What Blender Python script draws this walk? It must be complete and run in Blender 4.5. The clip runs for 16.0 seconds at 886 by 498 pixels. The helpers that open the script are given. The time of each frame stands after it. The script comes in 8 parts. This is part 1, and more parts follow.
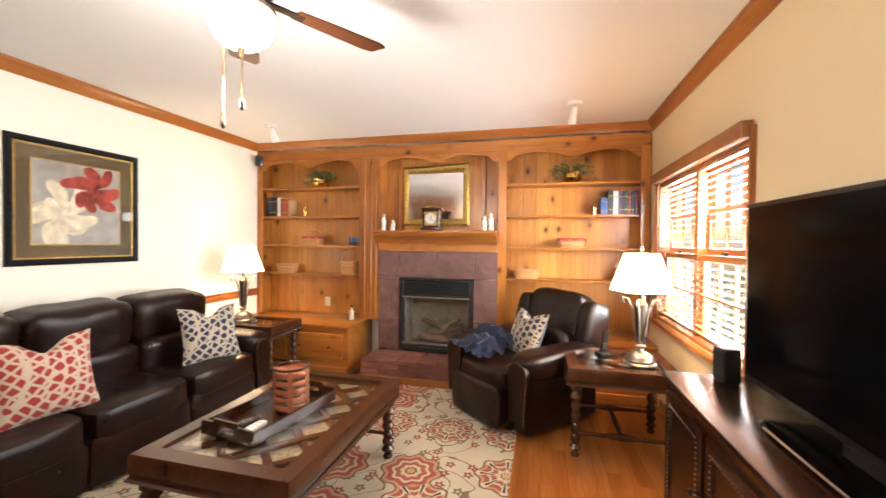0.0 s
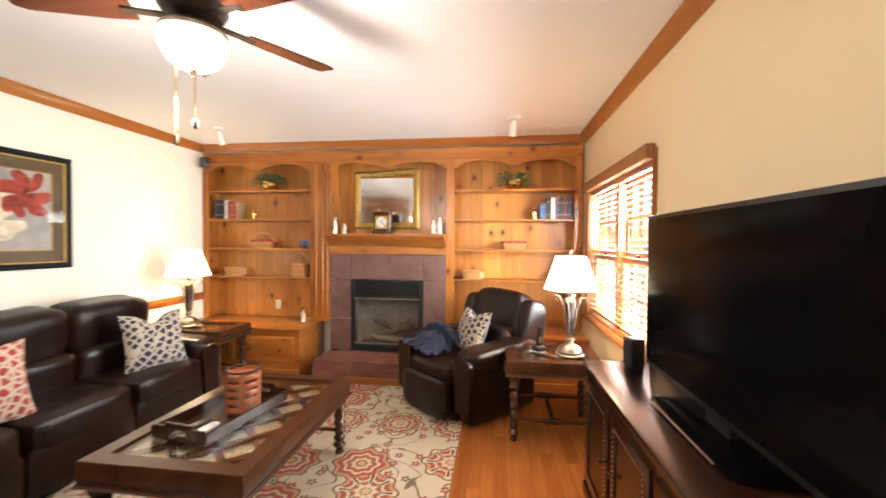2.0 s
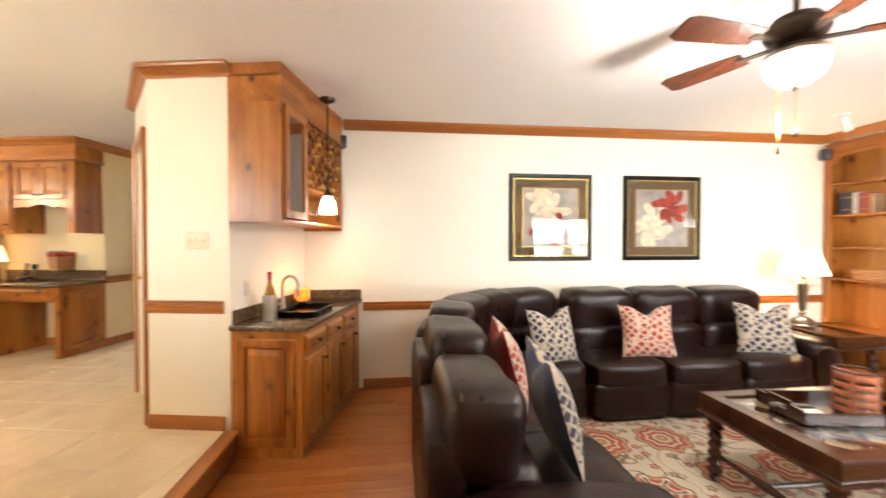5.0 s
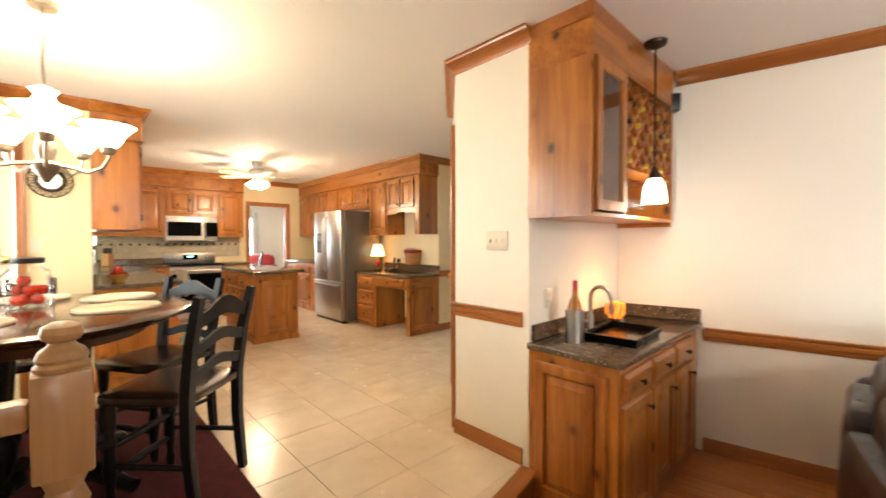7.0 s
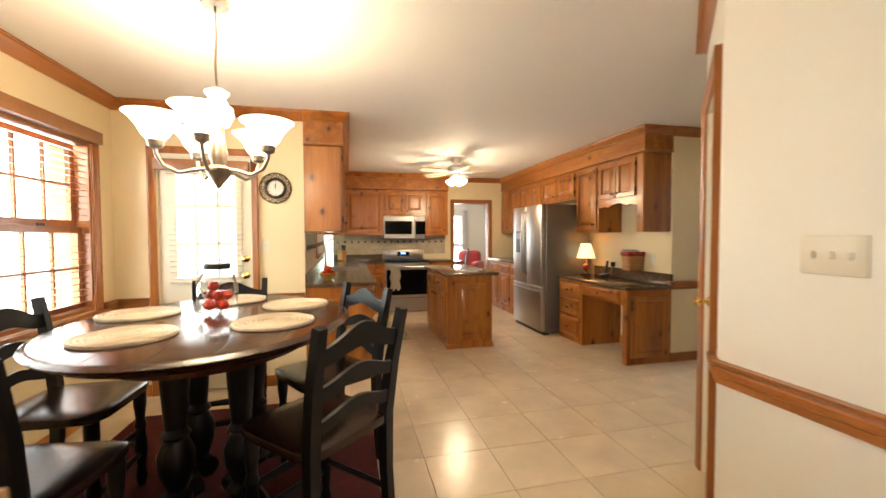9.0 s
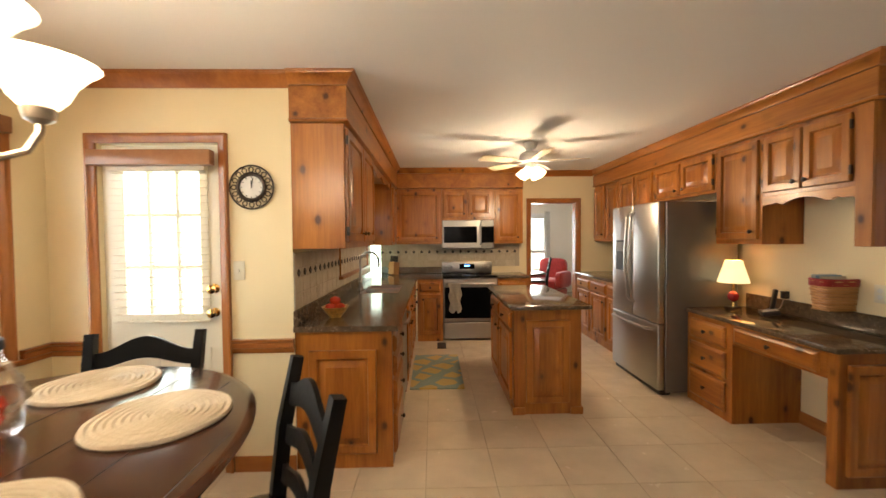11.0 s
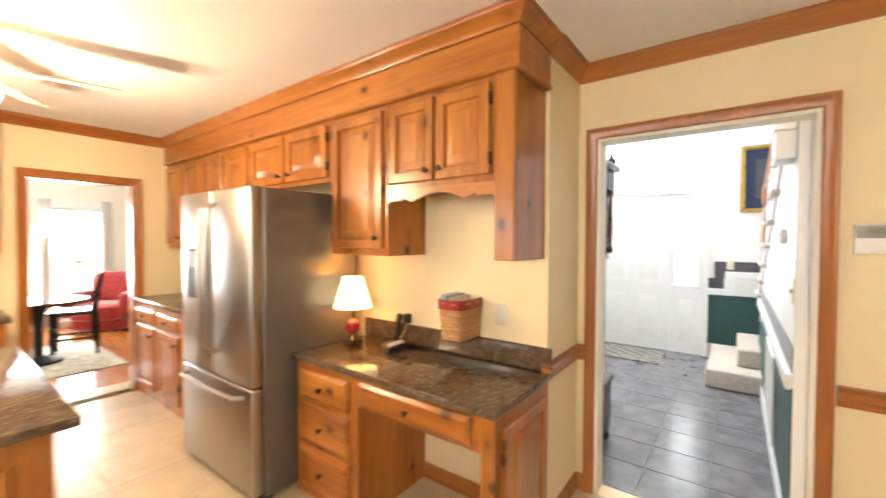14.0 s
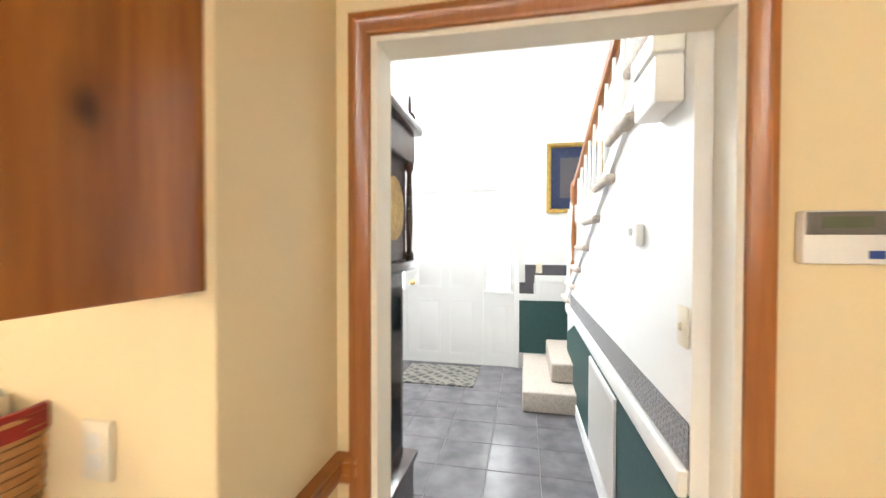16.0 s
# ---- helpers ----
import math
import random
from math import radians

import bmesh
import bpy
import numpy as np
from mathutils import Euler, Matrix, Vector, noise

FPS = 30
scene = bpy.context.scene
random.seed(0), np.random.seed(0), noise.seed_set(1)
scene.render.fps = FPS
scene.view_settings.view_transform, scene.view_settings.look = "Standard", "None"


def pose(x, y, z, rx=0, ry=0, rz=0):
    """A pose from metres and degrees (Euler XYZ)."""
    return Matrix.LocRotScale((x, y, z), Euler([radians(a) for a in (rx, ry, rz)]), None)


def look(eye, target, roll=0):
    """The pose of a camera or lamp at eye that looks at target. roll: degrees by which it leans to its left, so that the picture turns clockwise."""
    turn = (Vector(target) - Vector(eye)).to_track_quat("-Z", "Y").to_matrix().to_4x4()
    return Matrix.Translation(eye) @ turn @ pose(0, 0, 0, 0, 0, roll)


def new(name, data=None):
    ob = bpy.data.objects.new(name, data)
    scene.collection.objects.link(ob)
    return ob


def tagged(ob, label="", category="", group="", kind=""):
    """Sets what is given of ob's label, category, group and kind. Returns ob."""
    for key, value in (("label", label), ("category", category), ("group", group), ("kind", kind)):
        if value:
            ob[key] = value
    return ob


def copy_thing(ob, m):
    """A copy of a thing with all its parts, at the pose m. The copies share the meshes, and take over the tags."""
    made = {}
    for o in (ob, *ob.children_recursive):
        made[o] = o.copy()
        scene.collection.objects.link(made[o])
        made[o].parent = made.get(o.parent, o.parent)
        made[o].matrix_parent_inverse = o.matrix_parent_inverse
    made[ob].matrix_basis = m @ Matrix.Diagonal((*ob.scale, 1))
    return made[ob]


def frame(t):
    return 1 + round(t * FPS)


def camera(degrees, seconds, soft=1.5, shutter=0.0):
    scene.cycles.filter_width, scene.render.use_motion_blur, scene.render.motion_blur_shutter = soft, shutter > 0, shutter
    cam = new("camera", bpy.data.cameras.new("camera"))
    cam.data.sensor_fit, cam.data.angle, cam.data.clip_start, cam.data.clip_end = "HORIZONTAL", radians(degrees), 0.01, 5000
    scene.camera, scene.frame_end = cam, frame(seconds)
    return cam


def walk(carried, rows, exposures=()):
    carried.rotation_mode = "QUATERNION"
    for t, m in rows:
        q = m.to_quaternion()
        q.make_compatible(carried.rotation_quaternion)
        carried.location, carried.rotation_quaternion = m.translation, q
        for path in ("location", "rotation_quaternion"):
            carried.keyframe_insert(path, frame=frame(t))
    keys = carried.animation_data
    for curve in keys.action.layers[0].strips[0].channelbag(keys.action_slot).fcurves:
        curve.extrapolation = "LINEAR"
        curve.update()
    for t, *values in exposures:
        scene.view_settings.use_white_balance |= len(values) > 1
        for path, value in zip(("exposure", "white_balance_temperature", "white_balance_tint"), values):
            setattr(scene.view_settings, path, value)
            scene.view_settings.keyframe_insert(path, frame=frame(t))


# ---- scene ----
cam = camera(96.6, 16.0, 1.5, 0.5)
PATH = [
    (0, (3.327, 3.778, 1.464), (2.494, 5.596, 1.43), 0.6),
    (0.5, (3.369, 3.787, 1.46), (2.698, 5.670, 1.432), 0.6),
    (1, (3.383, 3.768, 1.467), (2.838, 5.693, 1.44), 0.6),
    (1.5, (3.409, 3.737, 1.48), (2.904, 5.672, 1.454), 0.5),
    (2, (3.449, 3.623, 1.505), (2.828, 5.523, 1.469), 0.4),
    (2.5, (3.513, 3.502, 1.504), (2.547, 5.254, 1.464), 0.4),
    (3, (3.589, 3.407, 1.505), (2.279, 4.918, 1.46), 0.2),
    (3.5, (3.769, 3.352, 1.498), (2.128, 4.495, 1.46), 0.5),
    (4, (3.824, 3.317, 1.492), (1.957, 4.035, 1.451), 0.4),
    (4.5, (3.969, 3.305, 1.45), (1.987, 3.570, 1.432), 0),
    (5, (3.950, 3.343, 1.461), (1.956, 3.191, 1.428), 0),
    (5.2, (3.866, 3.311, 1.452), (1.890, 3.003, 1.437), -0.1),
    (7.3, (3.229, 2.898, 1.489), (1.983, 1.335, 1.431), 0.1),
    (7.5, (3.186, 2.835, 1.525), (2.028, 1.206, 1.459), 0.3),
    (8, (3.01, 2.719, 1.531), (2.137, 0.921, 1.463), 0.2),
    (8.5, (2.891, 2.555, 1.535), (2.229, 0.669, 1.463), 0.1),
    (9, (2.758, 2.311, 1.535), (2.288, 0.368, 1.468), -0.2),
    (11.3, (2.25, 0.814, 1.665), (2.207, -1.185, 1.606), -0.5),
    (11.5, (2.259, 0.708, 1.675), (2.207, -1.29, 1.614), -0.4),
    (12, (2.222, 0.408, 1.678), (2.004, -1.579, 1.613), -0.3),
    (12.5, (2.059, 0.147, 1.687), (1.508, -1.775, 1.618), -0.2),
    (13, (1.898, -0.07, 1.693), (0.947, -1.828, 1.622), -0.1),
    (13.5, (1.639, -0.284, 1.66), (0.305, -1.773, 1.617), 0.3),
    (14, (1.319, -0.428, 1.663), (-0.287, -1.62, 1.615), 0.2),
    (14.5, (1.022, -0.518, 1.661), (-0.772, -1.401, 1.61), 0.2),
    (15, (0.716, -0.582, 1.659), (-1.172, -1.241, 1.614), 0.3),
    (15.5, (0.384, -0.599, 1.66), (-1.544, -1.126, 1.619), 0.3),
    (16, (0.022, -0.645, 1.656), (-1.936, -1.05, 1.624), 0.1),
]
walk(cam, [(t, look(eye, target, roll)) for t, eye, target, roll in PATH], [(0.0, 0.65), (3.0, 0.7), (5.0, 0.95), (7.5, 0.7), (9.0, 0.35), (11.5, 0.0), (12.5, 0.5), (13.0, 0.95), (13.5, 1.25), (14.0, 1.25), (15.0, 1.25), (16.0, 1.3)])

# ---- tools ----
# the family room stands askew to the kitchen wing: its frame is turned about the corner of the wet bar
HOUSE = Matrix()
FAMILY = Matrix.Translation((1.4, 1.7, 0)) @ pose(0, 0, 0, 0, 0, 10.6) @ Matrix.Translation((-1.4, -1.7, 0))
FRAME = [HOUSE]


def within(m):
    """Later things are placed in this frame."""
    FRAME[0] = m


def thing(name, m=None, label="", category="", group="", kind=""):
    ob = new(name)
    ob.empty_display_size = 0.1
    ob.matrix_basis = FRAME[0] @ (m or Matrix())
    return tagged(ob, label, category, group, kind)


def mesh_of(bm, name, mat, smooth=True):
    bmesh.ops.recalc_face_normals(bm, faces=bm.faces[:])
    me = bpy.data.meshes.new(name)
    bm.to_mesh(me)
    bm.free()
    for mm in (mat if isinstance(mat, (list, tuple)) else [mat]):
        me.materials.append(mm)
    if smooth:
        for p in me.polygons:
            p.use_smooth = True
        me.set_sharp_from_angle(angle=radians(32))
    return me


def part(name, bm, mat, parent=None, label="", smooth=True):
    ob = new(name, mesh_of(bm, name, mat, smooth))
    if parent is not None:
        ob.parent = parent
    else:
        ob.matrix_basis = FRAME[0]
    if label:
        ob["label"] = label
    return ob


def single(name, bm, mat, m=None, label="", category="", group="", kind="", smooth=True):
    ob = part(name, bm, mat, None, "", smooth)
    ob.matrix_basis = FRAME[0] @ (m or Matrix())
    return tagged(ob, label, category, group, kind)


def nb():
    return bmesh.new()


def hexa(bm, a, b, bev=0.0, seg=1, m=None):
    """A box from corner a to corner b, its edges eased by bev."""
    xs, ys, zs = zip(a, b)
    v = [bm.verts.new((x, y, z)) for x in (min(xs), max(xs)) for y in (min(ys), max(ys)) for z in (min(zs), max(zs))]
    f = [bm.faces.new([v[i] for i in q]) for q in ((0, 1, 3, 2), (4, 6, 7, 5), (0, 4, 5, 1), (2, 3, 7, 6), (0, 2, 6, 4), (1, 5, 7, 3))]
    if bev > 0:
        e = list({e for q in f for e in q.edges})
        r = bmesh.ops.bevel(bm, geom=e, offset=bev, segments=seg, affect="EDGES", profile=0.5, clamp_overlap=True)
        v = list({w for q in r["faces"] for w in q.verts})
    if m is not None:
        bmesh.ops.transform(bm, matrix=m, verts=v)
    return bm


def box(a, b, bev=0.0, seg=1):
    return hexa(nb(), a, b, bev, seg)


def lathe(bm, prof, seg=20, m=None):
    """A turned shape from (radius, height) pairs round z."""
    rings = []
    for r, z in prof:
        rings.append([bm.verts.new((max(r, 1e-4) * math.cos(2 * math.pi * i / seg), max(r, 1e-4) * math.sin(2 * math.pi * i / seg), z)) for i in range(seg)])
    for a, b in zip(rings, rings[1:]):
        for i in range(seg):
            bm.faces.new((a[i], a[(i + 1) % seg], b[(i + 1) % seg], b[i]))
    bm.faces.new(rings[0][::-1])
    bm.faces.new(rings[-1])
    if m is not None:
        bmesh.ops.transform(bm, matrix=m, verts=[v for r in rings for v in r])
    return bm


def tube(bm, pts, r, seg=8, closed=False):
    """A round bar along points; r is one radius or one a point."""
    pts = [Vector(p) for p in pts]
    n = len(pts)
    rs = r if isinstance(r, (list, tuple)) else [r] * n
    rings, up = [], None
    for i, p in enumerate(pts):
        d = (pts[(i + 1) % n] - pts[i - 1]) if closed or 0 < i < n - 1 else (pts[1] - pts[0] if i == 0 else pts[-1] - pts[-2])
        d.normalize()
        if up is None:
            up = d.orthogonal().normalized()
        up = (up - d * up.dot(d)).normalized()
        w = d.cross(up)
        rings.append([bm.verts.new(p + (up * math.cos(2 * math.pi * k / seg) + w * math.sin(2 * math.pi * k / seg)) * rs[i]) for k in range(seg)])
    pairs = list(zip(rings, rings[1:])) + ([(rings[-1], rings[0])] if closed else [])
    for a, b in pairs:
        for k in range(seg):
            bm.faces.new((a[k], a[(k + 1) % seg], b[(k + 1) % seg], b[k]))
    if not closed:
        bm.faces.new(rings[0][::-1])
        bm.faces.new(rings[-1])
    return bm


def sweep(bm, path, prof, closed=False, m=None):
    """A moulding: the profile (offset to the left of the path, depth) along a path in a plane, mitred at its corners."""
    n, rows = len(path), []
    for i, p in enumerate(path):
        p = Vector(p)
        dirs = []
        if closed or i > 0:
            dirs.append((p - Vector(path[i - 1])).normalized())
        if closed or i < n - 1:
            dirs.append((Vector(path[(i + 1) % n]) - p).normalized())
        ns = [Vector((-d.y, d.x)) for d in dirs]
        nn = sum(ns, Vector((0, 0)))
        nn = nn / max(nn.dot(ns[0]), 0.15)
        rows.append([bm.verts.new((p.x + nn.x * o, p.y + nn.y * o, z)) for o, z in prof])
    k = len(prof)
    for a, b in list(zip(rows, rows[1:])) + ([(rows[-1], rows[0])] if closed else []):
        for j in range(k):
            bm.faces.new((a[j], a[(j + 1) % k], b[(j + 1) % k], b[j]))
    if not closed:
        bm.faces.new(rows[0])
        bm.faces.new(rows[-1][::-1])
    if m is not None:
        bmesh.ops.transform(bm, matrix=m, verts=[v for r in rows for v in r])
    return bm


def prism(bm, poly, z0, z1, m=None):
    """A flat outline given thickness."""
    a = [bm.verts.new((x, y, z0)) for x, y in poly]
    b = [bm.verts.new((x, y, z1)) for x, y in poly]
    bm.faces.new(a[::-1])
    bm.faces.new(b)
    for i in range(len(poly)):
        j = (i + 1) % len(poly)
        bm.faces.new((a[i], a[j], b[j], b[i]))
    if m is not None:
        bmesh.ops.transform(bm, matrix=m, verts=a + b)
    return bm


def rings(bm, w, h, steps, m=None):
    """A panel w x h in x and z, facing -y, built of nested rectangles (inset, out)."""
    rows = []
    for ins, out in steps:
        rows.append([bm.verts.new((x, -out, z)) for x, z in ((ins, ins), (w - ins, ins), (w - ins, h - ins), (ins, h - ins))])
    for a, b in zip(rows, rows[1:]):
        for i in range(4):
            bm.faces.new((a[i], a[(i + 1) % 4], b[(i + 1) % 4], b[i]))
    bm.faces.new(rows[0][::-1])
    bm.faces.new(rows[-1])
    if m is not None:
        bmesh.ops.transform(bm, matrix=m, verts=[v for r in rows for v in r])
    return bm


def pillow(bm, c, s, e=0.5, n=10, m=None, dome=None):
    """A padded block: a rounded box about c with half sizes s."""
    vs = {}

    def key(p):
        q = tuple(round(x, 4) for x in p)
        if q not in vs:
            v = Vector(p)
            l = sum(abs(x) ** (2 / e) for x in v) ** (e / 2)
            v = v / l
            vs[q] = bm.verts.new((c[0] + v.x * s[0], c[1] + v.y * s[1], c[2] + v.z * s[2]))
        return vs[q]

    g = [math.tan((2 * i / n - 1) * math.pi / 4) for i in range(n + 1)]
    for ax in range(3):
        for sg in (-1, 1):
            for i in range(n):
                for j in range(n):
                    q = []
                    for a, b in ((i, j), (i + 1, j), (i + 1, j + 1), (i, j + 1)):
                        p = [0, 0, 0]
                        p[ax], p[(ax + 1) % 3], p[(ax + 2) % 3] = sg, g[a], g[b]
                        q.append(key(p))
                    bm.faces.new(q if sg > 0 else q[::-1])
    if m is not None:
        bmesh.ops.transform(bm, matrix=m, verts=list(vs.values()))
    return bm


def wallm(x, y, z, deg):
    """A frame on a wall: local x runs along the wall, local -y comes out of it towards the room."""
    return pose(x, y, z, 0, 0, deg)


# ---- materials ----
def nodes(name):
    mat = bpy.data.materials.new(name)
    mat.use_nodes = True
    return mat, mat.node_tree, mat.node_tree.nodes["Principled BSDF"]


def link(nt, a, b):
    nt.links.new(a, b)


def coords(nt, scale=(1, 1, 1), rot=(0, 0, 0), rnd=True):
    tc = nt.nodes.new("ShaderNodeTexCoord")
    mp = nt.nodes.new("ShaderNodeMapping")
    mp.inputs["Scale"].default_value = scale
    mp.inputs["Rotation"].default_value = rot
    if rnd:
        oi = nt.nodes.new("ShaderNodeObjectInfo")
        mul = nt.nodes.new("ShaderNodeVectorMath")
        mul.operation = "SCALE"
        comb = nt.nodes.new("ShaderNodeCombineXYZ")
        for i in range(3):
            link(nt, oi.outputs["Random"], comb.inputs[i])
        mul.inputs["Scale"].default_value = 37.0
        link(nt, comb.outputs[0], mul.inputs[0])
        link(nt, mul.outputs[0], mp.inputs["Location"])
    link(nt, tc.outputs["Object"], mp.inputs["Vector"])
    return mp.outputs["Vector"]


def tex(nt, vec, scale, detail=4, rough=0.55, dist=0.0):
    n = nt.nodes.new("ShaderNodeTexNoise")
    n.inputs["Scale"].default_value, n.inputs["Detail"].default_value = scale, detail
    n.inputs["Roughness"].default_value, n.inputs["Distortion"].default_value = rough, dist
    link(nt, vec, n.inputs["Vector"])
    return n.outputs["Fac"]


def ramp(nt, fac, stops):
    r = nt.nodes.new("ShaderNodeValToRGB")
    while len(r.color_ramp.elements) < len(stops):
        r.color_ramp.elements.new(0.5)
    for el, (p, c) in zip(r.color_ramp.elements, stops):
        el.position, el.color = p, (*c, 1) if len(c) == 3 else c
    link(nt, fac, r.inputs["Fac"])
    return r.outputs["Color"]


def mix(nt, fac, a, b, mode="MIX"):
    m = nt.nodes.new("ShaderNodeMix")
    m.data_type, m.blend_type = "RGBA", mode
    for s, v in ((m.inputs[0], fac), (m.inputs[6], a), (m.inputs[7], b)):
        if isinstance(v, (int, float)):
            s.default_value = v
        elif isinstance(v, tuple):
            s.default_value = (*v, 1)
        else:
            link(nt, v, s)
    return m.outputs[2]


def bump(nt, bsdf, fac, strength=0.2, dist=0.01):
    b = nt.nodes.new("ShaderNodeBump")
    b.inputs["Strength"].default_value, b.inputs["Distance"].default_value = strength, dist
    link(nt, fac, b.inputs["Height"])
    link(nt, b.outputs[0], bsdf.inputs["Normal"])


def maths(nt, op, a, b=0.0):
    m = nt.nodes.new("ShaderNodeMath")
    m.operation = op
    for s, v in ((m.inputs[0], a), (m.inputs[1], b)):
        if isinstance(v, (int, float)):
            s.default_value = v
        else:
            link(nt, v, s)
    return m.outputs[0]


def plain(name, col, rough=0.5, metal=0.0, vary=0.08, scale=6.0, bumpy=0.0, bscale=200.0, coat=0.0, sheen=0.0):
    mat, nt, bs = nodes(name)
    v = coords(nt)
    f = tex(nt, v, scale, 4)
    dark = tuple(c * (1 - vary) for c in col)
    light = tuple(min(1, c * (1 + vary)) for c in col)
    link(nt, ramp(nt, f, [(0.3, dark), (0.7, light)]), bs.inputs["Base Color"])
    g = tex(nt, v, scale * 3, 3)
    link(nt, maths(nt, "MULTIPLY_ADD", g, 0.16), bs.inputs["Roughness"])
    bs.inputs["Roughness"].links[0].from_node.inputs[2].default_value = max(0.02, rough - 0.08)
    bs.inputs["Metallic"].default_value = metal
    bs.inputs["Coat Weight"].default_value = coat
    bs.inputs["Coat Roughness"].default_value = 0.12
    bs.inputs["Sheen Weight"].default_value = sheen
    if bumpy:
        bump(nt, bs, tex(nt, v, bscale, 3), bumpy, 0.004)
    return mat


def wood(name, a, b, axis="z", rough=0.34, knots=0.0, grain=1.0, knot_col=(0.045, 0.011, 0.003), board=0.0):
    """Wood with its grain along an axis, in boards of a given width where it has them."""
    mat, nt, bs = nodes(name)
    s = {"x": (0.35, 5, 5), "y": (5, 0.35, 5), "z": (5, 5, 0.35)}[axis]
    v = coords(nt, s)
    broad = tex(nt, v, 1.1, 3, 0.5, 0.6)
    fine = tex(nt, v, 9.0 * grain, 5, 0.65, 0.3)
    f = maths(nt, "ADD", maths(nt, "MULTIPLY", broad, 0.62), maths(nt, "MULTIPLY", fine, 0.38))
    col = ramp(nt, f, [(0.32, a), (0.5, tuple((x + y) / 2 for x, y in zip(a, b))), (0.68, b)])
    if board:
        raw = coords(nt)
        sep = nt.nodes.new("ShaderNodeSeparateXYZ")
        link(nt, raw, sep.inputs[0])
        idx = maths(nt, "FLOOR", maths(nt, "DIVIDE", sep.outputs["X"], board))
        wn = nt.nodes.new("ShaderNodeTexWhiteNoise")
        wn.noise_dimensions = "1D"
        link(nt, idx, wn.inputs["W"])
        col = mix(nt, maths(nt, "MULTIPLY", wn.outputs["Value"], 0.30), col, tuple(x * 0.62 for x in a))
        fr = maths(nt, "FRACT", maths(nt, "DIVIDE", sep.outputs["X"], board))
        line = maths(nt, "LESS_THAN", fr, 0.025)
        col = mix(nt, maths(nt, "MULTIPLY", line, 0.55), col, knot_col)
    if knots:
        k = {"x": (6.0, 9.0, 9.0), "y": (9.0, 6.0, 9.0), "z": (9.0, 9.0, 6.0)}[axis]
        kv = coords(nt, tuple(c * knots for c in k))
        vo = nt.nodes.new("ShaderNodeTexVoronoi")
        vo.inputs["Scale"].default_value = 1.0
        vo.inputs["Randomness"].default_value = 1.0
        link(nt, kv, vo.inputs["Vector"])
        wob = maths(nt, "MULTIPLY", maths(nt, "SUBTRACT", fine, 0.5), 0.09)
        d = maths(nt, "ADD", vo.outputs["Distance"], wob)
        sepc = nt.nodes.new("ShaderNodeSeparateColor")
        link(nt, vo.outputs["Color"], sepc.inputs[0])
        pick = maths(nt, "GREATER_THAN", sepc.outputs[0], 0.28)
        halo = ramp(nt, d, [(0.095, (1, 1, 1)), (0.14, (0.6, 0.6, 0.6)), (0.19, (0.22, 0.22, 0.22)), (0.38, (0, 0, 0))])
        col = mix(nt, maths(nt, "MULTIPLY", maths(nt, "MULTIPLY", halo, pick), 0.92), col, knot_col)
    link(nt, col, bs.inputs["Base Color"])
    bs.inputs["Roughness"].default_value = rough
    bs.inputs["Specular IOR Level"].default_value = 0.4
    bs.inputs["Coat Weight"].default_value = 0.2
    bs.inputs["Coat Roughness"].default_value = 0.2
    bump(nt, bs, fine, 0.12, 0.003)
    return mat


def glowing(name, col, power):
    mat, nt, bs = nodes(name)
    bs.inputs["Base Color"].default_value = (*col, 1)
    bs.inputs["Emission Color"].default_value = (*col, 1)
    bs.inputs["Emission Strength"].default_value = power
    v = coords(nt)
    link(nt, ramp(nt, tex(nt, v, 8, 2), [(0.3, tuple(c * 0.9 for c in col)), (0.7, col)]), bs.inputs["Emission Color"])
    return mat


def glass(name, col=(1, 1, 1), rough=0.0):
    mat, nt, bs = nodes(name)
    bs.inputs["Base Color"].default_value = (*col, 1)
    bs.inputs["Transmission Weight"].default_value = 1.0
    bs.inputs["Roughness"].default_value = rough
    bs.inputs["IOR"].default_value = 1.45
    return mat


def pane(name, gloss=0.08):
    """Thin clear glass: mostly let through, with a reflection."""
    mat, nt, bs = nodes(name)
    out = nt.nodes["Material Output"]
    tr = nt.nodes.new("ShaderNodeBsdfTransparent")
    gl = nt.nodes.new("ShaderNodeBsdfGlossy")
    gl.inputs["Roughness"].default_value = 0.01
    lw = nt.nodes.new("ShaderNodeLayerWeight")
    lw.inputs["Blend"].default_value = 0.5
    pw = maths(nt, "POWER", lw.outputs["Facing"], 4.0)
    fac = maths(nt, "MULTIPLY_ADD", pw, 0.9)
    fac.node.inputs[2].default_value = 0.032
    ms = nt.nodes.new("ShaderNodeMixShader")
    link(nt, fac, ms.inputs[0])
    link(nt, tr.outputs[0], ms.inputs[1])
    link(nt, gl.outputs[0], ms.inputs[2])
    link(nt, ms.outputs[0], out.inputs["Surface"])
    return mat

# ---- world and light ----
world = bpy.data.worlds.new("sky")
scene.world = world
world.use_nodes = True
wn = world.node_tree.nodes
sky = wn.new("ShaderNodeTexSky")
sky.sky_type, sky.sun_disc = "NISHITA", False
sky.sun_elevation, sky.sun_rotation = radians(50), radians(120)
world.node_tree.links.new(sky.outputs[0], wn["Background"].inputs[0])
wn["Background"].inputs[1].default_value = 0.15
sun = new("sun", bpy.data.lights.new("sun", "SUN"))
sun.data.energy, sun.data.angle, sun.data.color = 2.5, radians(0.6), (1, 0.95, 0.86)
sun.matrix_basis = look((0, 0, 0), (-0.35, -0.75, -0.9))


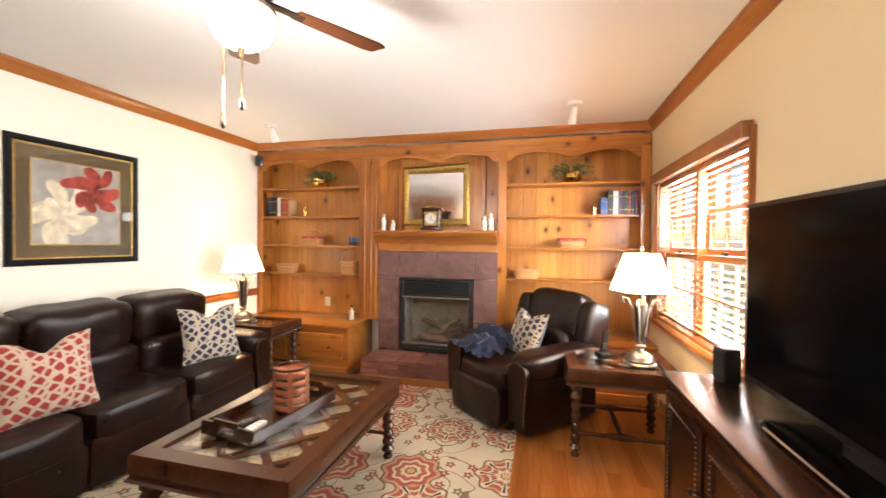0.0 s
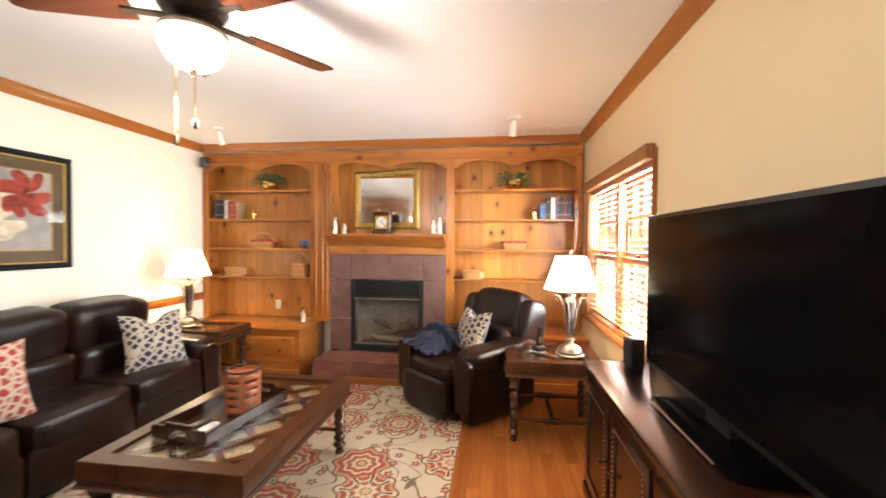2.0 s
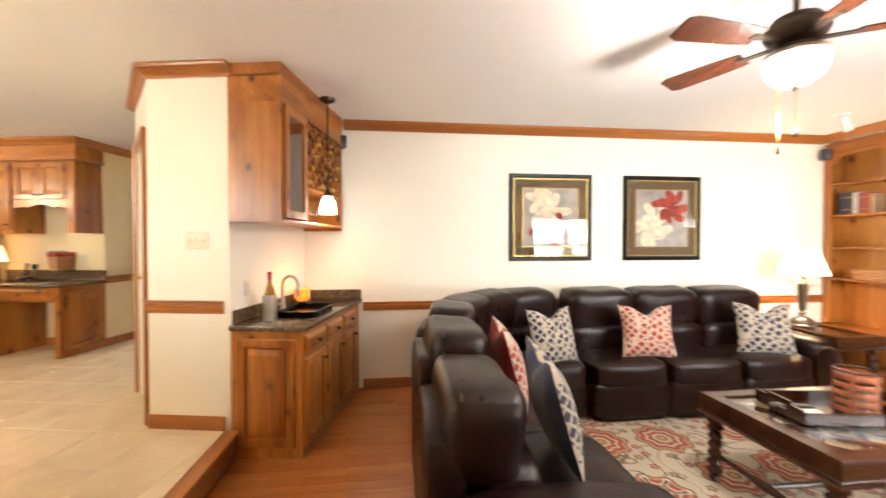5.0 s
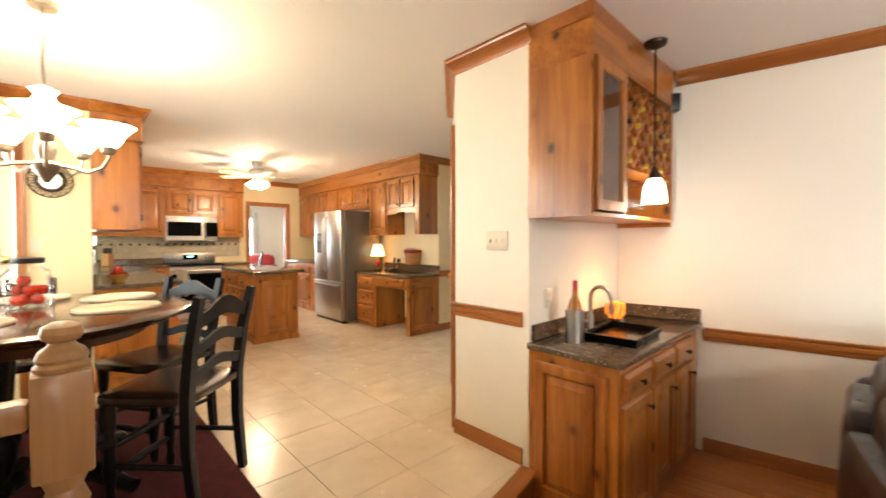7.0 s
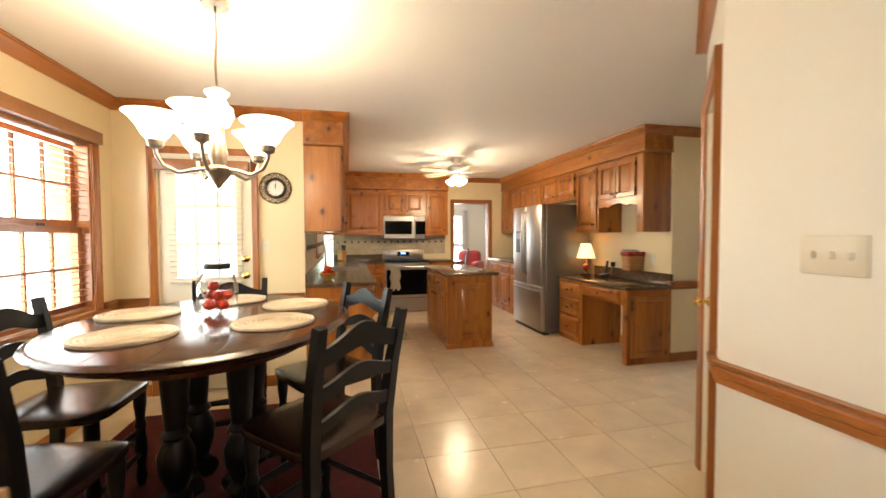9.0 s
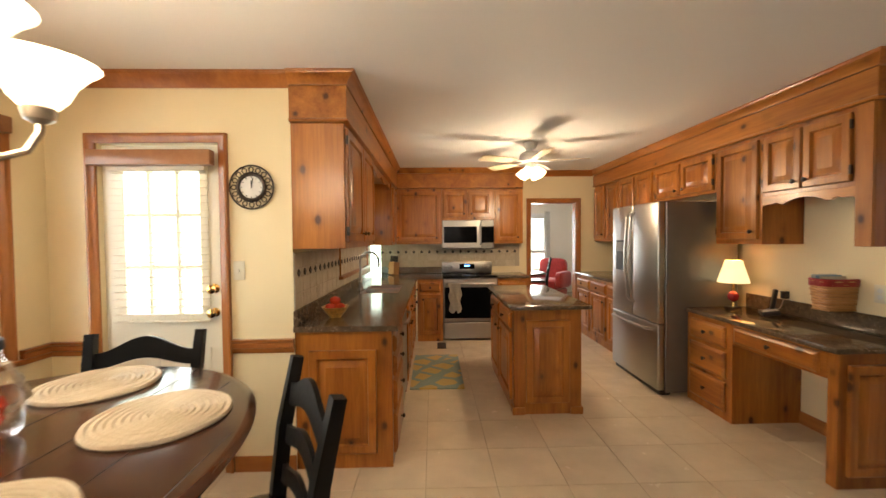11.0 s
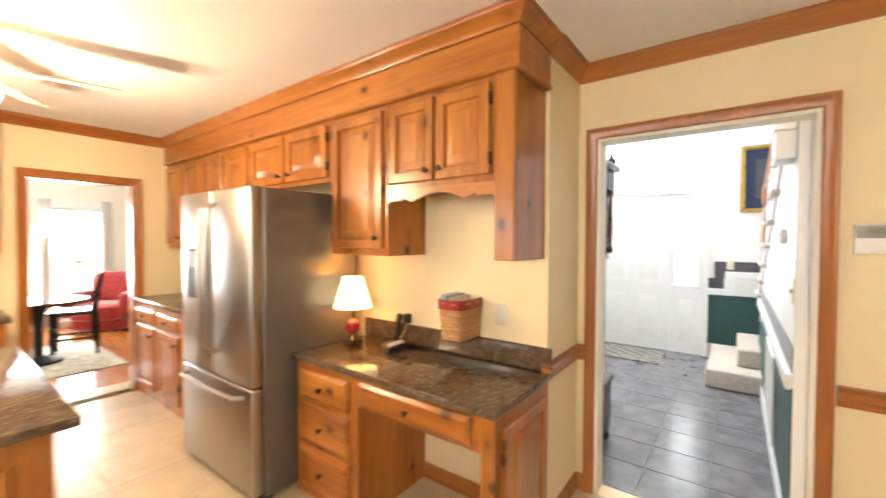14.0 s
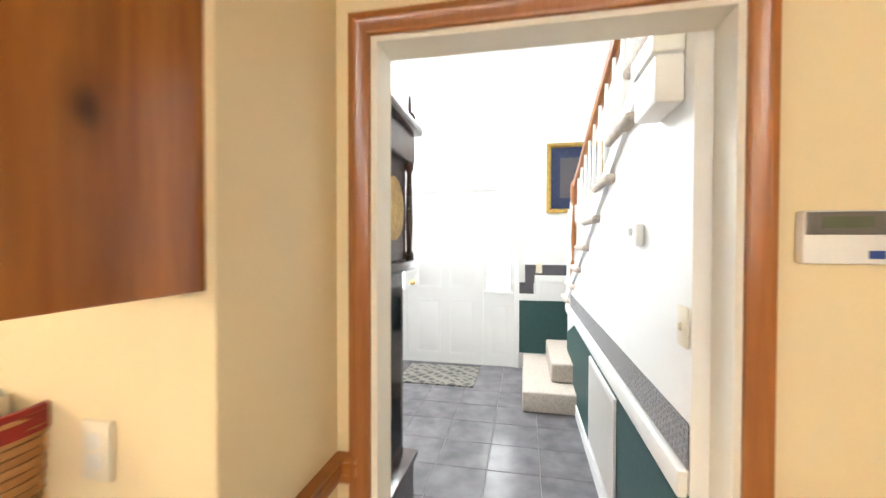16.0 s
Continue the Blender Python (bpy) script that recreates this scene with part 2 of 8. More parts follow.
def lamp(name, kind, where, power, col, size=0.1, aim=None, size_y=None):
    data = bpy.data.lights.new(name, kind)
    data.energy, data.color = power, col
    if kind == "AREA":
        data.shape, data.size, data.size_y = "RECTANGLE", size, size_y or size
    else:
        data.shadow_soft_size = size
    ob = new(name, data)
    ob.matrix_basis = FRAME[0] @ (look(where, aim) if aim else Matrix.Translation(where))
    return ob


WARM, SOFT, DAY = (1.0, 0.74, 0.44), (1.0, 0.93, 0.86), (0.95, 0.98, 1.0)
within(FAMILY)
lamp("window_daylight", "AREA", (4.83, 6.58, 1.40), 145, DAY, 1.5, (0, 6.58, 1.15), 1.15)
lamp("fan_bulb", "POINT", (2.60, 4.62, 2.02), 48, SOFT, 0.115)
within(HOUSE)
lamp("window_daylight", "AREA", (4.76, -0.55, 1.6), 45, DAY, 1.3, (0, -0.55, 1.3), 1.3)
lamp("door_daylight", "AREA", (3.96, -1.63, 1.6), 9, DAY, 0.6, (3.96, 5, 1.3), 1.0)
# hall lamp is an added fill; no opening is modelled behind it
lamp("hall_daylight", "AREA", (-4.55, -1.6, 3.6), 115, DAY, 1.6, (-1, -1.2, 1.0), 1.2)
lamp("far_room_daylight", "AREA", (0.4, -9.3, 1.5), 90, DAY, 1.8, (0.4, -5, 1.2), 1.4)
lamp("sink_window_daylight", "AREA", (3.22, -3.0, 1.65), 14, DAY, 0.8, (0, -3.0, 1.3), 0.7)
lamp("chandelier_bulb", "POINT", (3.35, 0.22, 2.12), 58, (1.0, 0.81, 0.56), 0.16)
lamp("kitchen_fan_bulb", "POINT", (1.2, -3.28, 2.12), 46, (1.0, 0.77, 0.50), 0.1)

# ---- material set ----
PINE_A, PINE_B = (0.205, 0.054, 0.008), (0.53, 0.205, 0.038)
pine_z = wood("knotty_pine_upright", PINE_A, PINE_B, "z", rough=0.29, knots=0.8)
pine_x = wood("knotty_pine_along_x", PINE_A, PINE_B, "x", rough=0.29, knots=0.8)
pine_y = wood("knotty_pine_along_y", PINE_A, PINE_B, "y", rough=0.29, knots=0.8)
pine_board = wood("knotty_pine_boards", (0.32, 0.105, 0.018), (0.66, 0.30, 0.065), "z", knots=0.65, board=0.14)
trim_x = wood("stained_trim_x", (0.25, 0.078, 0.017), (0.45, 0.17, 0.042), "x", 0.3)
trim_y = wood("stained_trim_y", (0.25, 0.078, 0.017), (0.45, 0.17, 0.042), "y", 0.3)
trim_z = wood("stained_trim_z", (0.25, 0.078, 0.017), (0.45, 0.17, 0.042), "z", 0.3)
dark_wood = wood("dark_stained_wood", (0.018, 0.006, 0.003), (0.048, 0.016, 0.007), "y", 0.25)
dark_wood_x = wood("dark_stained_wood_x", (0.018, 0.006, 0.003), (0.048, 0.016, 0.007), "x", 0.25)
walnut = wood("walnut_table", (0.034, 0.011, 0.005), (0.085, 0.030, 0.012), "y", 0.25)
oak = wood("oak_floor", (0.28, 0.085, 0.018), (0.48, 0.18, 0.045), "y", 0.22)
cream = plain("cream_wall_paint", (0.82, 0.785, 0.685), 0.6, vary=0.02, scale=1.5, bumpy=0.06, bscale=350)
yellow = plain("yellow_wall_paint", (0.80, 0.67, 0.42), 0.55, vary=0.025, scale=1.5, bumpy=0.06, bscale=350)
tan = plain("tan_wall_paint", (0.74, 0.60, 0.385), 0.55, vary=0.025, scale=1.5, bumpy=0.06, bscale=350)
ceil_m = plain("ceiling_paint", (0.82, 0.81, 0.80), 0.7, vary=0.015, scale=1.0, bumpy=0.05, bscale=250)
white = plain("white_paint", (0.80, 0.80, 0.79), 0.4, vary=0.02, scale=2.0)
door_cream = plain("cream_door_paint", (0.78, 0.72, 0.58), 0.35, vary=0.02, scale=2.0)

CEIL, FLOOR2 = 2.66, 0.18


def wall(name, mat, axis, f0, f1, a0, a1, z0, z1, holes=()):
    """A wall along x or y between faces f0 and f1, with openings (from, to, bottom, top) through it."""
    bm = nb()

    def slab(u0, u1, w0, w1):
        if u1 - u0 > 1e-4 and w1 - w0 > 1e-4:
            hexa(bm, (u0, f0, w0) if axis == "x" else (f0, u0, w0), (u1, f1, w1) if axis == "x" else (f1, u1, w1))

    u = a0
    for h0, h1, b, t in sorted(holes):
        slab(u, h0, z0, z1)
        slab(h0, h1, z0, b)
        slab(h0, h1, t, z1)
        u = h1
    slab(u, a1, z0, z1)
    return tagged(part(name, bm, mat, smooth=False), kind="structure")


within(FAMILY)
wall("wall_west", cream, "y", 0.06, 0.2, 1.62, 8.2, 0, CEIL)
wall("wall_north", cream, "x", 7.93, 8.2, 0.2, 4.9, 0, CEIL)
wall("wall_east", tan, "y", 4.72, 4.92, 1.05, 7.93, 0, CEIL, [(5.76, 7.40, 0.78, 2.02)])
tagged(part("floor_family", box((0.06, 1.5, -0.1), (4.9, 8.2, -0.006)), oak), kind="structure")
within(HOUSE)
wall("wall_dining_east", yellow, "y", 4.63, 4.9, -1.64, 1.74, 0, CEIL, [(-1.22, 0.55, 0.98, 2.24)])
wall("wall_dining_south", yellow, "x", -1.64, -1.5, 3.14, 4.63, 0, CEIL, [(3.58, 4.32, 0.18, 2.24)])
wall("wall_kitchen_east", yellow, "y", 3.14, 3.28, -5.24, -1.64, 0, CEIL, [(-4.15, -2.72, 1.3, 2.2)])
wall("wall_kitchen_south", yellow, "x", -5.24, -5.1, -0.72, 3.14, 0, CEIL, [(0.03, 0.76, 0.18, 2.18)])
wall("wall_kitchen_west", yellow, "y", -0.72, -0.58, -5.1, -1.3, 0, CEIL)
wall("wall_jog", yellow, "x", -1.3, -1.18, -1.04, -0.58, 0, CEIL)
wall("wall_hall_side", yellow, "y", -1.16, -1.04, -1.3, 1.56, 0, CEIL, [(-1.075, -0.135, 0.18, 2.24), (0.26, 1.02, 0.18, 2.24)])
wall("wall_bar_back", cream, "x", 1.58, 1.7, 0.2, 1.28, 0, CEIL)
wall("wall_pantry_end", cream, "y", 1.28, 1.4, 1.12, 1.7, 0, CEIL)
wall("wall_pantry_back", yellow, "x", 1.44, 1.56, -1.04, 0.2, 0, CEIL)
wall("wall_hall_rear", white, "y", -1.28, -1.164, -4.2, 2.6, CEIL + 0.1, 5.2)
corner = lambda x, y: tuple((FAMILY @ Vector((x, y, 0))).xy)
tagged(part("ceiling", prism(nb(), [(-1.16, -5.24), (4.9, -5.24), (4.9, 2.2), corner(4.95, 8.2), corner(0.0, 8.2), corner(0.0, 3.0), (-1.16, 2.0)], CEIL, CEIL + 0.1), ceil_m, smooth=False), kind="structure")
tagged(part("floor_kitchen", prism(nb(), [(-1.16, -5.24), (4.9, -5.24), (4.9, 2.34), corner(1.4, 1.70), (-1.16, 1.70)], -0.1, FLOOR2 - 0.006), cream, smooth=False), kind="structure")
tagged(part("floor_hall", box((-4.9, -4.2, -0.1), (-1.16, 2.6, FLOOR2 - 0.006)), white), kind="structure")
wall("wall_hall_front", white, "y", -4.87, -4.72, -4.2, 2.6, 0, 5.2)

# ---- more materials ----
black = plain("black_plastic", (0.012, 0.012, 0.013), 0.35, vary=0.2)
gloss_black = plain("gloss_black_screen", (0.003, 0.003, 0.0035), 0.12, vary=0.1)
gloss_black.node_tree.nodes["Principled BSDF"].inputs["Specular IOR Level"].default_value = 0.05
bronze = plain("dark_bronze", (0.050, 0.034, 0.024), 0.38, 0.7, vary=0.25, scale=14)
pewter = plain("aged_pewter", (0.30, 0.26, 0.22), 0.32, 0.9, vary=0.3, scale=18)
brass = plain("polished_brass", (0.72, 0.48, 0.16), 0.2, 1.0, vary=0.1, scale=10)
gold = plain("antique_gold", (0.40, 0.26, 0.07), 0.4, 0.75, vary=0.35, scale=40)
steel = plain("brushed_steel", (0.44, 0.42, 0.39), 0.36, 1.0, vary=0.03, scale=0.8)
steel_side = plain("grey_steel_side", (0.20, 0.19, 0.18), 0.38, 0.6, vary=0.05, scale=3)
shade_m = glowing("lit_lamp_shade", (1.0, 0.86, 0.66), 2.6)
bulb_glass = glowing("lit_frosted_glass", (1.0, 0.88, 0.70), 9.0)
mirror_m = plain("mirror_silver", (0.9, 0.9, 0.9), 0.09, 1.0, vary=0.0)
pane_m = pane("clear_pane")
plastic_w = plain("ivory_plastic", (0.72, 0.66, 0.52), 0.35, vary=0.04)
paper = plain("book_paper", (0.70, 0.64, 0.52), 0.8, vary=0.1)
slat_m = wood("blind_slat_wood", (0.24, 0.095, 0.034), (0.34, 0.15, 0.058), "y", 0.4)
cream_slat = plain("cream_blind_slat", (0.66, 0.58, 0.44), 0.5)
navy = plain("navy_fabric", (0.020, 0.032, 0.085), 0.9, vary=0.3, scale=20, bumpy=0.4, bscale=500, sheen=0.4)
redfab = plain("red_fabric", (0.30, 0.018, 0.016), 0.9, vary=0.25, scale=20, bumpy=0.4, bscale=500, sheen=0.3)
wicker = wood("woven_splint", (0.38, 0.17, 0.06), (0.60, 0.33, 0.14), "x", 0.6)


def leather_m():
    mat, nt, bs = nodes("dark_brown_leather")
    v = coords(nt)
    big, mid = tex(nt, v, 3.0, 4, 0.6), tex(nt, v, 14, 5, 0.65)
    f = maths(nt, "ADD", maths(nt, "MULTIPLY", big, 0.6), maths(nt, "MULTIPLY", mid, 0.4))
    link(nt, ramp(nt, f, [(0.25, (0.0065, 0.0020, 0.0015)), (0.55, (0.0125, 0.0038, 0.0026)), (0.85, (0.030, 0.0095, 0.0055))]), bs.inputs["Base Color"])
    link(nt, ramp(nt, mid, [(0.2, (0.24, 0.24, 0.24)), (0.8, (0.38, 0.38, 0.38))]), bs.inputs["Roughness"])
    bs.inputs["Specular IOR Level"].default_value = 0.36
    vo = nt.nodes.new("ShaderNodeTexVoronoi")
    vo.inputs["Scale"].default_value = 260
    link(nt, v, vo.inputs["Vector"])
    h = maths(nt, "ADD", maths(nt, "MULTIPLY", vo.outputs["Distance"], 0.25), maths(nt, "MULTIPLY", tex(nt, v, 9, 4, 0.6, 1.2), 1.6))
    bump(nt, bs, h, 0.26, 0.010)
    return mat


leather = leather_m()


def cells(nt, v, scale, rnd=0.5):
    """Polar coordinates about the middles of scattered cells: radius, angle, chance."""
    vo = nt.nodes.new("ShaderNodeTexVoronoi")
    vo.voronoi_dimensions = "2D"
    vo.inputs["Scale"].default_value, vo.inputs["Randomness"].default_value = scale, rnd
    link(nt, v, vo.inputs["Vector"])
    sc = nt.nodes.new("ShaderNodeVectorMath")
    sc.operation = "SCALE"
    sc.inputs["Scale"].default_value = scale
    link(nt, v, sc.inputs[0])
    ps = nt.nodes.new("ShaderNodeVectorMath")
    ps.operation = "SCALE"
    ps.inputs["Scale"].default_value = scale
    link(nt, vo.outputs["Position"], ps.inputs[0])
    df = nt.nodes.new("ShaderNodeVectorMath")
    df.operation = "SUBTRACT"
    link(nt, sc.outputs[0], df.inputs[0])
    link(nt, ps.outputs[0], df.inputs[1])
    sp = nt.nodes.new("ShaderNodeSeparateXYZ")
    link(nt, df.outputs[0], sp.inputs[0])
    ang = maths(nt, "ARCTAN2", sp.outputs[1], sp.outputs[0])
    rc = nt.nodes.new("ShaderNodeSeparateColor")
    link(nt, vo.outputs["Color"], rc.inputs[0])
    return vo.outputs["Distance"], ang, rc.outputs[0], rc.outputs[1]


def rug_m():
    mat, nt, bs = nodes("floral_rug_wool")
    v = coords(nt, rnd=False)
    col = ramp(nt, tex(nt, v, 3, 3), [(0.3, (0.50, 0.43, 0.32)), (0.7, (0.60, 0.53, 0.41))])
    # vines
    vine = maths(nt, "ABSOLUTE", maths(nt, "SUBTRACT", tex(nt, v, 3.4, 1, 0.4, 0.8), 0.5))
    col = mix(nt, maths(nt, "LESS_THAN", vine, 0.011), col, (0.16, 0.11, 0.055))
    # small blossoms and leaves
    r2, a2, c2, d2 = cells(nt, v, 8.5, 0.85)
    pet2 = maths(nt, "MULTIPLY_ADD", maths(nt, "COSINE", maths(nt, "MULTIPLY", a2, 5)), 0.07)
    pet2.node.inputs[2].default_value = 0.24
    on2 = maths(nt, "MULTIPLY", maths(nt, "LESS_THAN", r2, pet2), maths(nt, "GREATER_THAN", c2, 0.42))
    small = mix(nt, maths(nt, "GREATER_THAN", d2, 0.55), (0.26, 0.022, 0.016), (0.15, 0.10, 0.05))
    col = mix(nt, on2, col, small)
    col = mix(nt, maths(nt, "MULTIPLY", on2, maths(nt, "LESS_THAN", r2, 0.09)), col, (0.52, 0.42, 0.28))
    # large medallions
    r, a, c, d = cells(nt, v, 2.1, 0.5)
    pet = maths(nt, "COSINE", maths(nt, "MULTIPLY", a, 8))
    edge = maths(nt, "MULTIPLY_ADD", pet, 0.035)
    edge.node.inputs[2].default_value = 0.40
    u = maths(nt, "DIVIDE", r, edge)
    bands = ramp(nt, u, [(0.0, (0.55, 0.30, 0.10)), (0.14, (0.08, 0.03, 0.02)), (0.20, (0.58, 0.45, 0.30)), (0.34, (0.33, 0.07, 0.035)), (0.52, (0.60, 0.50, 0.36)), (0.62, (0.34, 0.05, 0.03)), (0.80, (0.50, 0.24, 0.13)), (0.93, (0.12, 0.06, 0.03)), (1.0, (0.30, 0.16, 0.09))])
    bands.node.color_ramp.interpolation = "CONSTANT"
    star = maths(nt, "MULTIPLY", maths(nt, "GREATER_THAN", pet, 0.55), maths(nt, "LESS_THAN", u, 0.92))
    bands = mix(nt, maths(nt, "MULTIPLY", star, maths(nt, "GREATER_THAN", c, 0.5)), bands, (0.62, 0.54, 0.40))
    slit = maths(nt, "MULTIPLY", maths(nt, "GREATER_THAN", pet, 0.9), maths(nt, "MULTIPLY", maths(nt, "GREATER_THAN", u, 0.35), maths(nt, "LESS_THAN", u, 0.8)))
    bands = mix(nt, maths(nt, "MULTIPLY", slit, maths(nt, "GREATER_THAN", c, 0.5)), bands, (0.02, 0.012, 0.01))
    col = mix(nt, maths(nt, "LESS_THAN", u, 1.0), col, bands)
    link(nt, mix(nt, 0.10, col, ramp(nt, tex(nt, v, 260, 2), [(0.3, (0.2, 0.17, 0.12)), (0.7, (0.7, 0.6, 0.45))])), bs.inputs["Base Color"])
    bs.inputs["Roughness"].default_value = 0.95
    bump(nt, bs, tex(nt, v, 420, 2), 0.5, 0.004)
    return mat


def print_m(name, ink, ground, scale):
    """Cloth printed with a loose trellis of blots."""
    mat, nt, bs = nodes(name)
    v = coords(nt, (1, 1, 1), (0.6, 0.5, 0.78), rnd=False)
    br = nt.nodes.new("ShaderNodeTexVoronoi")
    br.feature = "DISTANCE_TO_EDGE"
    br.inputs["Scale"].default_value, br.inputs["Randomness"].default_value = scale, 0.32
    link(nt, v, br.inputs["Vector"])
    d = maths(nt, "ADD", br.outputs["Distance"], maths(nt, "MULTIPLY", maths(nt, "SUBTRACT", tex(nt, v, 60, 2), 0.5), 0.07))
    link(nt, mix(nt, maths(nt, "GREATER_THAN", d, 0.14), ground, ink), bs.inputs["Base Color"])
    bs.inputs["Roughness"].default_value = 0.9
    bs.inputs["Sheen Weight"].default_value = 0.3
    bump(nt, bs, tex(nt, v, 500, 2), 0.4, 0.003)
    return mat


rug_wool = rug_m()
print_navy = print_m("navy_print_fabric", (0.014, 0.018, 0.055), (0.44, 0.37, 0.28), 21)
print_red = print_m("red_print_fabric", (0.28, 0.020, 0.016), (0.47, 0.37, 0.28), 22)


def slate_m(name, a, b, rough=0.42):
    mat, nt, bs = nodes(name)
    v = coords(nt)
    f = tex(nt, v, 5, 6, 0.65, 0.8)
    link(nt, ramp(nt, f, [(0.3, a), (0.7, b)]), bs.inputs["Base Color"])
    link(nt, ramp(nt, tex(nt, v, 9, 3), [(0.3, (rough - 0.1,) * 3), (0.7, (rough + 0.12,) * 3)]), bs.inputs["Roughness"])
    h = maths(nt, "ADD", tex(nt, v, 6, 6, 0.7, 1.6), maths(nt, "MULTIPLY", tex(nt, v, 40, 3), 0.2))
    bump(nt, bs, h, 0.7, 0.02)
    return mat


slate = slate_m("plum_slate", (0.10, 0.045, 0.040), (0.21, 0.105, 0.090))
brick_m = slate_m("hearth_brick", (0.15, 0.050, 0.040), (0.27, 0.105, 0.078), 0.55)
ash = slate_m("firebox_panel", (0.16, 0.14, 0.11), (0.27, 0.24, 0.19), 0.8)
log_m = wood("ceramic_log", (0.07, 0.045, 0.03), (0.24, 0.17, 0.11), "x", 0.8)

# ---- mouldings ----
CROWN = [(o * 0.82, h * 0.82) for o, h in [(0, -0.105), (0.010, -0.105), (0.016, -0.090), (0.040, -0.060), (0.066, -0.030), (0.074, -0.026), (0.080, -0.012), (0.088, -0.012), (0.088, 0), (0, 0)]]
RAIL = [(0, -0.088), (0.010, -0.088), (0.016, -0.074), (0.016, -0.060), (0.026, -0.052), (0.026, -0.030), (0.020, -0.022), (0.034, -0.010), (0.034, 0), (0, 0)]
BASE = [(0, 0), (0.014, 0), (0.014, 0.075), (0.006, 0.095), (0, 0.095)]
CASE = [(0, 0), (0, 0.012), (0.010, 0.018), (0.034, 0.020), (0.044, 0.027), (0.056, 0.027), (0.056, 0)]


def run(name, path, prof, z, mat):
    return tagged(part(name, sweep(nb(), path, [(o, z + h) for o, h in prof]), mat), kind="structure")


Q = CEIL - 0.001
run("crown_moulding", [(1.4, 1.72), (1.4, 1.12), (0.72, 0.44), (0.72, 1.44)], CROWN, Q, trim_y)
run("crown_moulding", [(-1.04, 1.44), (-1.04, -1.18), (-0.58, -1.18)], CROWN, Q, trim_y)
run("crown_moulding", [(-0.22, -5.1), (0.93, -5.1)], CROWN, Q, trim_x)
run("crown_moulding", [(3.14, -1.5), (4.63, -1.5), (4.63, 1.74), (4.78, 1.74)], CROWN, Q, trim_y)
run("chair_rail", [(1.4, 1.66), (1.4, 1.12), (1.33, 1.05)], RAIL, 1.065, trim_y)
run("chair_rail", [(-1.04, 0.19), (-1.04, -0.07)], RAIL, 1.045, trim_y)
run("chair_rail", [(-1.04, -1.11), (-1.04, -1.18), (-0.58, -1.18), (-0.58, -1.2)], RAIL, 1.045, trim_y)
run("chair_rail", [(3.14, -1.5), (3.52, -1.5)], RAIL, 1.02, trim_x)
run("chair_rail", [(4.39, -1.5), (4.63, -1.5), (4.63, -1.31)], RAIL, 1.02, trim_x)
run("baseboard", [(1.4, 1.66), (1.4, 1.12), (1.33, 1.05)], BASE, FLOOR2, trim_y)
run("baseboard", [(-1.04, 0.19), (-1.04, -0.07)], BASE, FLOOR2, trim_y)
run("baseboard", [(-1.04, -1.11), (-1.04, -1.18), (-0.58, -1.18), (-0.58, -2.48)], BASE, FLOOR2, trim_y)
run("baseboard", [(3.14, -1.5), (3.52, -1.5)], BASE, FLOOR2, trim_x)
run("baseboard", [(4.39, -1.5), (4.63, -1.5), (4.63, 1.74), (4.78, 1.74)], BASE, FLOOR2, trim_y)
within(FAMILY)
run("crown_moulding", [(0.2, 7.64), (0.2, 2.30)], CROWN, Q, trim_y)
run("chair_rail", [(0.2, 7.64), (0.2, 2.48)], RAIL, 0.868, trim_y)
run("baseboard", [(0.2, 7.25), (0.2, 2.48)], BASE, 0.0, trim_y)
run("baseboard", [(4.72, 1.76), (4.72, 7.24)], BASE, 0.0, trim_y)
run("crown_moulding", [(4.72, 1.08), (4.72, 7.64)], CROWN, Q, trim_y)
bm = hexa(nb(), (1.4, 1.70, 0.0), (4.72, 1.735, FLOOR2 - 0.02))
hexa(bm, (1.4, 1.66, FLOOR2 - 0.02), (4.72, 1.76, FLOOR2 + 0.004), 0.008, 2)
tagged(part("step_nosing", bm, trim_x), kind="structure")
within(HOUSE)
# pantry wall at an angle, with its door
pan = wallm(0.732, 0.428, 0, 46)
bm = nb()
hexa(bm, (0.0, 0, 0), (0.10, 0.1, CEIL))
hexa(bm, (0.84, 0, 0), (0.962, 0.1, CEIL))
hexa(bm, (0.10, 0, 2.21), (0.84, 0.1, CEIL))
bmesh.ops.transform(bm, matrix=pan, verts=bm.verts[:])
tagged(part("wall_pantry_angled", bm, cream, smooth=False), kind="structure")
wall("wall_pantry_return", cream, "y", 0.62, 0.72, 0.5, 1.44, 0, CEIL)


def casing(m, u0, u1, z0, zt, mat=None, name="door_casing"):
    bm = sweep(nb(), [(u0, z0), (u0, zt), (u1, zt), (u1, z0)], CASE, m=m @ pose(0, 0, 0, 90))
    return tagged(part(name, bm, mat or trim_z), kind="structure")


def jamb(m, u0, u1, z0, zt, depth, mat):
    bm = nb()
    hexa(bm, (u0, 0, z0), (u0 + 0.018, depth, zt))
    hexa(bm, (u1 - 0.018, 0, z0), (u1, depth, zt))
    hexa(bm, (u0 + 0.018, 0, zt - 0.018), (u1 - 0.018, depth, zt))
    bmesh.ops.transform(bm, matrix=m, verts=bm.verts[:])
    return tagged(part("door_jamb", bm, mat, smooth=False), kind="structure")


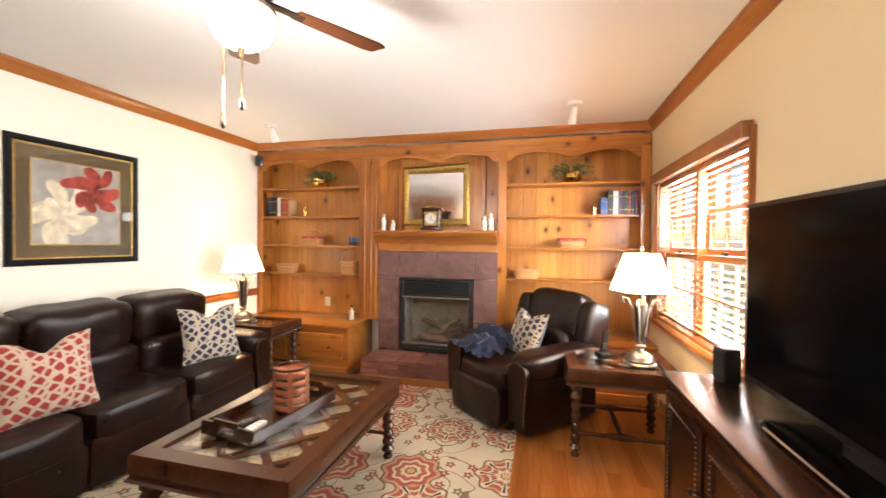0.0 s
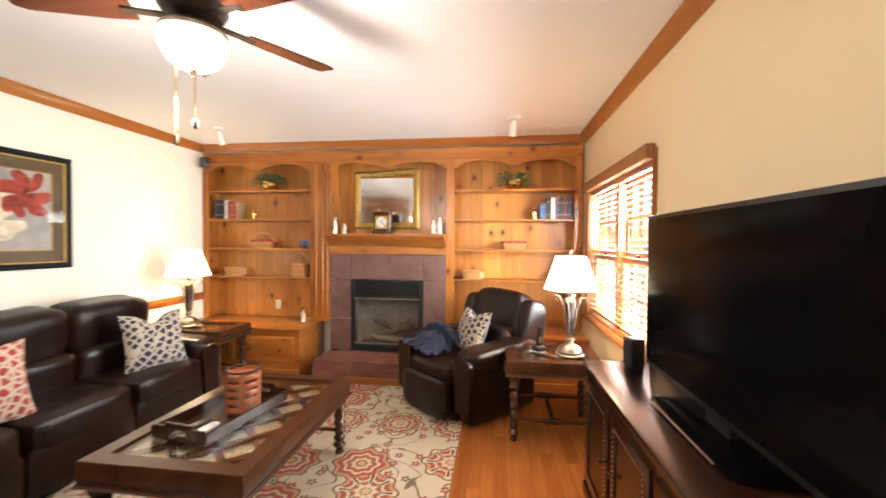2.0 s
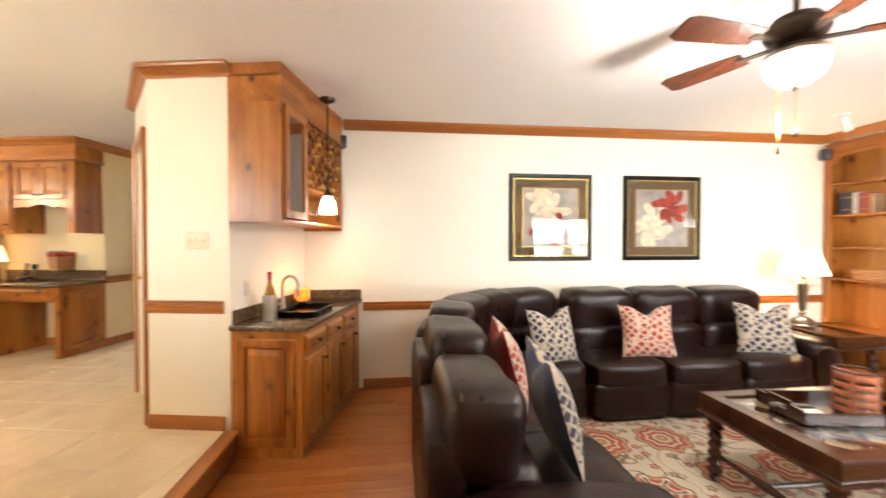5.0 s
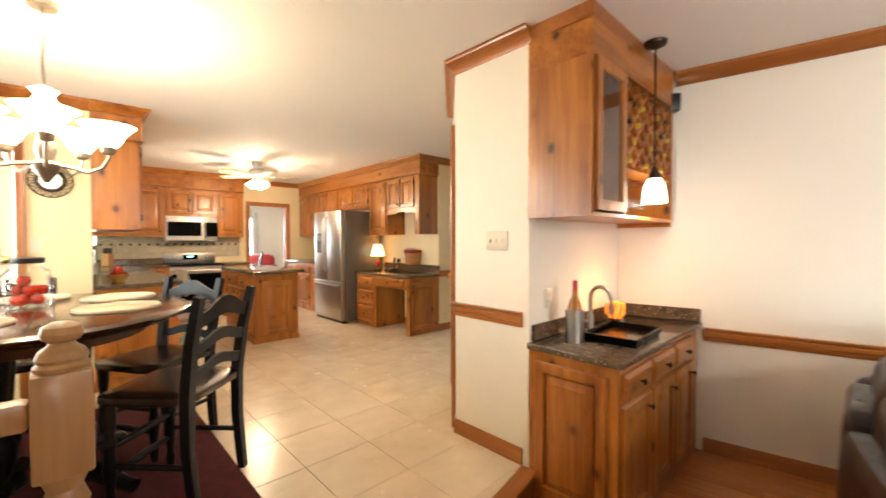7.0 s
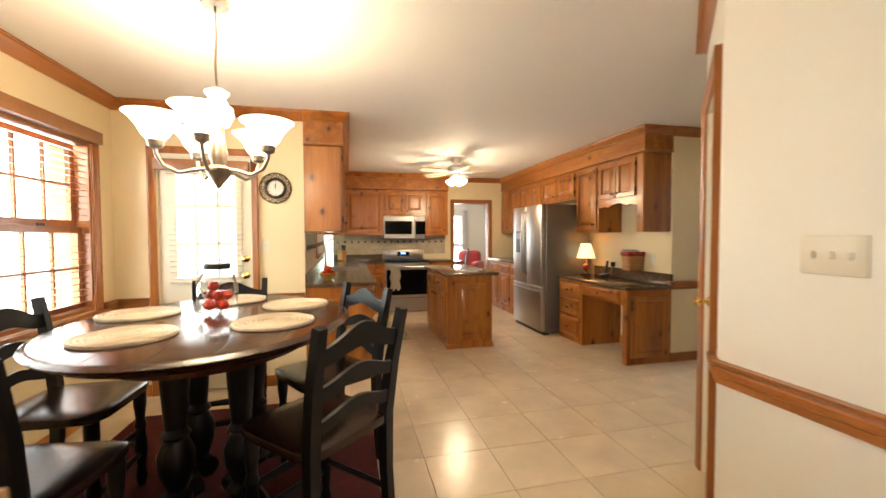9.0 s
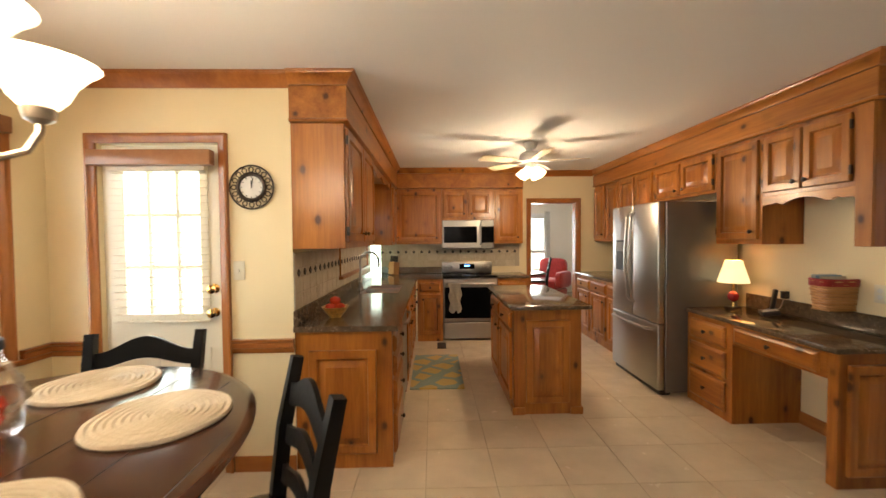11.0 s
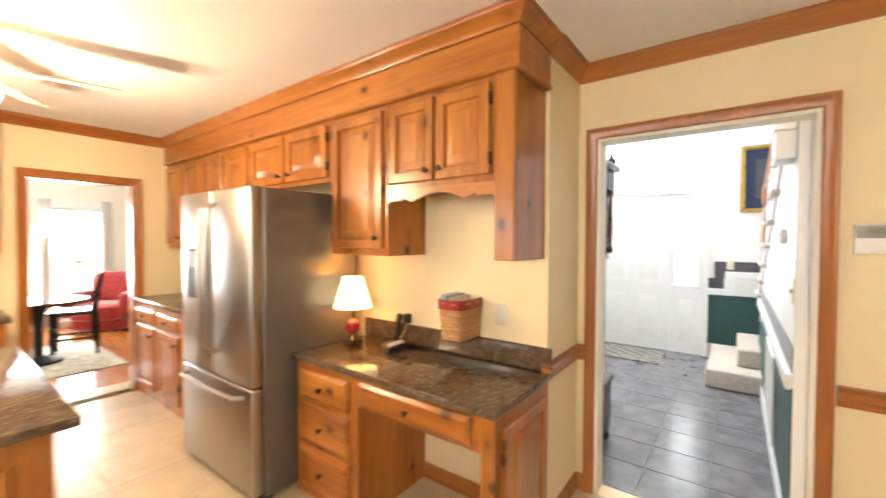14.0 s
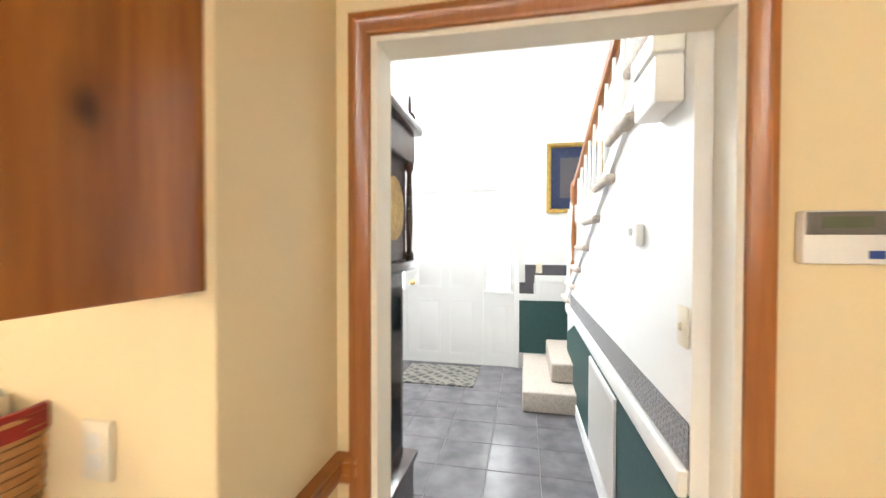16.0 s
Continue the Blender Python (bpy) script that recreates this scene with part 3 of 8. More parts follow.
def panel_door(m, w, h, mat, label, name="panel_door", knob_u=None, metal=None, hinges=None):
    """A six-panel door standing in its frame."""
    d = thing(name, m, label, "door")
    bm = box((0, 0, 0), (w, 0.036, h), 0.002)
    part("slab", bm, mat, d)
    cw = (w - 0.33) / 2
    for z0, z1 in ((0.12, 0.78), (0.92, 1.56), (1.70, h - 0.12)):
        for u in (0.11, 0.22 + cw):
            part("raised_panel", rings(nb(), cw, z1 - z0, [(0, 0), (0, 0.004), (0.014, 0.0015), (0.028, 0.0015), (0.05, 0.007)], pose(u, 0, z0)), mat, d)
    if knob_u is not None:
        k = part("knob", lathe(nb(), [(0.028, 0), (0.03, 0.006), (0.012, 0.012), (0.012, 0.035), (0.026, 0.045), (0.030, 0.058), (0.02, 0.07), (0.004, 0.072)], 18, pose(knob_u, 0, 0.98, 90)), metal or brass, d, "polished brass knob")
    for z in (0.25, 1.0, h - 0.25) if hinges is not None else ():
        part("hinge", box((hinges - 0.012, -0.006, z - 0.045), (hinges + 0.012, 0.002, z + 0.045), 0.002), metal or brass, d)
    return d


casing(pan, 0.10, 0.84, FLOOR2, 2.21)
panel_door(pan @ pose(0.104, 0.02, FLOOR2 + 0.008), 0.732, 2.02, door_cream, "cream six-panel pantry door with brass knob, closed", "pantry_door", 0.06, None, 0.72)
west = lambda y, z=0.0: wallm(-1.04, y, z, 90)
casing(west(0), -1.075, -0.135, FLOOR2, 2.24)
jamb(west(0), -1.075, -0.135, FLOOR2, 2.24, 0.12, cream)
casing(west(0), 0.26, 1.02, FLOOR2, 2.24)
panel_door(west(0.264, FLOOR2 + 0.008) @ pose(0, 0.02, 0), 0.752, 2.04, door_cream, "cream six-panel closet door with brass knob, closed", "closet_door", 0.065, None, 0.735)
casing(wallm(0, -5.1, 0, 180), -0.76, -0.03, FLOOR2, 2.18)
jamb(wallm(0, -5.1, 0, 180), -0.76, -0.03, FLOOR2, 2.18, 0.14, trim_z)


def window(m, w, h, units, name, wood_mat, lites=(3, 2)):
    """Double-hung sashes in a wooden frame; m stands at the opening's lower corner on the room's face of the wall."""
    win = thing(name, m, kind="structure")
    bm = nb()
    for u0, u1, a, b in ((0, 0.025, 0, h), (w - 0.025, w, 0, h), (0.025, w - 0.025, 0, 0.025), (0.025, w - 0.025, h - 0.025, h)):
        hexa(bm, (u0, 0.004, a), (u1, 0.13, b))
    part("window_frame", bm, wood_mat, win)
    part("window_sill", box((-0.08, -0.05, -0.035), (w + 0.08, 0.0, -0.004), 0.006, 2), wood_mat, win)
    bm = sweep(nb(), [(0, -0.03), (0, h), (w, h), (w, -0.03)], CASE, m=pose(0, 0, 0, 90))
    part("casing", bm, wood_mat, win)
    uw = (w - 0.05) / units
    for i in range(units):
        x0, x1 = 0.025 + i * uw, 0.025 + (i + 1) * uw
        if i:
            part("mullion", box((x0 - 0.03, 0.03, 0.025), (x0 + 0.03, 0.12, h - 0.025), 0.004), wood_mat, win)
            x0 += 0.03
        if i < units - 1:
            x1 -= 0.03
        hh = (h - 0.05) / 2
        for s in range(2):
            z0 = 0.025 + s * hh
            y = 0.06 + 0.035 * s
            bm = nb()
            f = 0.045
            hexa(bm, (x0, y, z0), (x0 + f, y + 0.03, z0 + hh))
            hexa(bm, (x1 - f, y, z0), (x1, y + 0.03, z0 + hh))
            hexa(bm, (x0 + f, y, z0), (x1 - f, y + 0.03, z0 + f))
            hexa(bm, (x0 + f, y, z0 + hh - f), (x1 - f, y + 0.03, z0 + hh))
            for k in range(1, lites[0]):
                c = x0 + f + (x1 - x0 - 2 * f) * k / lites[0]
                hexa(bm, (c - 0.009, y + 0.004, z0 + f), (c + 0.009, y + 0.024, z0 + hh - f))
            for k in range(1, lites[1]):
                c = z0 + f + (hh - 2 * f) * k / lites[1]
                hexa(bm, (x0 + f, y + 0.006, c - 0.009), (x1 - f, y + 0.026, c + 0.009))
            sash = part("sash", bm, wood_mat, win, smooth=False)
            p = part("pane", box((x0 + f, y + 0.013, z0 + f), (x1 - f, y + 0.017, z0 + hh - f)), pane_m, sash, smooth=False)
            p.visible_shadow = False
        lk = part("sash_lock", box(((x0 + x1) / 2 - 0.03, 0.045, 0.025 + hh - 0.004), ((x0 + x1) / 2 + 0.03, 0.062, 0.025 + hh + 0.02), 0.004), bronze, win)
    return win


def blinds(m, w, h, n, mat, label, tilt=4, drop=1.0, valance=True, board=None):
    b = thing("wooden_blinds", m, label, "window blinds")
    if valance:
        part("valance", box((-0.07, -0.095, h - 0.005), (w + 0.07, -0.035, h + 0.085), 0.006, 2), board or mat, b, "stained wooden valance")
    part("headrail", box((0, -0.03, h - 0.03), (w, 0.02, h - 0.002), 0.003), mat, b)
    me = None
    for i in range(n):
        z = h - 0.04 - (h * drop - 0.07) * i / (n - 1)
        if me is None:
            me = mesh_of(box((0.004, -0.0175, -0.0013), (w - 0.004, 0.0175, 0.0013)), "slat", mat, False)
        s = new("slat", me)
        s.parent = b
        s.matrix_basis = pose(0, 0, z, tilt + (i * 7919 % 5 - 2) * 0.5, 0, 0)
    for u in (0.12, w / 2, w - 0.12):
        for v in (-0.026, 0.026):
            part("ladder_cord", tube(nb(), [(u, v, h - 0.03), (u, v, h - h * drop + 0.02)], 0.0014, 5), mat, b)
    return b


within(FAMILY)
E_WIN = wallm(4.72, 7.40, 0.78, -90)
window(E_WIN, 1.64, 1.24, 2, "window_1", trim_z)
blinds(E_WIN @ pose(0.03, 0.03, 0), 1.58, 1.24, 27, slat_m, "open stained wooden blinds under a valance in the sunny window")
within(HOUSE)
D_WIN = wallm(4.63, 0.55, 0.98, -90)
window(D_WIN, 1.77, 1.26, 2, "window_2", trim_z)
blinds(D_WIN @ pose(0.03, 0.03, 0), 1.71, 1.26, 27, slat_m, "open stained wooden blinds beside the dining table", 3)
K_WIN = wallm(3.14, -2.72, 1.3, -90)
window(K_WIN, 1.43, 0.9, 2, "window_3", trim_z)
blinds(K_WIN @ pose(0.03, 0.03, 0), 1.37, 0.9, 19, cream_slat, "open cream blinds over the kitchen sink", 6, 1.0, False)

# ---- fireplace wall: two bookcases either side of the mantel ----
FY = 7.65
within(FAMILY)


def scallop(x0, x1, zt, zb, rise, n=28):
    """The lower edge of a valance board: two arches that meet in a small point."""
    pts = []
    for i in range(n + 1):
        u = i / n
        s = abs(2 * u - 1)
        z = zb + rise * (math.sin(math.pi * min(1, (1 - s) / 0.94)) ** 0.55 if s > 0.06 else 0.28 * (1 - s / 0.06))
        if u < 0.05 or u > 0.95:
            z = zb
        pts.append((x0 + (x1 - x0) * u, z))
    return [(x0, zt)] + pts + [(x1, zt)]


def bookcase(name, x0, x1, shelves, label):
    w = x1 - x0
    b = thing(name, Matrix.Translation((x0, FY, 0)), label, "bookcase")
    part("back_panel", box((0.0, 0.245, 0.55), (w, 0.262, 2.54), 0), pine_board, b, "knotty pine boards")
    part("side_panel", box((0, 0.004, 0.55), (0.02, 0.245, 2.54)), pine_z, b)
    part("side_panel", box((w - 0.02, 0.004, 0.55), (w, 0.245, 2.54)), pine_z, b)
    for z in shelves:
        part("shelf", box((0.021, 0.02, z - 0.024), (w - 0.021, 0.244, z), 0.003), pine_x, b)
    # drawer chest under the bench top
    part("bench_top", box((-0.03 if x0 > 2 else 0.0, -0.42, 0.522), (w + (0.03 if x0 < 2 else 0.0), 0.24, 0.552), 0.008, 2), pine_x, b)
    part("chest", box((0, -0.39, 0.09), (w, 0.24, 0.521), 0.002), pine_x, b)
    part("plinth", box((-0.0, -0.405, 0.0), (w, 0.2, 0.092), 0.005), trim_x, b)
    half = (w - 0.16) / 2
    for i in range(2):
        dx = 0.06 + i * (half + 0.04)
        dr = part("drawer", rings(nb(), half, 0.27, [(0, 0), (0, 0.016), (0.006, 0.02), (0.03, 0.022), (0.032, 0.022)], pose(dx, -0.391, 0.18)), pine_x, b)
        for u in (0.22, 0.78):
            part("knob", lathe(nb(), [(0.006, 0), (0.006, 0.012), (0.014, 0.018), (0.015, 0.026), (0.006, 0.031)], 12, pose(dx + half * u, -0.412, 0.315, 90)), bronze, dr)
    return b


bookcase("bookcase", 0.205, 1.66, (1.067, 1.412, 1.769, 2.119), "built-in knotty pine bookcase with drawers and open shelves")
bookcase("bookcase", 3.26, 4.7, (1.083, 1.421, 1.763, 2.10), "built-in knotty pine bookcase beside the window")

mant = thing("fireplace_mantel", Matrix.Translation((0, FY, 0)), "knotty pine fireplace mantel with dentil trim and scalloped valance", "mantel")
for x0, x1 in ((0.205, 0.285), (1.60, 1.85), (3.22, 3.31), (4.62, 4.705)):
    part("stile", box((x0, -0.012, 0.56), (x1, 0.006, 2.44), 0.002), pine_z, mant)
for dx in (1.66, 1.74, 1.80):
    part("flute", box((dx, -0.022, 0.62), (dx + 0.022, -0.0125, 2.40), 0.004), pine_z, mant)
part("frieze", box((0.205, -0.014, 2.44), (4.705, 0.006, 2.56), 0.002), pine_x, mant)
for x0, x1 in ((0.285, 1.60), (1.85, 3.22), (3.31, 4.62)):
    part("valance", prism(nb(), scallop(x0, x1, 2.439, 2.335, 0.085), 0, 0.018, pose(0, 0.006, 0, 90)), pine_x, mant)
part("crown", sweep(nb(), [(4.7, FY), (0.205, FY)], [(o * 0.9, CEIL - 0.001 + h * 0.9) for o, h in CROWN], m=Matrix.Translation((0, -FY - 0.014, 0))), trim_x, mant)
part("overmantel_panel", box((1.85, 0.19, 1.50), (3.22, 0.205, 2.46)), pine_board, mant, "upright pine boards")
for x0 in (1.85, 3.2):
    part("return", box((x0, 0.007, 0.0), (x0 + 0.02, 0.19, 2.44)), pine_z, mant)
for dx in (2.02, 3.01):
    part("batten", box((dx, 0.165, 1.50), (dx + 0.055, 0.19, 2.46), 0.006), pine_z, mant)
part("mantel_shelf", box((1.852, -0.20, 1.555), (3.218, 0.19, 1.590), 0.008, 2), pine_x, mant)
bm = sweep(nb(), [(3.218, 0), (1.852, 0)], [(0.0, 1.45), (0.035, 1.45), (0.06, 1.47), (0.10, 1.50), (0.15, 1.53), (0.16, 1.554), (0, 1.554)])
part("cove", bm, pine_x, mant)
part("mantel_board", box((1.852, -0.03, 1.36), (3.218, 0.19, 1.452), 0.004), pine_x, mant)
me = mesh_of(box((0, -0.048, 1.428), (0.018, -0.0305, 1.448), 0.001), "dentil", pine_z, False)
for i in range(42):
    o = new("dentil", me)
    o.parent = mant
    o.matrix_basis = Matrix.Translation((1.862 + i * 0.0323, 0, 0))

fire = thing("fireplace", Matrix.Translation((0, FY, 0)), "gas fireplace with black louvres, set in carved plum slate", "fireplace")
for z0, z1 in ((0.235, 0.60), (0.604, 1.06)):
    for a, b in ((1.852, 2.106), (2.964, 3.218)):
        part("slate_tile", box((a, -0.02, z0), (b, 0.0, z1), 0.003), slate, fire)
for a, b in ((1.852, 2.106), (2.11, 2.558), (2.562, 2.96), (2.964, 3.218)):
    part("slate_tile", box((a, -0.02, 1.064), (b, 0.0, 1.358), 0.003), slate, fire)
random.seed(5)
for k in range(26):
    x, z = random.uniform(1.92, 3.15), random.uniform(1.10, 1.32)
    if k > 14:
        x, z = random.choice((random.uniform(1.88, 2.08), random.uniform(2.99, 3.19))), random.uniform(0.3, 1.0)
    a0, rr = random.uniform(0, 6), random.uniform(0.03, 0.075)
    part("carved_scroll", tube(nb(), [(x + rr * math.cos(a0 + j * 0.5) * (1 - j * 0.07), -0.021, z + rr * math.sin(a0 + j * 0.5) * (1 - j * 0.07)) for j in range(8)], [0.006 - 0.0006 * j for j in range(8)], 6), slate, fire)
bm = nb()
for a, b in (((2.11, -0.03, 0.235), (2.16, 0.02, 1.062)), ((2.91, -0.03, 0.235), (2.96, 0.02, 1.062)), ((2.16, -0.03, 0.235), (2.91, 0.02, 0.30)), ((2.16, -0.028, 0.85), (2.91, 0.02, 0.872)), ((2.16, -0.03, 1.04), (2.91, 0.02, 1.062))):
    hexa(bm, a, b, 0.003)
part("surround", bm, black, fire, "black metal surround")
for i in range(7):
    part("louvre", hexa(nb(), (2.16, -0.012, -0.009), (2.91, 0.012, 0.009), 0.002, m=pose(0, -0.012, 0.888 + i * 0.022, 35)), black, fire)
for i in range(3):
    part("louvre", hexa(nb(), (2.16, -0.012, -0.006), (2.91, 0.012, 0.006), 0.002, m=pose(0, -0.034, 0.247 + i * 0.018, 25)), black, fire)
part("trim_bar", box((2.15, -0.036, 0.838), (2.92, -0.029, 0.852), 0.002), steel, fire, "bright metal bar")
part("trim_bar", box((2.15, -0.036, 0.318), (2.92, -0.029, 0.334), 0.002), steel, fire, "bright metal bar")
bm = nb()
hexa(bm, (2.16, 0.02, 0.30), (2.18, 0.24, 0.85))
hexa(bm, (2.89, 0.02, 0.30), (2.91, 0.24, 0.85))
hexa(bm, (2.18, 0.24, 0.30), (2.89, 0.26, 0.85))
hexa(bm, (2.18, 0.02, 0.28), (2.89, 0.24, 0.30))
hexa(bm, (2.18, 0.02, 0.85), (2.89, 0.24, 0.87))
part("firebox", bm, ash, fire)
for k, (x, y, z, l, r, a) in enumerate(((2.56, 0.15, 0.37, 0.5, 0.05, 4), (2.52, 0.08, 0.36, 0.42, 0.045, -8), (2.62, 0.12, 0.45, 0.40, 0.045, 14), (2.48, 0.13, 0.52, 0.26, 0.035, -20), (2.68, 0.10, 0.53, 0.2, 0.03, 32))):
    pts = [(x + (j / 5 - 0.5) * l, y + 0.01 * math.sin(j * 2 + k), z + (j / 5 - 0.5) * l * math.tan(radians(a)) + 0.008 * math.sin(j * 3)) for j in range(6)]
    part("log", tube(nb(), pts, [r * (0.8 + 0.25 * ((j * 7 + k * 3) % 5) / 5) for j in range(6)], 9), log_m, fire, "pale ceramic log")
g = part("glass_door", box((2.165, -0.004, 0.336), (2.905, 0.0, 0.85)), pane_m, fire, smooth=False)
hearth = thing("hearth", Matrix.Translation((0, FY, 0)), "raised plum brick hearth on a wooden base", "hearth")
part("core", box((1.84, -0.44, 0.0), (3.24, 0.0, 0.205)), brick_m, hearth)
part("base_trim", box((1.82, -0.475, 0.0), (3.26, -0.441, 0.075), 0.006), trim_x, hearth)
top = mesh_of(box((0, 0, 0), (0.196, 0.094, 0.026), 0.004), "brick", brick_m, False)
face = mesh_of(box((0, 0, 0), (0.196, 0.02, 0.058), 0.003), "brick", brick_m, False)
for j in range(4):
    for i in range(7):
        o = new("brick", top)
        o.parent = hearth
        o.matrix_basis = pose(1.845 + i * 0.203 + (0.02 if j % 2 else 0), -0.45 + j * 0.1, 0.207 + 0.002 * ((i * 5 + j * 3) % 3))
for j in range(2):
    for i in range(7):
        o = new("brick", face)
        o.parent = hearth
        o.matrix_basis = pose(1.845 + i * 0.203 + (0.03 if j else 0), -0.462, 0.080 + j * 0.063)


# ---- family room furniture ----
def cushion(m, half, mat, name, parent, e=0.42, label=""):
    return part(name, pillow(nb(), (0, 0, 0), half, e, 12, m), mat, parent, label)


def bent(bm, amount, axis=0):
    """Sags or swells a padded block a little, so that it looks sat upon."""
    for v in bm.verts:
        v.co += Vector((noise.noise(v.co * 5.0) * amount, noise.noise(v.co * 5.0 + Vector((9, 0, 0))) * amount, noise.noise(v.co * 4.0 + Vector((0, 7, 0))) * amount))
    return bm


def nails(bm, pts, r=0.006):
    for p in pts:
        lathe(bm, [(r, 0), (r * 0.8, r * 0.5), (0.001, r * 0.7)], 6, Matrix.Translation(p) @ pose(0, 0, 0, 90))
    return bm


def seat_unit(parent, m, w, wedge=0.0, drop=0.0):
    """One place of a sofa: seat, front, lower and upper back pads. Local -y faces forward, the back stands at y = 0."""
    part("seat_cushion", bent(pillow(nb(), (0, -0.46, 0.385), (w / 2 - 0.002, 0.34, 0.105), 0.30, 12, m), 0.012), leather, parent)
    part("front_panel", bent(pillow(nb(), (0, -0.70, 0.185), (w / 2 - 0.002, 0.085, 0.155), 0.28, 10, m), 0.008), leather, parent)
    lean = m @ pose(0, 0, 0, 6)
    part("lumbar_pad", bent(pillow(nb(), (0, -0.15, 0.585 - drop / 2), (w / 2 - 0.003, 0.125, 0.14), 0.34, 12, lean), 0.010), leather, parent)
    part("back_cushion", bent(pillow(nb(), (0, -0.03, 0.845 - drop), (w / 2 - 0.001 + wedge, 0.165, 0.185), 0.38, 14, lean), 0.014), leather, parent)
    part("base", hexa(nb(), (-w / 2 + 0.004, -0.64, 0.03), (w / 2 - 0.004, 0.06, 0.33), 0.02, 2, m), leather, parent)
    part("rear_panel", bent(pillow(nb(), (0, 0.035, 0.45 - drop / 2), (w / 2 + wedge, 0.085, 0.43 - drop / 2), 0.25, 12, m), 0.008), leather, parent)
    # a piped seam across the top of the back
    part("seam", tube(nb(), [tuple(lean @ Vector(((w / 2 + wedge - 0.02) * math.sin(math.pi * k / 12 - math.pi / 2), 0.07, 0.995 - drop + 0.025 * math.cos(math.pi * k / 12 - math.pi / 2)))) for k in range(13)], 0.006, 6), leather, parent)


def arm(parent, m, depth=0.84, h=0.62, w=0.22):
    """A rolled arm; local -y is its front, where nail heads follow the scroll."""
    a = part("arm", bent(pillow(nb(), (0, -depth / 2 + 0.06, h - 0.10), (w / 2 + 0.035, depth / 2, 0.105), 0.45, 12, m), 0.006), leather, parent)
    part("arm_side", hexa(nb(), (-w / 2 + 0.02, -depth + 0.09, 0.03), (w / 2 - 0.02, 0.05, h - 0.10), 0.03, 2, m), leather, parent)
    out = [(0.075 * math.cos(t), 0.075 * math.sin(t)) for t in [math.pi * (k / 14) for k in range(15)]]
    poly = [(-0.075, -0.38)] + [(x * 1.35, y) for x, y in out[::-1]] + [(0.075, -0.38)]
    fr = part("scroll_front", prism(nb(), poly, 0, 0.035, m @ pose(0, -depth + 0.075, h - 0.13, 90)), leather, parent)
    pts = [(x * 0.95, 0, y * 0.93) for x, y in poly]
    dense = []
    for p, q in zip(pts, pts[1:]):
        n = max(1, int((Vector(q) - Vector(p)).length / 0.03))
        dense += [tuple(Vector(p).lerp(Vector(q), k / n)) for k in range(n)]
    bm = nails(nb(), dense)
    bmesh.ops.transform(bm, matrix=m @ pose(0, -depth + 0.04, h - 0.13), verts=bm.verts[:])
    part("nail_heads", bm, brass, fr, "small brass nail heads")
    return a


sofa = thing("sectional_sofa", Matrix.Translation((0, 0, 0)), "dark brown leather curved sectional sofa with rolled arms", "sofa")
for y in (6.04, 5.38, 4.72):
    seat_unit(sofa, pose(0.46, y, 0, 0, 0, 90), 0.66)
CX, CY, CR = 1.57, 4.22, 1.14
for k in range(4):
    th = 180 + 11.25 + 22.5 * k
    seat_unit(sofa, pose(CX + CR * math.cos(radians(th)), CY + CR * math.sin(radians(th)), 0, 0, 0, th - 90), 0.445, 0.05)
for x, low in ((1.89, 0.03), (2.54, 0.10)):
    seat_unit(sofa, pose(x, 3.04, 0, 0, 0, 180), 0.65, 0.0, low)
arm(sofa, pose(0.42, 6.49, 0, 0, 0, 90))
arm(sofa, pose(2.97, 3.08, 0, 0, 0, 180), 0.80, 0.60)

rec = thing("recliner", pose(3.51, 6.94, 0, 0, 0, -43), "dark brown leather recliner with rolled nailhead arms", "armchair")
part("seat_cushion", bent(pillow(nb(), (0, -0.14, 0.40), (0.30, 0.36, 0.10), 0.4, 12), 0.012), leather, rec)
part("front_panel", bent(pillow(nb(), (0, -0.46, 0.20), (0.31, 0.08, 0.17), 0.35, 10), 0.008), leather, rec)
part("base", box((-0.32, -0.42, 0.02), (0.32, 0.35, 0.33), 0.02, 2), leather, rec)
part("lumbar_pad", bent(pillow(nb(), (0, 0.22, 0.58), (0.30, 0.12, 0.17), 0.42, 12, pose(0, 0, 0, -10)), 0.01), leather, rec)
part("back_cushion", bent(pillow(nb(), (0, 0.30, 0.87), (0.32, 0.14, 0.25), 0.40, 14, pose(0, 0, 0, -14)), 0.014), leather, rec)
for s in (-1, 1):
    part("back_wing", bent(pillow(nb(), (s * 0.375, 0.30, 0.79), (0.085, 0.15, 0.26), 0.5, 10, pose(0, 0, 0, -14)), 0.008), leather, rec)
    arm(rec, pose(s * 0.41, 0.36, 0), 0.84, 0.63, 0.2)

rugs = single("area_rug", box((1.0, 3.5, 0.0), (3.51, 7.165, 0.012), 0.003), rug_wool, None, "cream wool rug with rust and brown floral medallions", "rug")


def turned_leg(bm, x, y, h, r):
    z, prof = 0.0, [(r * 0.62, 0), (r * 0.7, 0.01), (r * 0.5, 0.03), (r * 0.95, 0.06), (r * 0.5, 0.085)]
    n = 5
    step = (h - 0.17) / n
    for i in range(n):
        b = 0.085 + i * step
        prof += [(r * 0.72, b + step * 0.12), (r * (0.86 + 0.14 * (i == n - 1)), b + step * 0.45), (r * 0.72, b + step * 0.8), (r * 0.48, b + step * 0.97)]
    prof += [(r * 0.9, h - 0.08), (r, h - 0.075), (r, h)]
    return lathe(bm, prof, 14, Matrix.Translation((x, y, 0)))


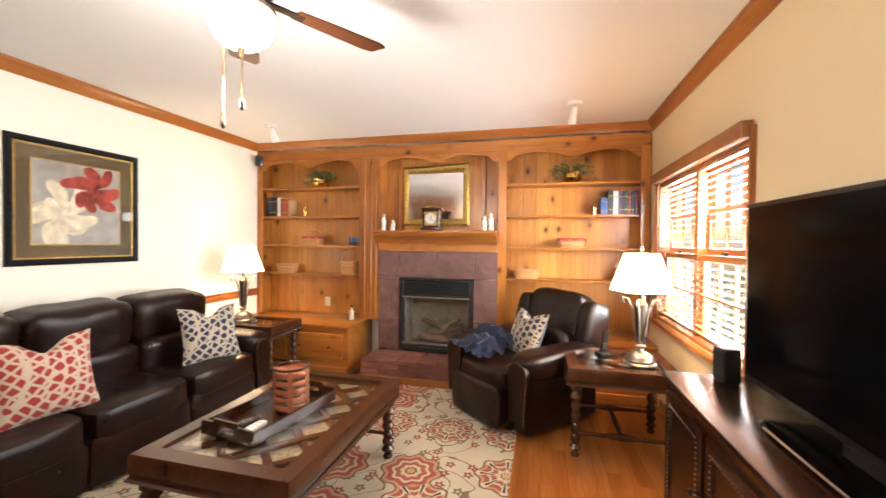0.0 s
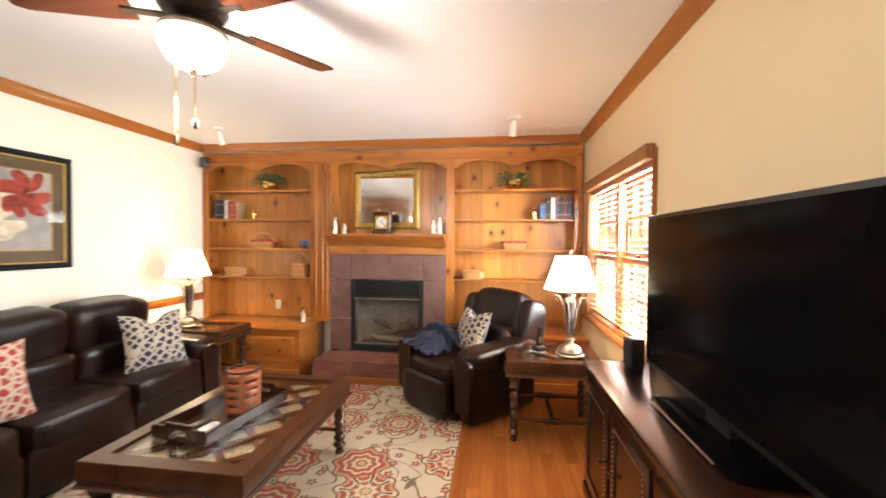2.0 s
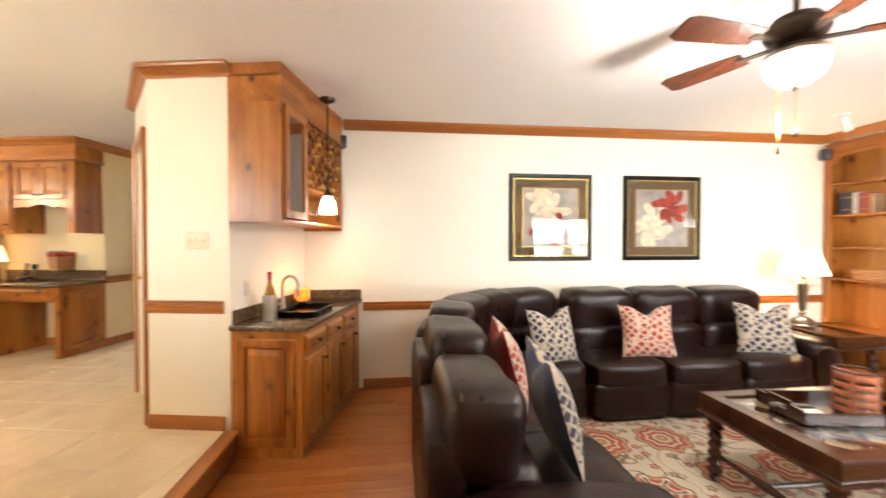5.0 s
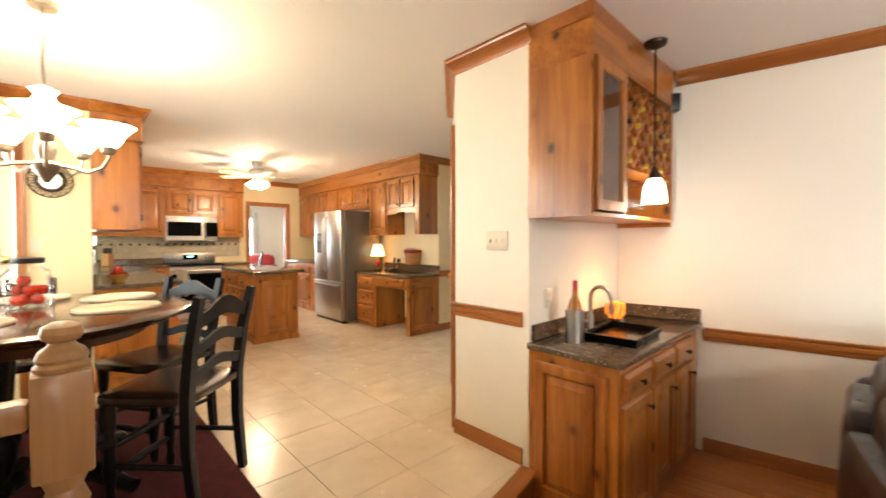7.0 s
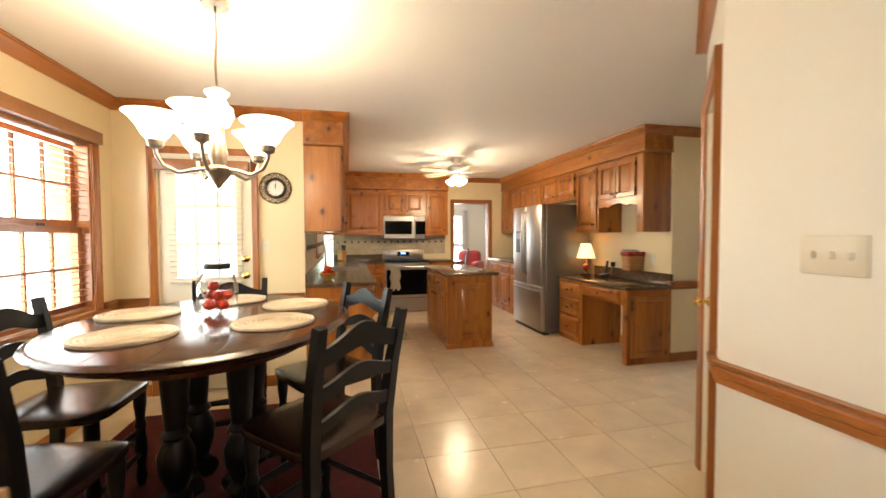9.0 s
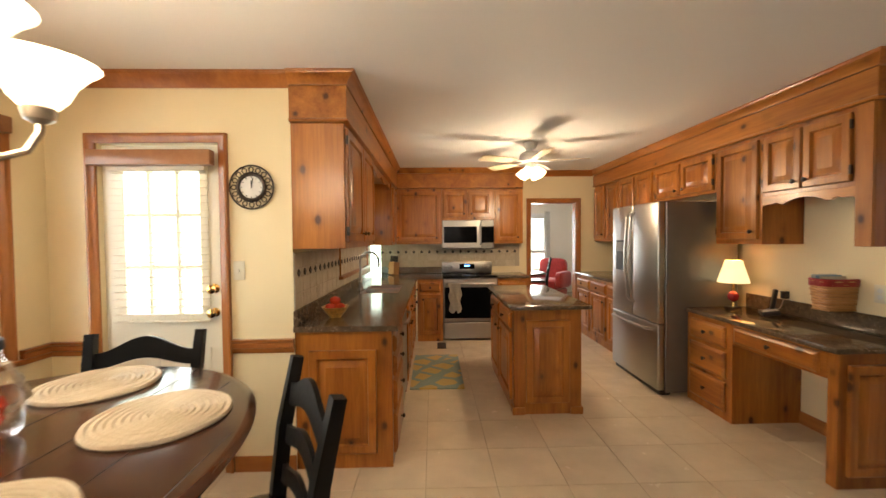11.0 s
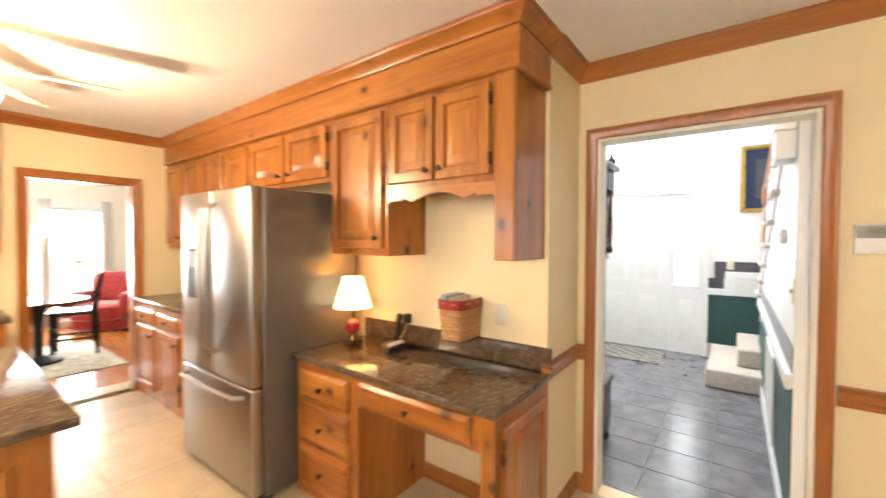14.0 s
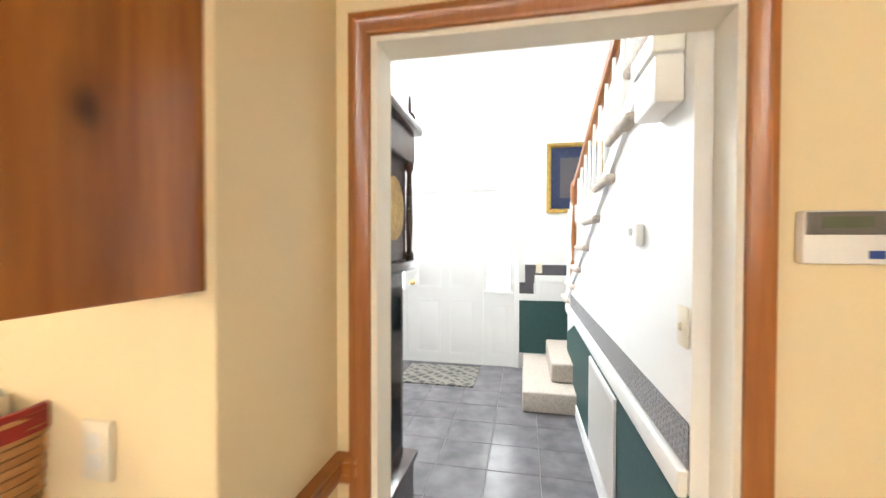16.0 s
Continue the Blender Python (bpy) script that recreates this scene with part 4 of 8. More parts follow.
def lattice_table(name, m, w, d, h, label, leg_r=0.046):
    t = thing(name, m, label, "table")
    f = 0.085
    prof = [(0, h - 0.085), (0, h - 0.018), (-0.006, h), (-f, h), (-f, h - 0.03), (-f + 0.02, h - 0.085)]
    loop = [(0, 0), (w, 0), (w, d), (0, d)]
    part("top_frame", sweep(nb(), loop, [(-o, z) for o, z in prof], True), walnut, t)
    part("apron_moulding", sweep(nb(), loop, [(-0.012, h - 0.115), (0.0, h - 0.105), (0.006, h - 0.092), (0.0, h - 0.086), (0.03, h - 0.086), (0.03, h - 0.115)], True), walnut, t)
    bmv = nb()
    for p, q, n in (((0.02, -0.004), (w - 0.02, -0.004), int(w / 0.02)), ((0.02, d + 0.004), (w - 0.02, d + 0.004), int(w / 0.02)), ((-0.004, 0.02), (-0.004, d - 0.02), int(d / 0.02)), ((w + 0.004, 0.02), (w + 0.004, d - 0.02), int(d / 0.02))):
        for i in range(n):
            u = i / (n - 1)
            lathe(bmv, [(0.005, -0.005), (0.006, 0), (0.005, 0.005)], 5, Matrix.Translation((p[0] + (q[0] - p[0]) * u, p[1] + (q[1] - p[1]) * u, h - 0.098)))
    part("bead_trim", bmv, walnut, t, smooth=False)
    part("tray_board", box((f - 0.01, f - 0.01, h - 0.06), (w - f + 0.01, d - f + 0.01, h - 0.05)), weave_m, t, "pale patterned inlay")
    L, c = max(w, d) * 1.5, 0.17
    n = int((w + d) / c) + 1
    for sgn in (1, -1):
        for i in range(-n, n + 1):
            # a diagonal slat cut off at the frame
            x_at = lambda yy: i * c * 1.414 + (yy if sgn > 0 else (d - yy))
            pts = []
            for k in range(41):
                yy = f + (d - 2 * f) * k / 40
                xx = x_at(yy)
                if f < xx < w - f:
                    pts.append((xx, yy))
            if len(pts) > 2:
                bm = sweep(nb(), [pts[0], pts[-1]], [(-0.018, h - 0.046 + 0.004 * (sgn > 0)), (0.018, h - 0.046 + 0.004 * (sgn > 0)), (0.018, h - 0.03 + 0.004 * (sgn > 0)), (-0.018, h - 0.03 + 0.004 * (sgn > 0))])
                part("lattice_slat", bm, walnut, t, smooth=False)
    gl = part("glass_top", box((f, f, h - 0.016), (w - f, d - f, h - 0.010)), pane_m, t, smooth=False)
    gl.visible_shadow = False
    i = 0.06
    for x, y in ((i, i), (w - i, i), (w - i, d - i), (i, d - i)):
        part("leg", turned_leg(nb(), x, y, h - 0.085, leg_r), walnut, t)
    for y in (i, d - i):
        bm = tube(nb(), [(i, y, 0.16), (w * 0.35, y, 0.16), (w * 0.5, y, 0.16), (w * 0.65, y, 0.16), (w - i, y, 0.16)], [0.012, 0.014, 0.026, 0.014, 0.012], 10)
        part("stretcher", bm, walnut, t)
    part("stretcher", tube(nb(), [(w / 2, i, 0.16), (w / 2, d * 0.5, 0.16), (w / 2, d - i, 0.16)], [0.013, 0.022, 0.013], 10), walnut, t)
    return t


weave_m = plain("pale_inlay", (0.36, 0.29, 0.18), 0.6, vary=0.5, scale=45, bumpy=0.3, bscale=90)
lattice_table("coffee_table", Matrix.Translation((1.95, 4.70, 0.012)), 0.80, 1.22, 0.52, "walnut coffee table with lattice under a glass top")
lattice_table("end_table", Matrix.Translation((3.86, 6.18, 0)), 0.72, 0.62, 0.62, "walnut end table with glass top and turned legs", 0.04)
lattice_table("end_table", Matrix.Translation((0.42, 6.68, 0)), 0.73, 0.50, 0.62, "walnut end table holding a lamp, beside the sofa", 0.04)


def table_lamp(m, label):
    l = thing("table_lamp", m, label, "lamp")
    base = [(0.105, 0), (0.11, 0.012), (0.095, 0.022), (0.10, 0.034), (0.088, 0.06), (0.055, 0.082), (0.03, 0.092), (0.024, 0.11), (0.036, 0.12), (0.036, 0.13), (0.02, 0.14), (0.02, 0.16)]
    part("base", lathe(nb(), base, 24), pewter, l, "aged pewter base")
    part("column", lathe(nb(), [(0.018, 0.16), (0.022, 0.20), (0.03, 0.30), (0.042, 0.42), (0.03, 0.44), (0.012, 0.46), (0.012, 0.60)], 14), bronze, l)
    for k in range(4):
        a = radians(45 + 90 * k)
        pts = [(0.026, 0.15), (0.034, 0.25), (0.052, 0.38), (0.085, 0.455), (0.115, 0.46), (0.122, 0.435), (0.105, 0.42)]
        part("scroll_arm", tube(nb(), [(r * math.cos(a), r * math.sin(a), z) for r, z in pts], [0.009, 0.009, 0.008, 0.008, 0.007, 0.006, 0.005], 8), pewter, l)
    bm = nb()
    rows = []
    for r, z in ((0.178, 0.515), (0.152, 0.60), (0.122, 0.70), (0.098, 0.78), (0.0975, 0.78), (0.1215, 0.70), (0.1515, 0.60), (0.1775, 0.515)):
        ring = []
        for k in range(32):
            a = 2 * math.pi * k / 32
            c, s = math.cos(a), math.sin(a)
            q = (abs(c) ** 5 + abs(s) ** 5) ** (-1 / 5)
            ring.append(bm.verts.new((r * q * c, r * q * s * 0.92, z)))
        rows.append(ring)
    for a, b in zip(rows, rows[1:] + rows[:1]):
        for k in range(32):
            bm.faces.new((a[k], a[(k + 1) % 32], b[(k + 1) % 32], b[k]))
    part("shade", bm, shade_m, l, "lit cream fabric shade")
    part("finial", lathe(nb(), [(0.004, 0.60), (0.004, 0.80), (0.012, 0.81), (0.006, 0.83)], 10), pewter, l)
    return l


table_lamp(pose(4.36, 6.42, 0.62, 0, 0, 20), "pewter scrolled table lamp with cream shade, lit")
table_lamp(pose(0.62, 6.92, 0.62, 0, 0, 10), "pewter scrolled lamp with cream shade beside the sofa, lit")
lamp("table_lamp_bulb", "POINT", (4.36, 6.42, 1.28), 14, WARM, 0.06)
lamp("table_lamp_bulb", "POINT", (0.62, 6.92, 1.28), 22, WARM, 0.06)

# television on its cabinet
cab = thing("media_cabinet", Matrix.Translation((4.32, 3.60, 0)), "dark stained wooden media cabinet with studded doors", "cabinet")
part("top", box((-0.02, -0.02, 0.765), (0.395, 2.09, 0.80), 0.008, 2), dark_wood, cab)
part("body", box((0, 0, 0.06), (0.39, 2.06, 0.764), 0.003), dark_wood, cab)
part("plinth", box((-0.012, -0.012, 0), (0.39, 2.075, 0.075), 0.008), dark_wood, cab)
for i in range(4):
    y0 = 0.05 + i * 0.5
    dr = part("door", rings(nb(), 0.46, 0.60, [(0, 0), (0, 0.014), (0.004, 0.016), (0.06, 0.016), (0.066, 0.008), (0.09, 0.008)], wallm(-0.001, y0 + 0.46, 0.12, -90)), dark_wood, cab)
    st = nails(nb(), [(u, -0.017, z) for u in (0.05, 0.41) for z in [0.05 + 0.022 * k for k in range(23)]] + [(0.05 + 0.022 * k, -0.017, z) for k in range(17) for z in (0.05, 0.55)], 0.004)
    bmesh.ops.transform(st, matrix=wallm(-0.001, y0 + 0.46, 0.12, -90), verts=st.verts[:])
    part("studs", st, pewter, dr)
    part("knob", lathe(nb(), [(0.006, 0), (0.006, 0.012), (0.014, 0.02), (0.014, 0.028), (0.004, 0.034)], 12, pose(-0.016, y0 + (0.42 if i % 2 == 0 else 0.04), 0.45, 0, -90)), bronze, dr)
tv = thing("television", Matrix.Translation((4.58, 4.10, 0.80)), "large black flat television on the media cabinet", "television")
part("bezel", box((0, 0, 0.062), (0.045, 1.36, 0.85), 0.006, 2), black, tv)
part("screen", box((-0.0035, 0.02, 0.09), (-0.001, 1.34, 0.83)), gloss_black, tv, "dark glossy screen")
part("neck", box((0.005, 0.60, 0.012), (0.035, 0.76, 0.063), 0.004), black, tv)
part("stand_base", pillow(nb(), (0.01, 0.68, 0.010), (0.14, 0.33, 0.010), 0.35, 10), gloss_black, tv)
part("stand_edge", tube(nb(), [(-0.128, 0.44 + 0.06 * k, 0.016) for k in range(9)], 0.004, 6), steel, tv, "bright metal edge")
s = thing("shelf_speaker", pose(4.56, 5.58, 0.80, 0, 0, 12), "small black speaker on the media cabinet", "speaker")
part("box", box((-0.04, -0.045, 0), (0.04, 0.045, 0.165), 0.006, 2), black, s)
part("grille", box((-0.044, -0.037, 0.015), (-0.0405, 0.037, 0.15), 0.002), plain("speaker_cloth", (0.02, 0.02, 0.022), 0.9), s)


def throw_pillow(m, front, back, label, s=0.23):
    p = thing("throw_pillow", m, label, "pillow")
    for nm, sg, mat in (("front", -1, front), ("back", 1, back)):
        bm = nb()
        n = 16
        g = []
        for i in range(n + 1):
            row = []
            for j in range(n + 1):
                u, v = 2 * i / n - 1, 2 * j / n - 1
                d = (max(0, (1 - u * u) * (1 - v * v))) ** 0.55
                notch = 0.34 * math.exp(-(u / 0.32) ** 2) * max(0, v) ** 2
                pin = 1 - 0.10 * (1 - abs(u) ** 2) * abs(v) ** 3
                row.append(bm.verts.new((u * s * (1 - 0.10 * (1 - v * v) * abs(u) ** 3), sg * (0.085 * d + 0.001), (v * pin - notch) * s + s)))
            g.append(row)
        for i in range(n):
            for j in range(n):
                bm.faces.new((g[i][j], g[i + 1][j], g[i + 1][j + 1], g[i][j + 1]))
        part(nm, bm, mat, p)
    return p


throw_pillow(pose(1.08, 6.06, 0.47, -14, 0, 70), print_navy, navy, "navy and cream print pillow on the sofa")
throw_pillow(pose(1.08, 4.96, 0.47, -14, 0, 82), print_red, redfab, "red and cream print pillow on the sofa")
throw_pillow(pose(1.14, 4.12, 0.47, -16, 0, 110), print_navy, navy, "navy and cream print pillow in the sofa's corner")
throw_pillow(pose(1.90, 3.56, 0.52, -16, 0, 174), print_red, redfab, "red and cream print pillow with red back", 0.24)
throw_pillow(pose(2.50, 3.60, 0.50, -16, 0, 172), print_navy, navy, "navy and cream print pillow with navy back", 0.25)
throw_pillow(pose(3.50, 6.86, 0.48, -22, 0, -52), print_navy, navy, "navy and cream print pillow on the recliner", 0.21)
bm = nb()
n = 22
g = [[bm.verts.new(((i / n - 0.5) * 0.42, (j / n - 0.5) * 0.5, 0.10 * math.sin(math.pi * i / n) * math.sin(math.pi * j / n) + 0.05 * noise.noise(Vector((i * 0.35, j * 0.35, 3))) + (0.10 if j > n * 0.55 else 0.02))) for j in range(n + 1)] for i in range(n + 1)]
for i in range(n):
    for j in range(n):
        bm.faces.new((g[i][j], g[i + 1][j], g[i + 1][j + 1], g[i][j + 1]))
bmesh.ops.solidify(bm, geom=bm.faces[:], thickness=0.02)
single("throw_blanket", bm, navy, pose(3.20, 6.90, 0.53, 0, 8, -40), "crumpled navy throw blanket on the recliner", "blanket")

within(HOUSE)

# ---- kitchen ----
def granite_m():
    mat, nt, bs = nodes("brown_granite")
    v = coords(nt)
    vo = nt.nodes.new("ShaderNodeTexVoronoi")
    vo.inputs["Scale"].default_value = 95
    link(nt, v, vo.inputs["Vector"])
    base = ramp(nt, tex(nt, v, 26, 6, 0.7), [(0.3, (0.055, 0.035, 0.021)), (0.52, (0.115, 0.075, 0.045)), (0.78, (0.20, 0.138, 0.086))])
    sp = nt.nodes.new("ShaderNodeSeparateColor")
    link(nt, vo.outputs["Color"], sp.inputs[0])
    fleck = maths(nt, "MULTIPLY", maths(nt, "GREATER_THAN", sp.outputs[0], 0.91), maths(nt, "LESS_THAN", vo.outputs["Distance"], 0.46))
    link(nt, mix(nt, fleck, base, (0.30, 0.245, 0.18)), bs.inputs["Base Color"])
    bs.inputs["Roughness"].default_value = 0.13
    return mat


granite = granite_m()
stone_tile = slate_m("tumbled_stone_tile", (0.42, 0.34, 0.23), (0.58, 0.49, 0.36), 0.55)
accent_m = plain("bronze_accent_tile", (0.055, 0.045, 0.04), 0.35, 0.5, vary=0.4, scale=60, bumpy=0.4, bscale=120)
ceramic = plain("white_ceramic", (0.72, 0.70, 0.66), 0.15, vary=0.02)
linen = plain("cream_towel", (0.62, 0.56, 0.45), 0.95, vary=0.1, scale=30, bumpy=0.5, bscale=400, sheen=0.3)
tomato = plain("red_tomato", (0.50, 0.035, 0.012), 0.22, vary=0.25, scale=9)


def cab_door(parent, m, w, h, mat=None, knob=None, name="door", hinge=None):
    """A raised-panel door; m stands at its lower corner, local -y comes out."""
    d = part(name, rings(nb(), w, h, [(0, 0), (0, 0.017), (0.005, 0.022), (0.050, 0.022), (0.053, 0.018), (0.057, 0.003), (0.066, 0.003), (0.068, 0.008), (0.102, 0.020), (0.104, 0.022)], m), mat or pine_z, parent)
    if knob:
        part("knob", lathe(nb(), [(0.006, 0), (0.006, 0.012), (0.015, 0.018), (0.016, 0.025), (0.006, 0.031)], 14, m @ pose(knob[0], -0.022, knob[1], 90)), bronze, d)
    for z in (0.07, h - 0.07) if hinge is not None else ():
        part("hinge", hexa(nb(), (hinge - 0.008, -0.022, z - 0.028), (hinge + 0.008, -0.004, z + 0.028), 0.002, m=m), bronze, d)
    return d


def drawer(parent, m, w, h, pulls=(0.5,), mat=None):
    d = part("drawer", rings(nb(), w, h, [(0, 0), (0, 0.012), (0.004, 0.016), (0.020, 0.024), (0.022, 0.026)], m), mat or pine_y, parent)
    for u in pulls:
        part("knob", lathe(nb(), [(0.006, 0), (0.006, 0.012), (0.015, 0.018), (0.016, 0.025), (0.006, 0.031)], 14, m @ pose(w * u, -0.026, h / 2, 90)), bronze, d)
    return d


def unit(name, a, b, label, toe=True, mat=None):
    """A cabinet body between two corners."""
    t = thing(name, Matrix.Translation((a[0], a[1], a[2])), label, "cabinet")
    part("body", box((0, 0, 0), (b[0] - a[0], b[1] - a[1], b[2] - a[2]), 0.002), mat or pine_z, t)
    return t


Z2, CT = FLOOR2, 1.06
WLAB, BLAB = "knotty pine wall cabinet with raised-panel doors", "knotty pine base cabinet under the granite counter"
# west side: desk, tall opening, refrigerator bay
FX = -0.25
c = unit("wall_cabinet", (-0.58, -2.46, 1.57), (FX, -1.97, 2.40), WLAB)
cab_door(c, wallm(0.331, 0.03, 0.04, 90), 0.43, 0.76, None, (0.39, 0.06), hinge=0.0)
c = unit("wall_cabinet", (-0.58, -1.968, 1.93), (FX, -1.30, 2.40), "knotty pine cabinet with two doors over a scalloped rail")
cab_door(c, wallm(0.331, 0.02, 0.03, 90), 0.305, 0.41, None, (0.27, 0.05), hinge=0.0)
cab_door(c, wallm(0.331, 0.34, 0.03, 90), 0.305, 0.41, None, (0.035, 0.05), hinge=0.305)
sc = [(0, 0), (0, -0.075)] + [(0.668 * k / 30, -0.075 + 0.045 * abs(math.sin(math.pi * (0.5 + 2 * k / 30)) if 4 < k < 26 else 0.25) ** 0.8) for k in range(1, 30)] + [(0.668, -0.075), (0.668, 0)]
part("scalloped_rail", prism(nb(), sc[::-1], 0, 0.02, wallm(0.33, 0.0, 0, 90) @ pose(0, 0.02, 0, 90)), pine_y, c)
c = unit("hanging_cabinet_panel", (-0.58, -1.298, 1.57), (FX, -1.20, 2.40), "knotty pine end panel hanging beside the desk opening")
part("front_stile", box((0.331, 0.002, 0.0), (0.345, 0.096, 0.828), 0.002), pine_z, c)
c = unit("wall_cabinet", (-0.58, -3.44, 2.02), (FX, -2.462, 2.40), "knotty pine cabinet over the refrigerator")
cab_door(c, wallm(0.331, 0.03, 0.03, 90), 0.45, 0.32, None, (0.40, 0.05), hinge=0.0)
cab_door(c, wallm(0.331, 0.50, 0.03, 90), 0.45, 0.32, None, (0.05, 0.05), hinge=0.45)
for k in range(4):
    c = unit("wall_cabinet", (-0.58, -5.098 + k * 0.414, 1.57), (FX, -5.098 + (k + 1) * 0.414 - 0.002, 2.40), WLAB)
    cab_door(c, wallm(0.331, 0.025, 0.04, 90), 0.36, 0.76, None, (0.32, 0.06))


def frieze(name, path, z0, mat):
    t = thing(name, None, "knotty pine frieze and crown above the cabinets", "trim")
    part("frieze_board", sweep(nb(), path, [(0.002, z0), (0.022, z0), (0.022, CEIL - 0.08), (0.002, CEIL - 0.08)]), mat, t)
    part("crown", sweep(nb(), path, [(0.022 + o * 0.85 if o else 0.002, CEIL - 0.001 + h * 0.85) for o, h in CROWN]), mat, t)
    part("bead", sweep(nb(), path, [(0.022, z0), (0.032, z0 + 0.006), (0.032, z0 + 0.016), (0.022, z0 + 0.022)]), mat, t)
    return t


frieze("cabinet_frieze", [(-0.58, -1.20), (FX, -1.20), (FX, -5.1)], 2.402, pine_y)
tagged(part("soffit_wall", box((-0.58, -5.1, 2.402), (FX, -1.2, CEIL - 0.002)), pine_y), kind="structure")
# desk
dk = thing("kitchen_desk", Matrix.Translation((-0.58, -2.5, Z2)), "knotty pine built-in desk with three drawers and kneehole", "desk")
part("drawer_body", box((0, 0, 0.0), (0.55, 0.53, 0.784), 0.002), pine_z, dk)
for k, (z0, h) in enumerate(((0.07, 0.23), (0.33, 0.21), (0.575, 0.165))):
    drawer(dk, wallm(0.551, 0.05, z0, 90), 0.42, h)
part("kneehole_rail", box((0.43, 0.531, 0.62), (0.55, 1.26, 0.784), 0.002), pine_y, dk)
drawer(dk, wallm(0.551, 0.56, 0.64, 90), 0.66, 0.125)
part("end_panel", box((0, 1.261, 0.0), (0.55, 1.325, 0.784), 0.002), pine_z, dk)
cab_door(dk, wallm(0.50, 1.326, 0.08, 180), 0.44, 0.64, name="raised_panel")
part("counter", box((0.0, 0.0, 0.785), (0.585, 1.345, 0.82), 0.008, 2), granite, dk, "polished brown granite")
part("backsplash", box((0.0, 0.0, 0.821), (0.022, 1.345, 0.94), 0.004), granite, dk, "polished brown granite")
# refrigerator
fr = thing("refrigerator", Matrix.Translation((-0.5, -3.43, Z2)), "stainless french-door refrigerator with bottom freezer drawer", "refrigerator")
part("case", box((0, 0, 0.03), (0.66, 0.91, 1.77), 0.006), steel_side, fr)
for y0, y1 in ((0.003, 0.452), (0.458, 0.907)):
    d = part("door", box((0.665, y0, 0.66), (0.735, y1, 1.775), 0.016, 3), steel, fr, "brushed stainless door")
    yc = 0.415 if y0 < 0.1 else 0.495
    part("handle", tube(nb(), [(0.735, yc, 0.80), (0.775, yc, 0.84), (0.795, yc, 1.2), (0.795, yc, 1.35), (0.775, yc, 1.66), (0.735, yc, 1.70)], 0.013, 10), steel, d)
d = part("freezer_drawer", box((0.665, 0.003, 0.05), (0.735, 0.907, 0.652), 0.016, 3), steel, fr, "brushed stainless drawer")
part("handle", tube(nb(), [(0.735, 0.08, 0.60), (0.785, 0.12, 0.60), (0.80, 0.455, 0.60), (0.785, 0.79, 0.60), (0.735, 0.83, 0.60)], 0.014, 10), steel, d)
part("dispenser", box((0.7355, 0.10, 1.10), (0.7385, 0.29, 1.42), 0.002), black, fr)
part("dispenser_panel", box((0.739, 0.12, 1.30), (0.741, 0.27, 1.40)), steel_side, fr)
part("base_grille", box((0.60, 0.02, 0), (0.70, 0.89, 0.045), 0.004), black, fr)
# far west base cabinets
for k in range(3):
    c = unit("base_cabinet", (-0.58, -5.098 + k * 0.54, Z2), (0.02, -5.098 + (k + 1) * 0.54 - 0.003, CT), BLAB)
    drawer(c, wallm(0.601, 0.03, 0.70, 90), 0.47, 0.13)
    cab_door(c, wallm(0.601, 0.03, 0.10, 90), 0.47, 0.57, None, (0.42, 0.5))
ctop = lambda nm, bm, label: single(nm, bm, granite, None, label, "counter")
ctop("countertop", box((-0.58, -5.098, CT + 0.001), (0.05, -3.46, CT + 0.036), 0.008, 2), "polished brown granite counter beyond the refrigerator")
single("backsplash_strip", box((-0.578, -5.096, CT + 0.037), (-0.558, -3.46, CT + 0.13), 0.004), granite, None, "brown granite upstand against the wall", "backsplash")
# island
isl = thing("kitchen_island", Matrix.Translation((1.05, -3.40, Z2)), "knotty pine kitchen island with granite top", "island")
part("body", box((0, 0, 0.0), (0.56, 1.19, 0.88), 0.003), pine_z, isl)
part("corner_foot", box((-0.012, 1.11, 0.0), (0.09, 1.204, 0.06), 0.003), pine_z, isl)
part("corner_foot", box((0.47, 1.11, 0.0), (0.572, 1.204, 0.06), 0.003), pine_z, isl)
cab_door(isl, wallm(0.46, 1.191, 0.10, 180), 0.36, 0.68, name="raised_panel")
for k in range(2):
    drawer(isl, wallm(0.561, 0.06 + k * 0.55, 0.70, 90), 0.51, 0.13)
    cab_door(isl, wallm(0.561, 0.06 + k * 0.55, 0.10, 90), 0.51, 0.57, None, (0.45 if k == 0 else 0.06, 0.50))
part("counter", box((-0.05, -0.06, 0.881), (0.61, 1.30, 0.917), 0.01, 2), granite, isl, "polished brown granite")
# east run with sink and dishwasher
east_units = [(-2.10, -1.50, "drawers"), (-3.40, -2.72, "doors"), (-4.10, -3.402, "doors"), (-4.55, -4.102, "doors")]
for y0, y1, k in east_units:
    c = unit("base_cabinet", (2.53, y0, Z2), (3.138, y1 - 0.003, CT), BLAB)
    w = y1 - y0
    if k == "drawers":
        for z0, h in ((0.08, 0.25), (0.36, 0.19), (0.58, 0.13), (0.735, 0.105)):
            drawer(c, wallm(-0.001, w - 0.03, z0, -90), w - 0.08, h)
        cab_door(c, wallm(0.52, w - 0.002, 0.10, 180), 0.42, 0.66, name="raised_panel")
    else:
        drawer(c, wallm(-0.001, w - 0.03, 0.70, -90), w - 0.06, 0.13)
        for s in range(2):
            cab_door(c, wallm(-0.001, w - 0.03 - s * (w - 0.06) / 2, 0.10, -90), (w - 0.07) / 2, 0.57, None, ((w - 0.07) / 2 - 0.05 if s == 0 else 0.05, 0.5))
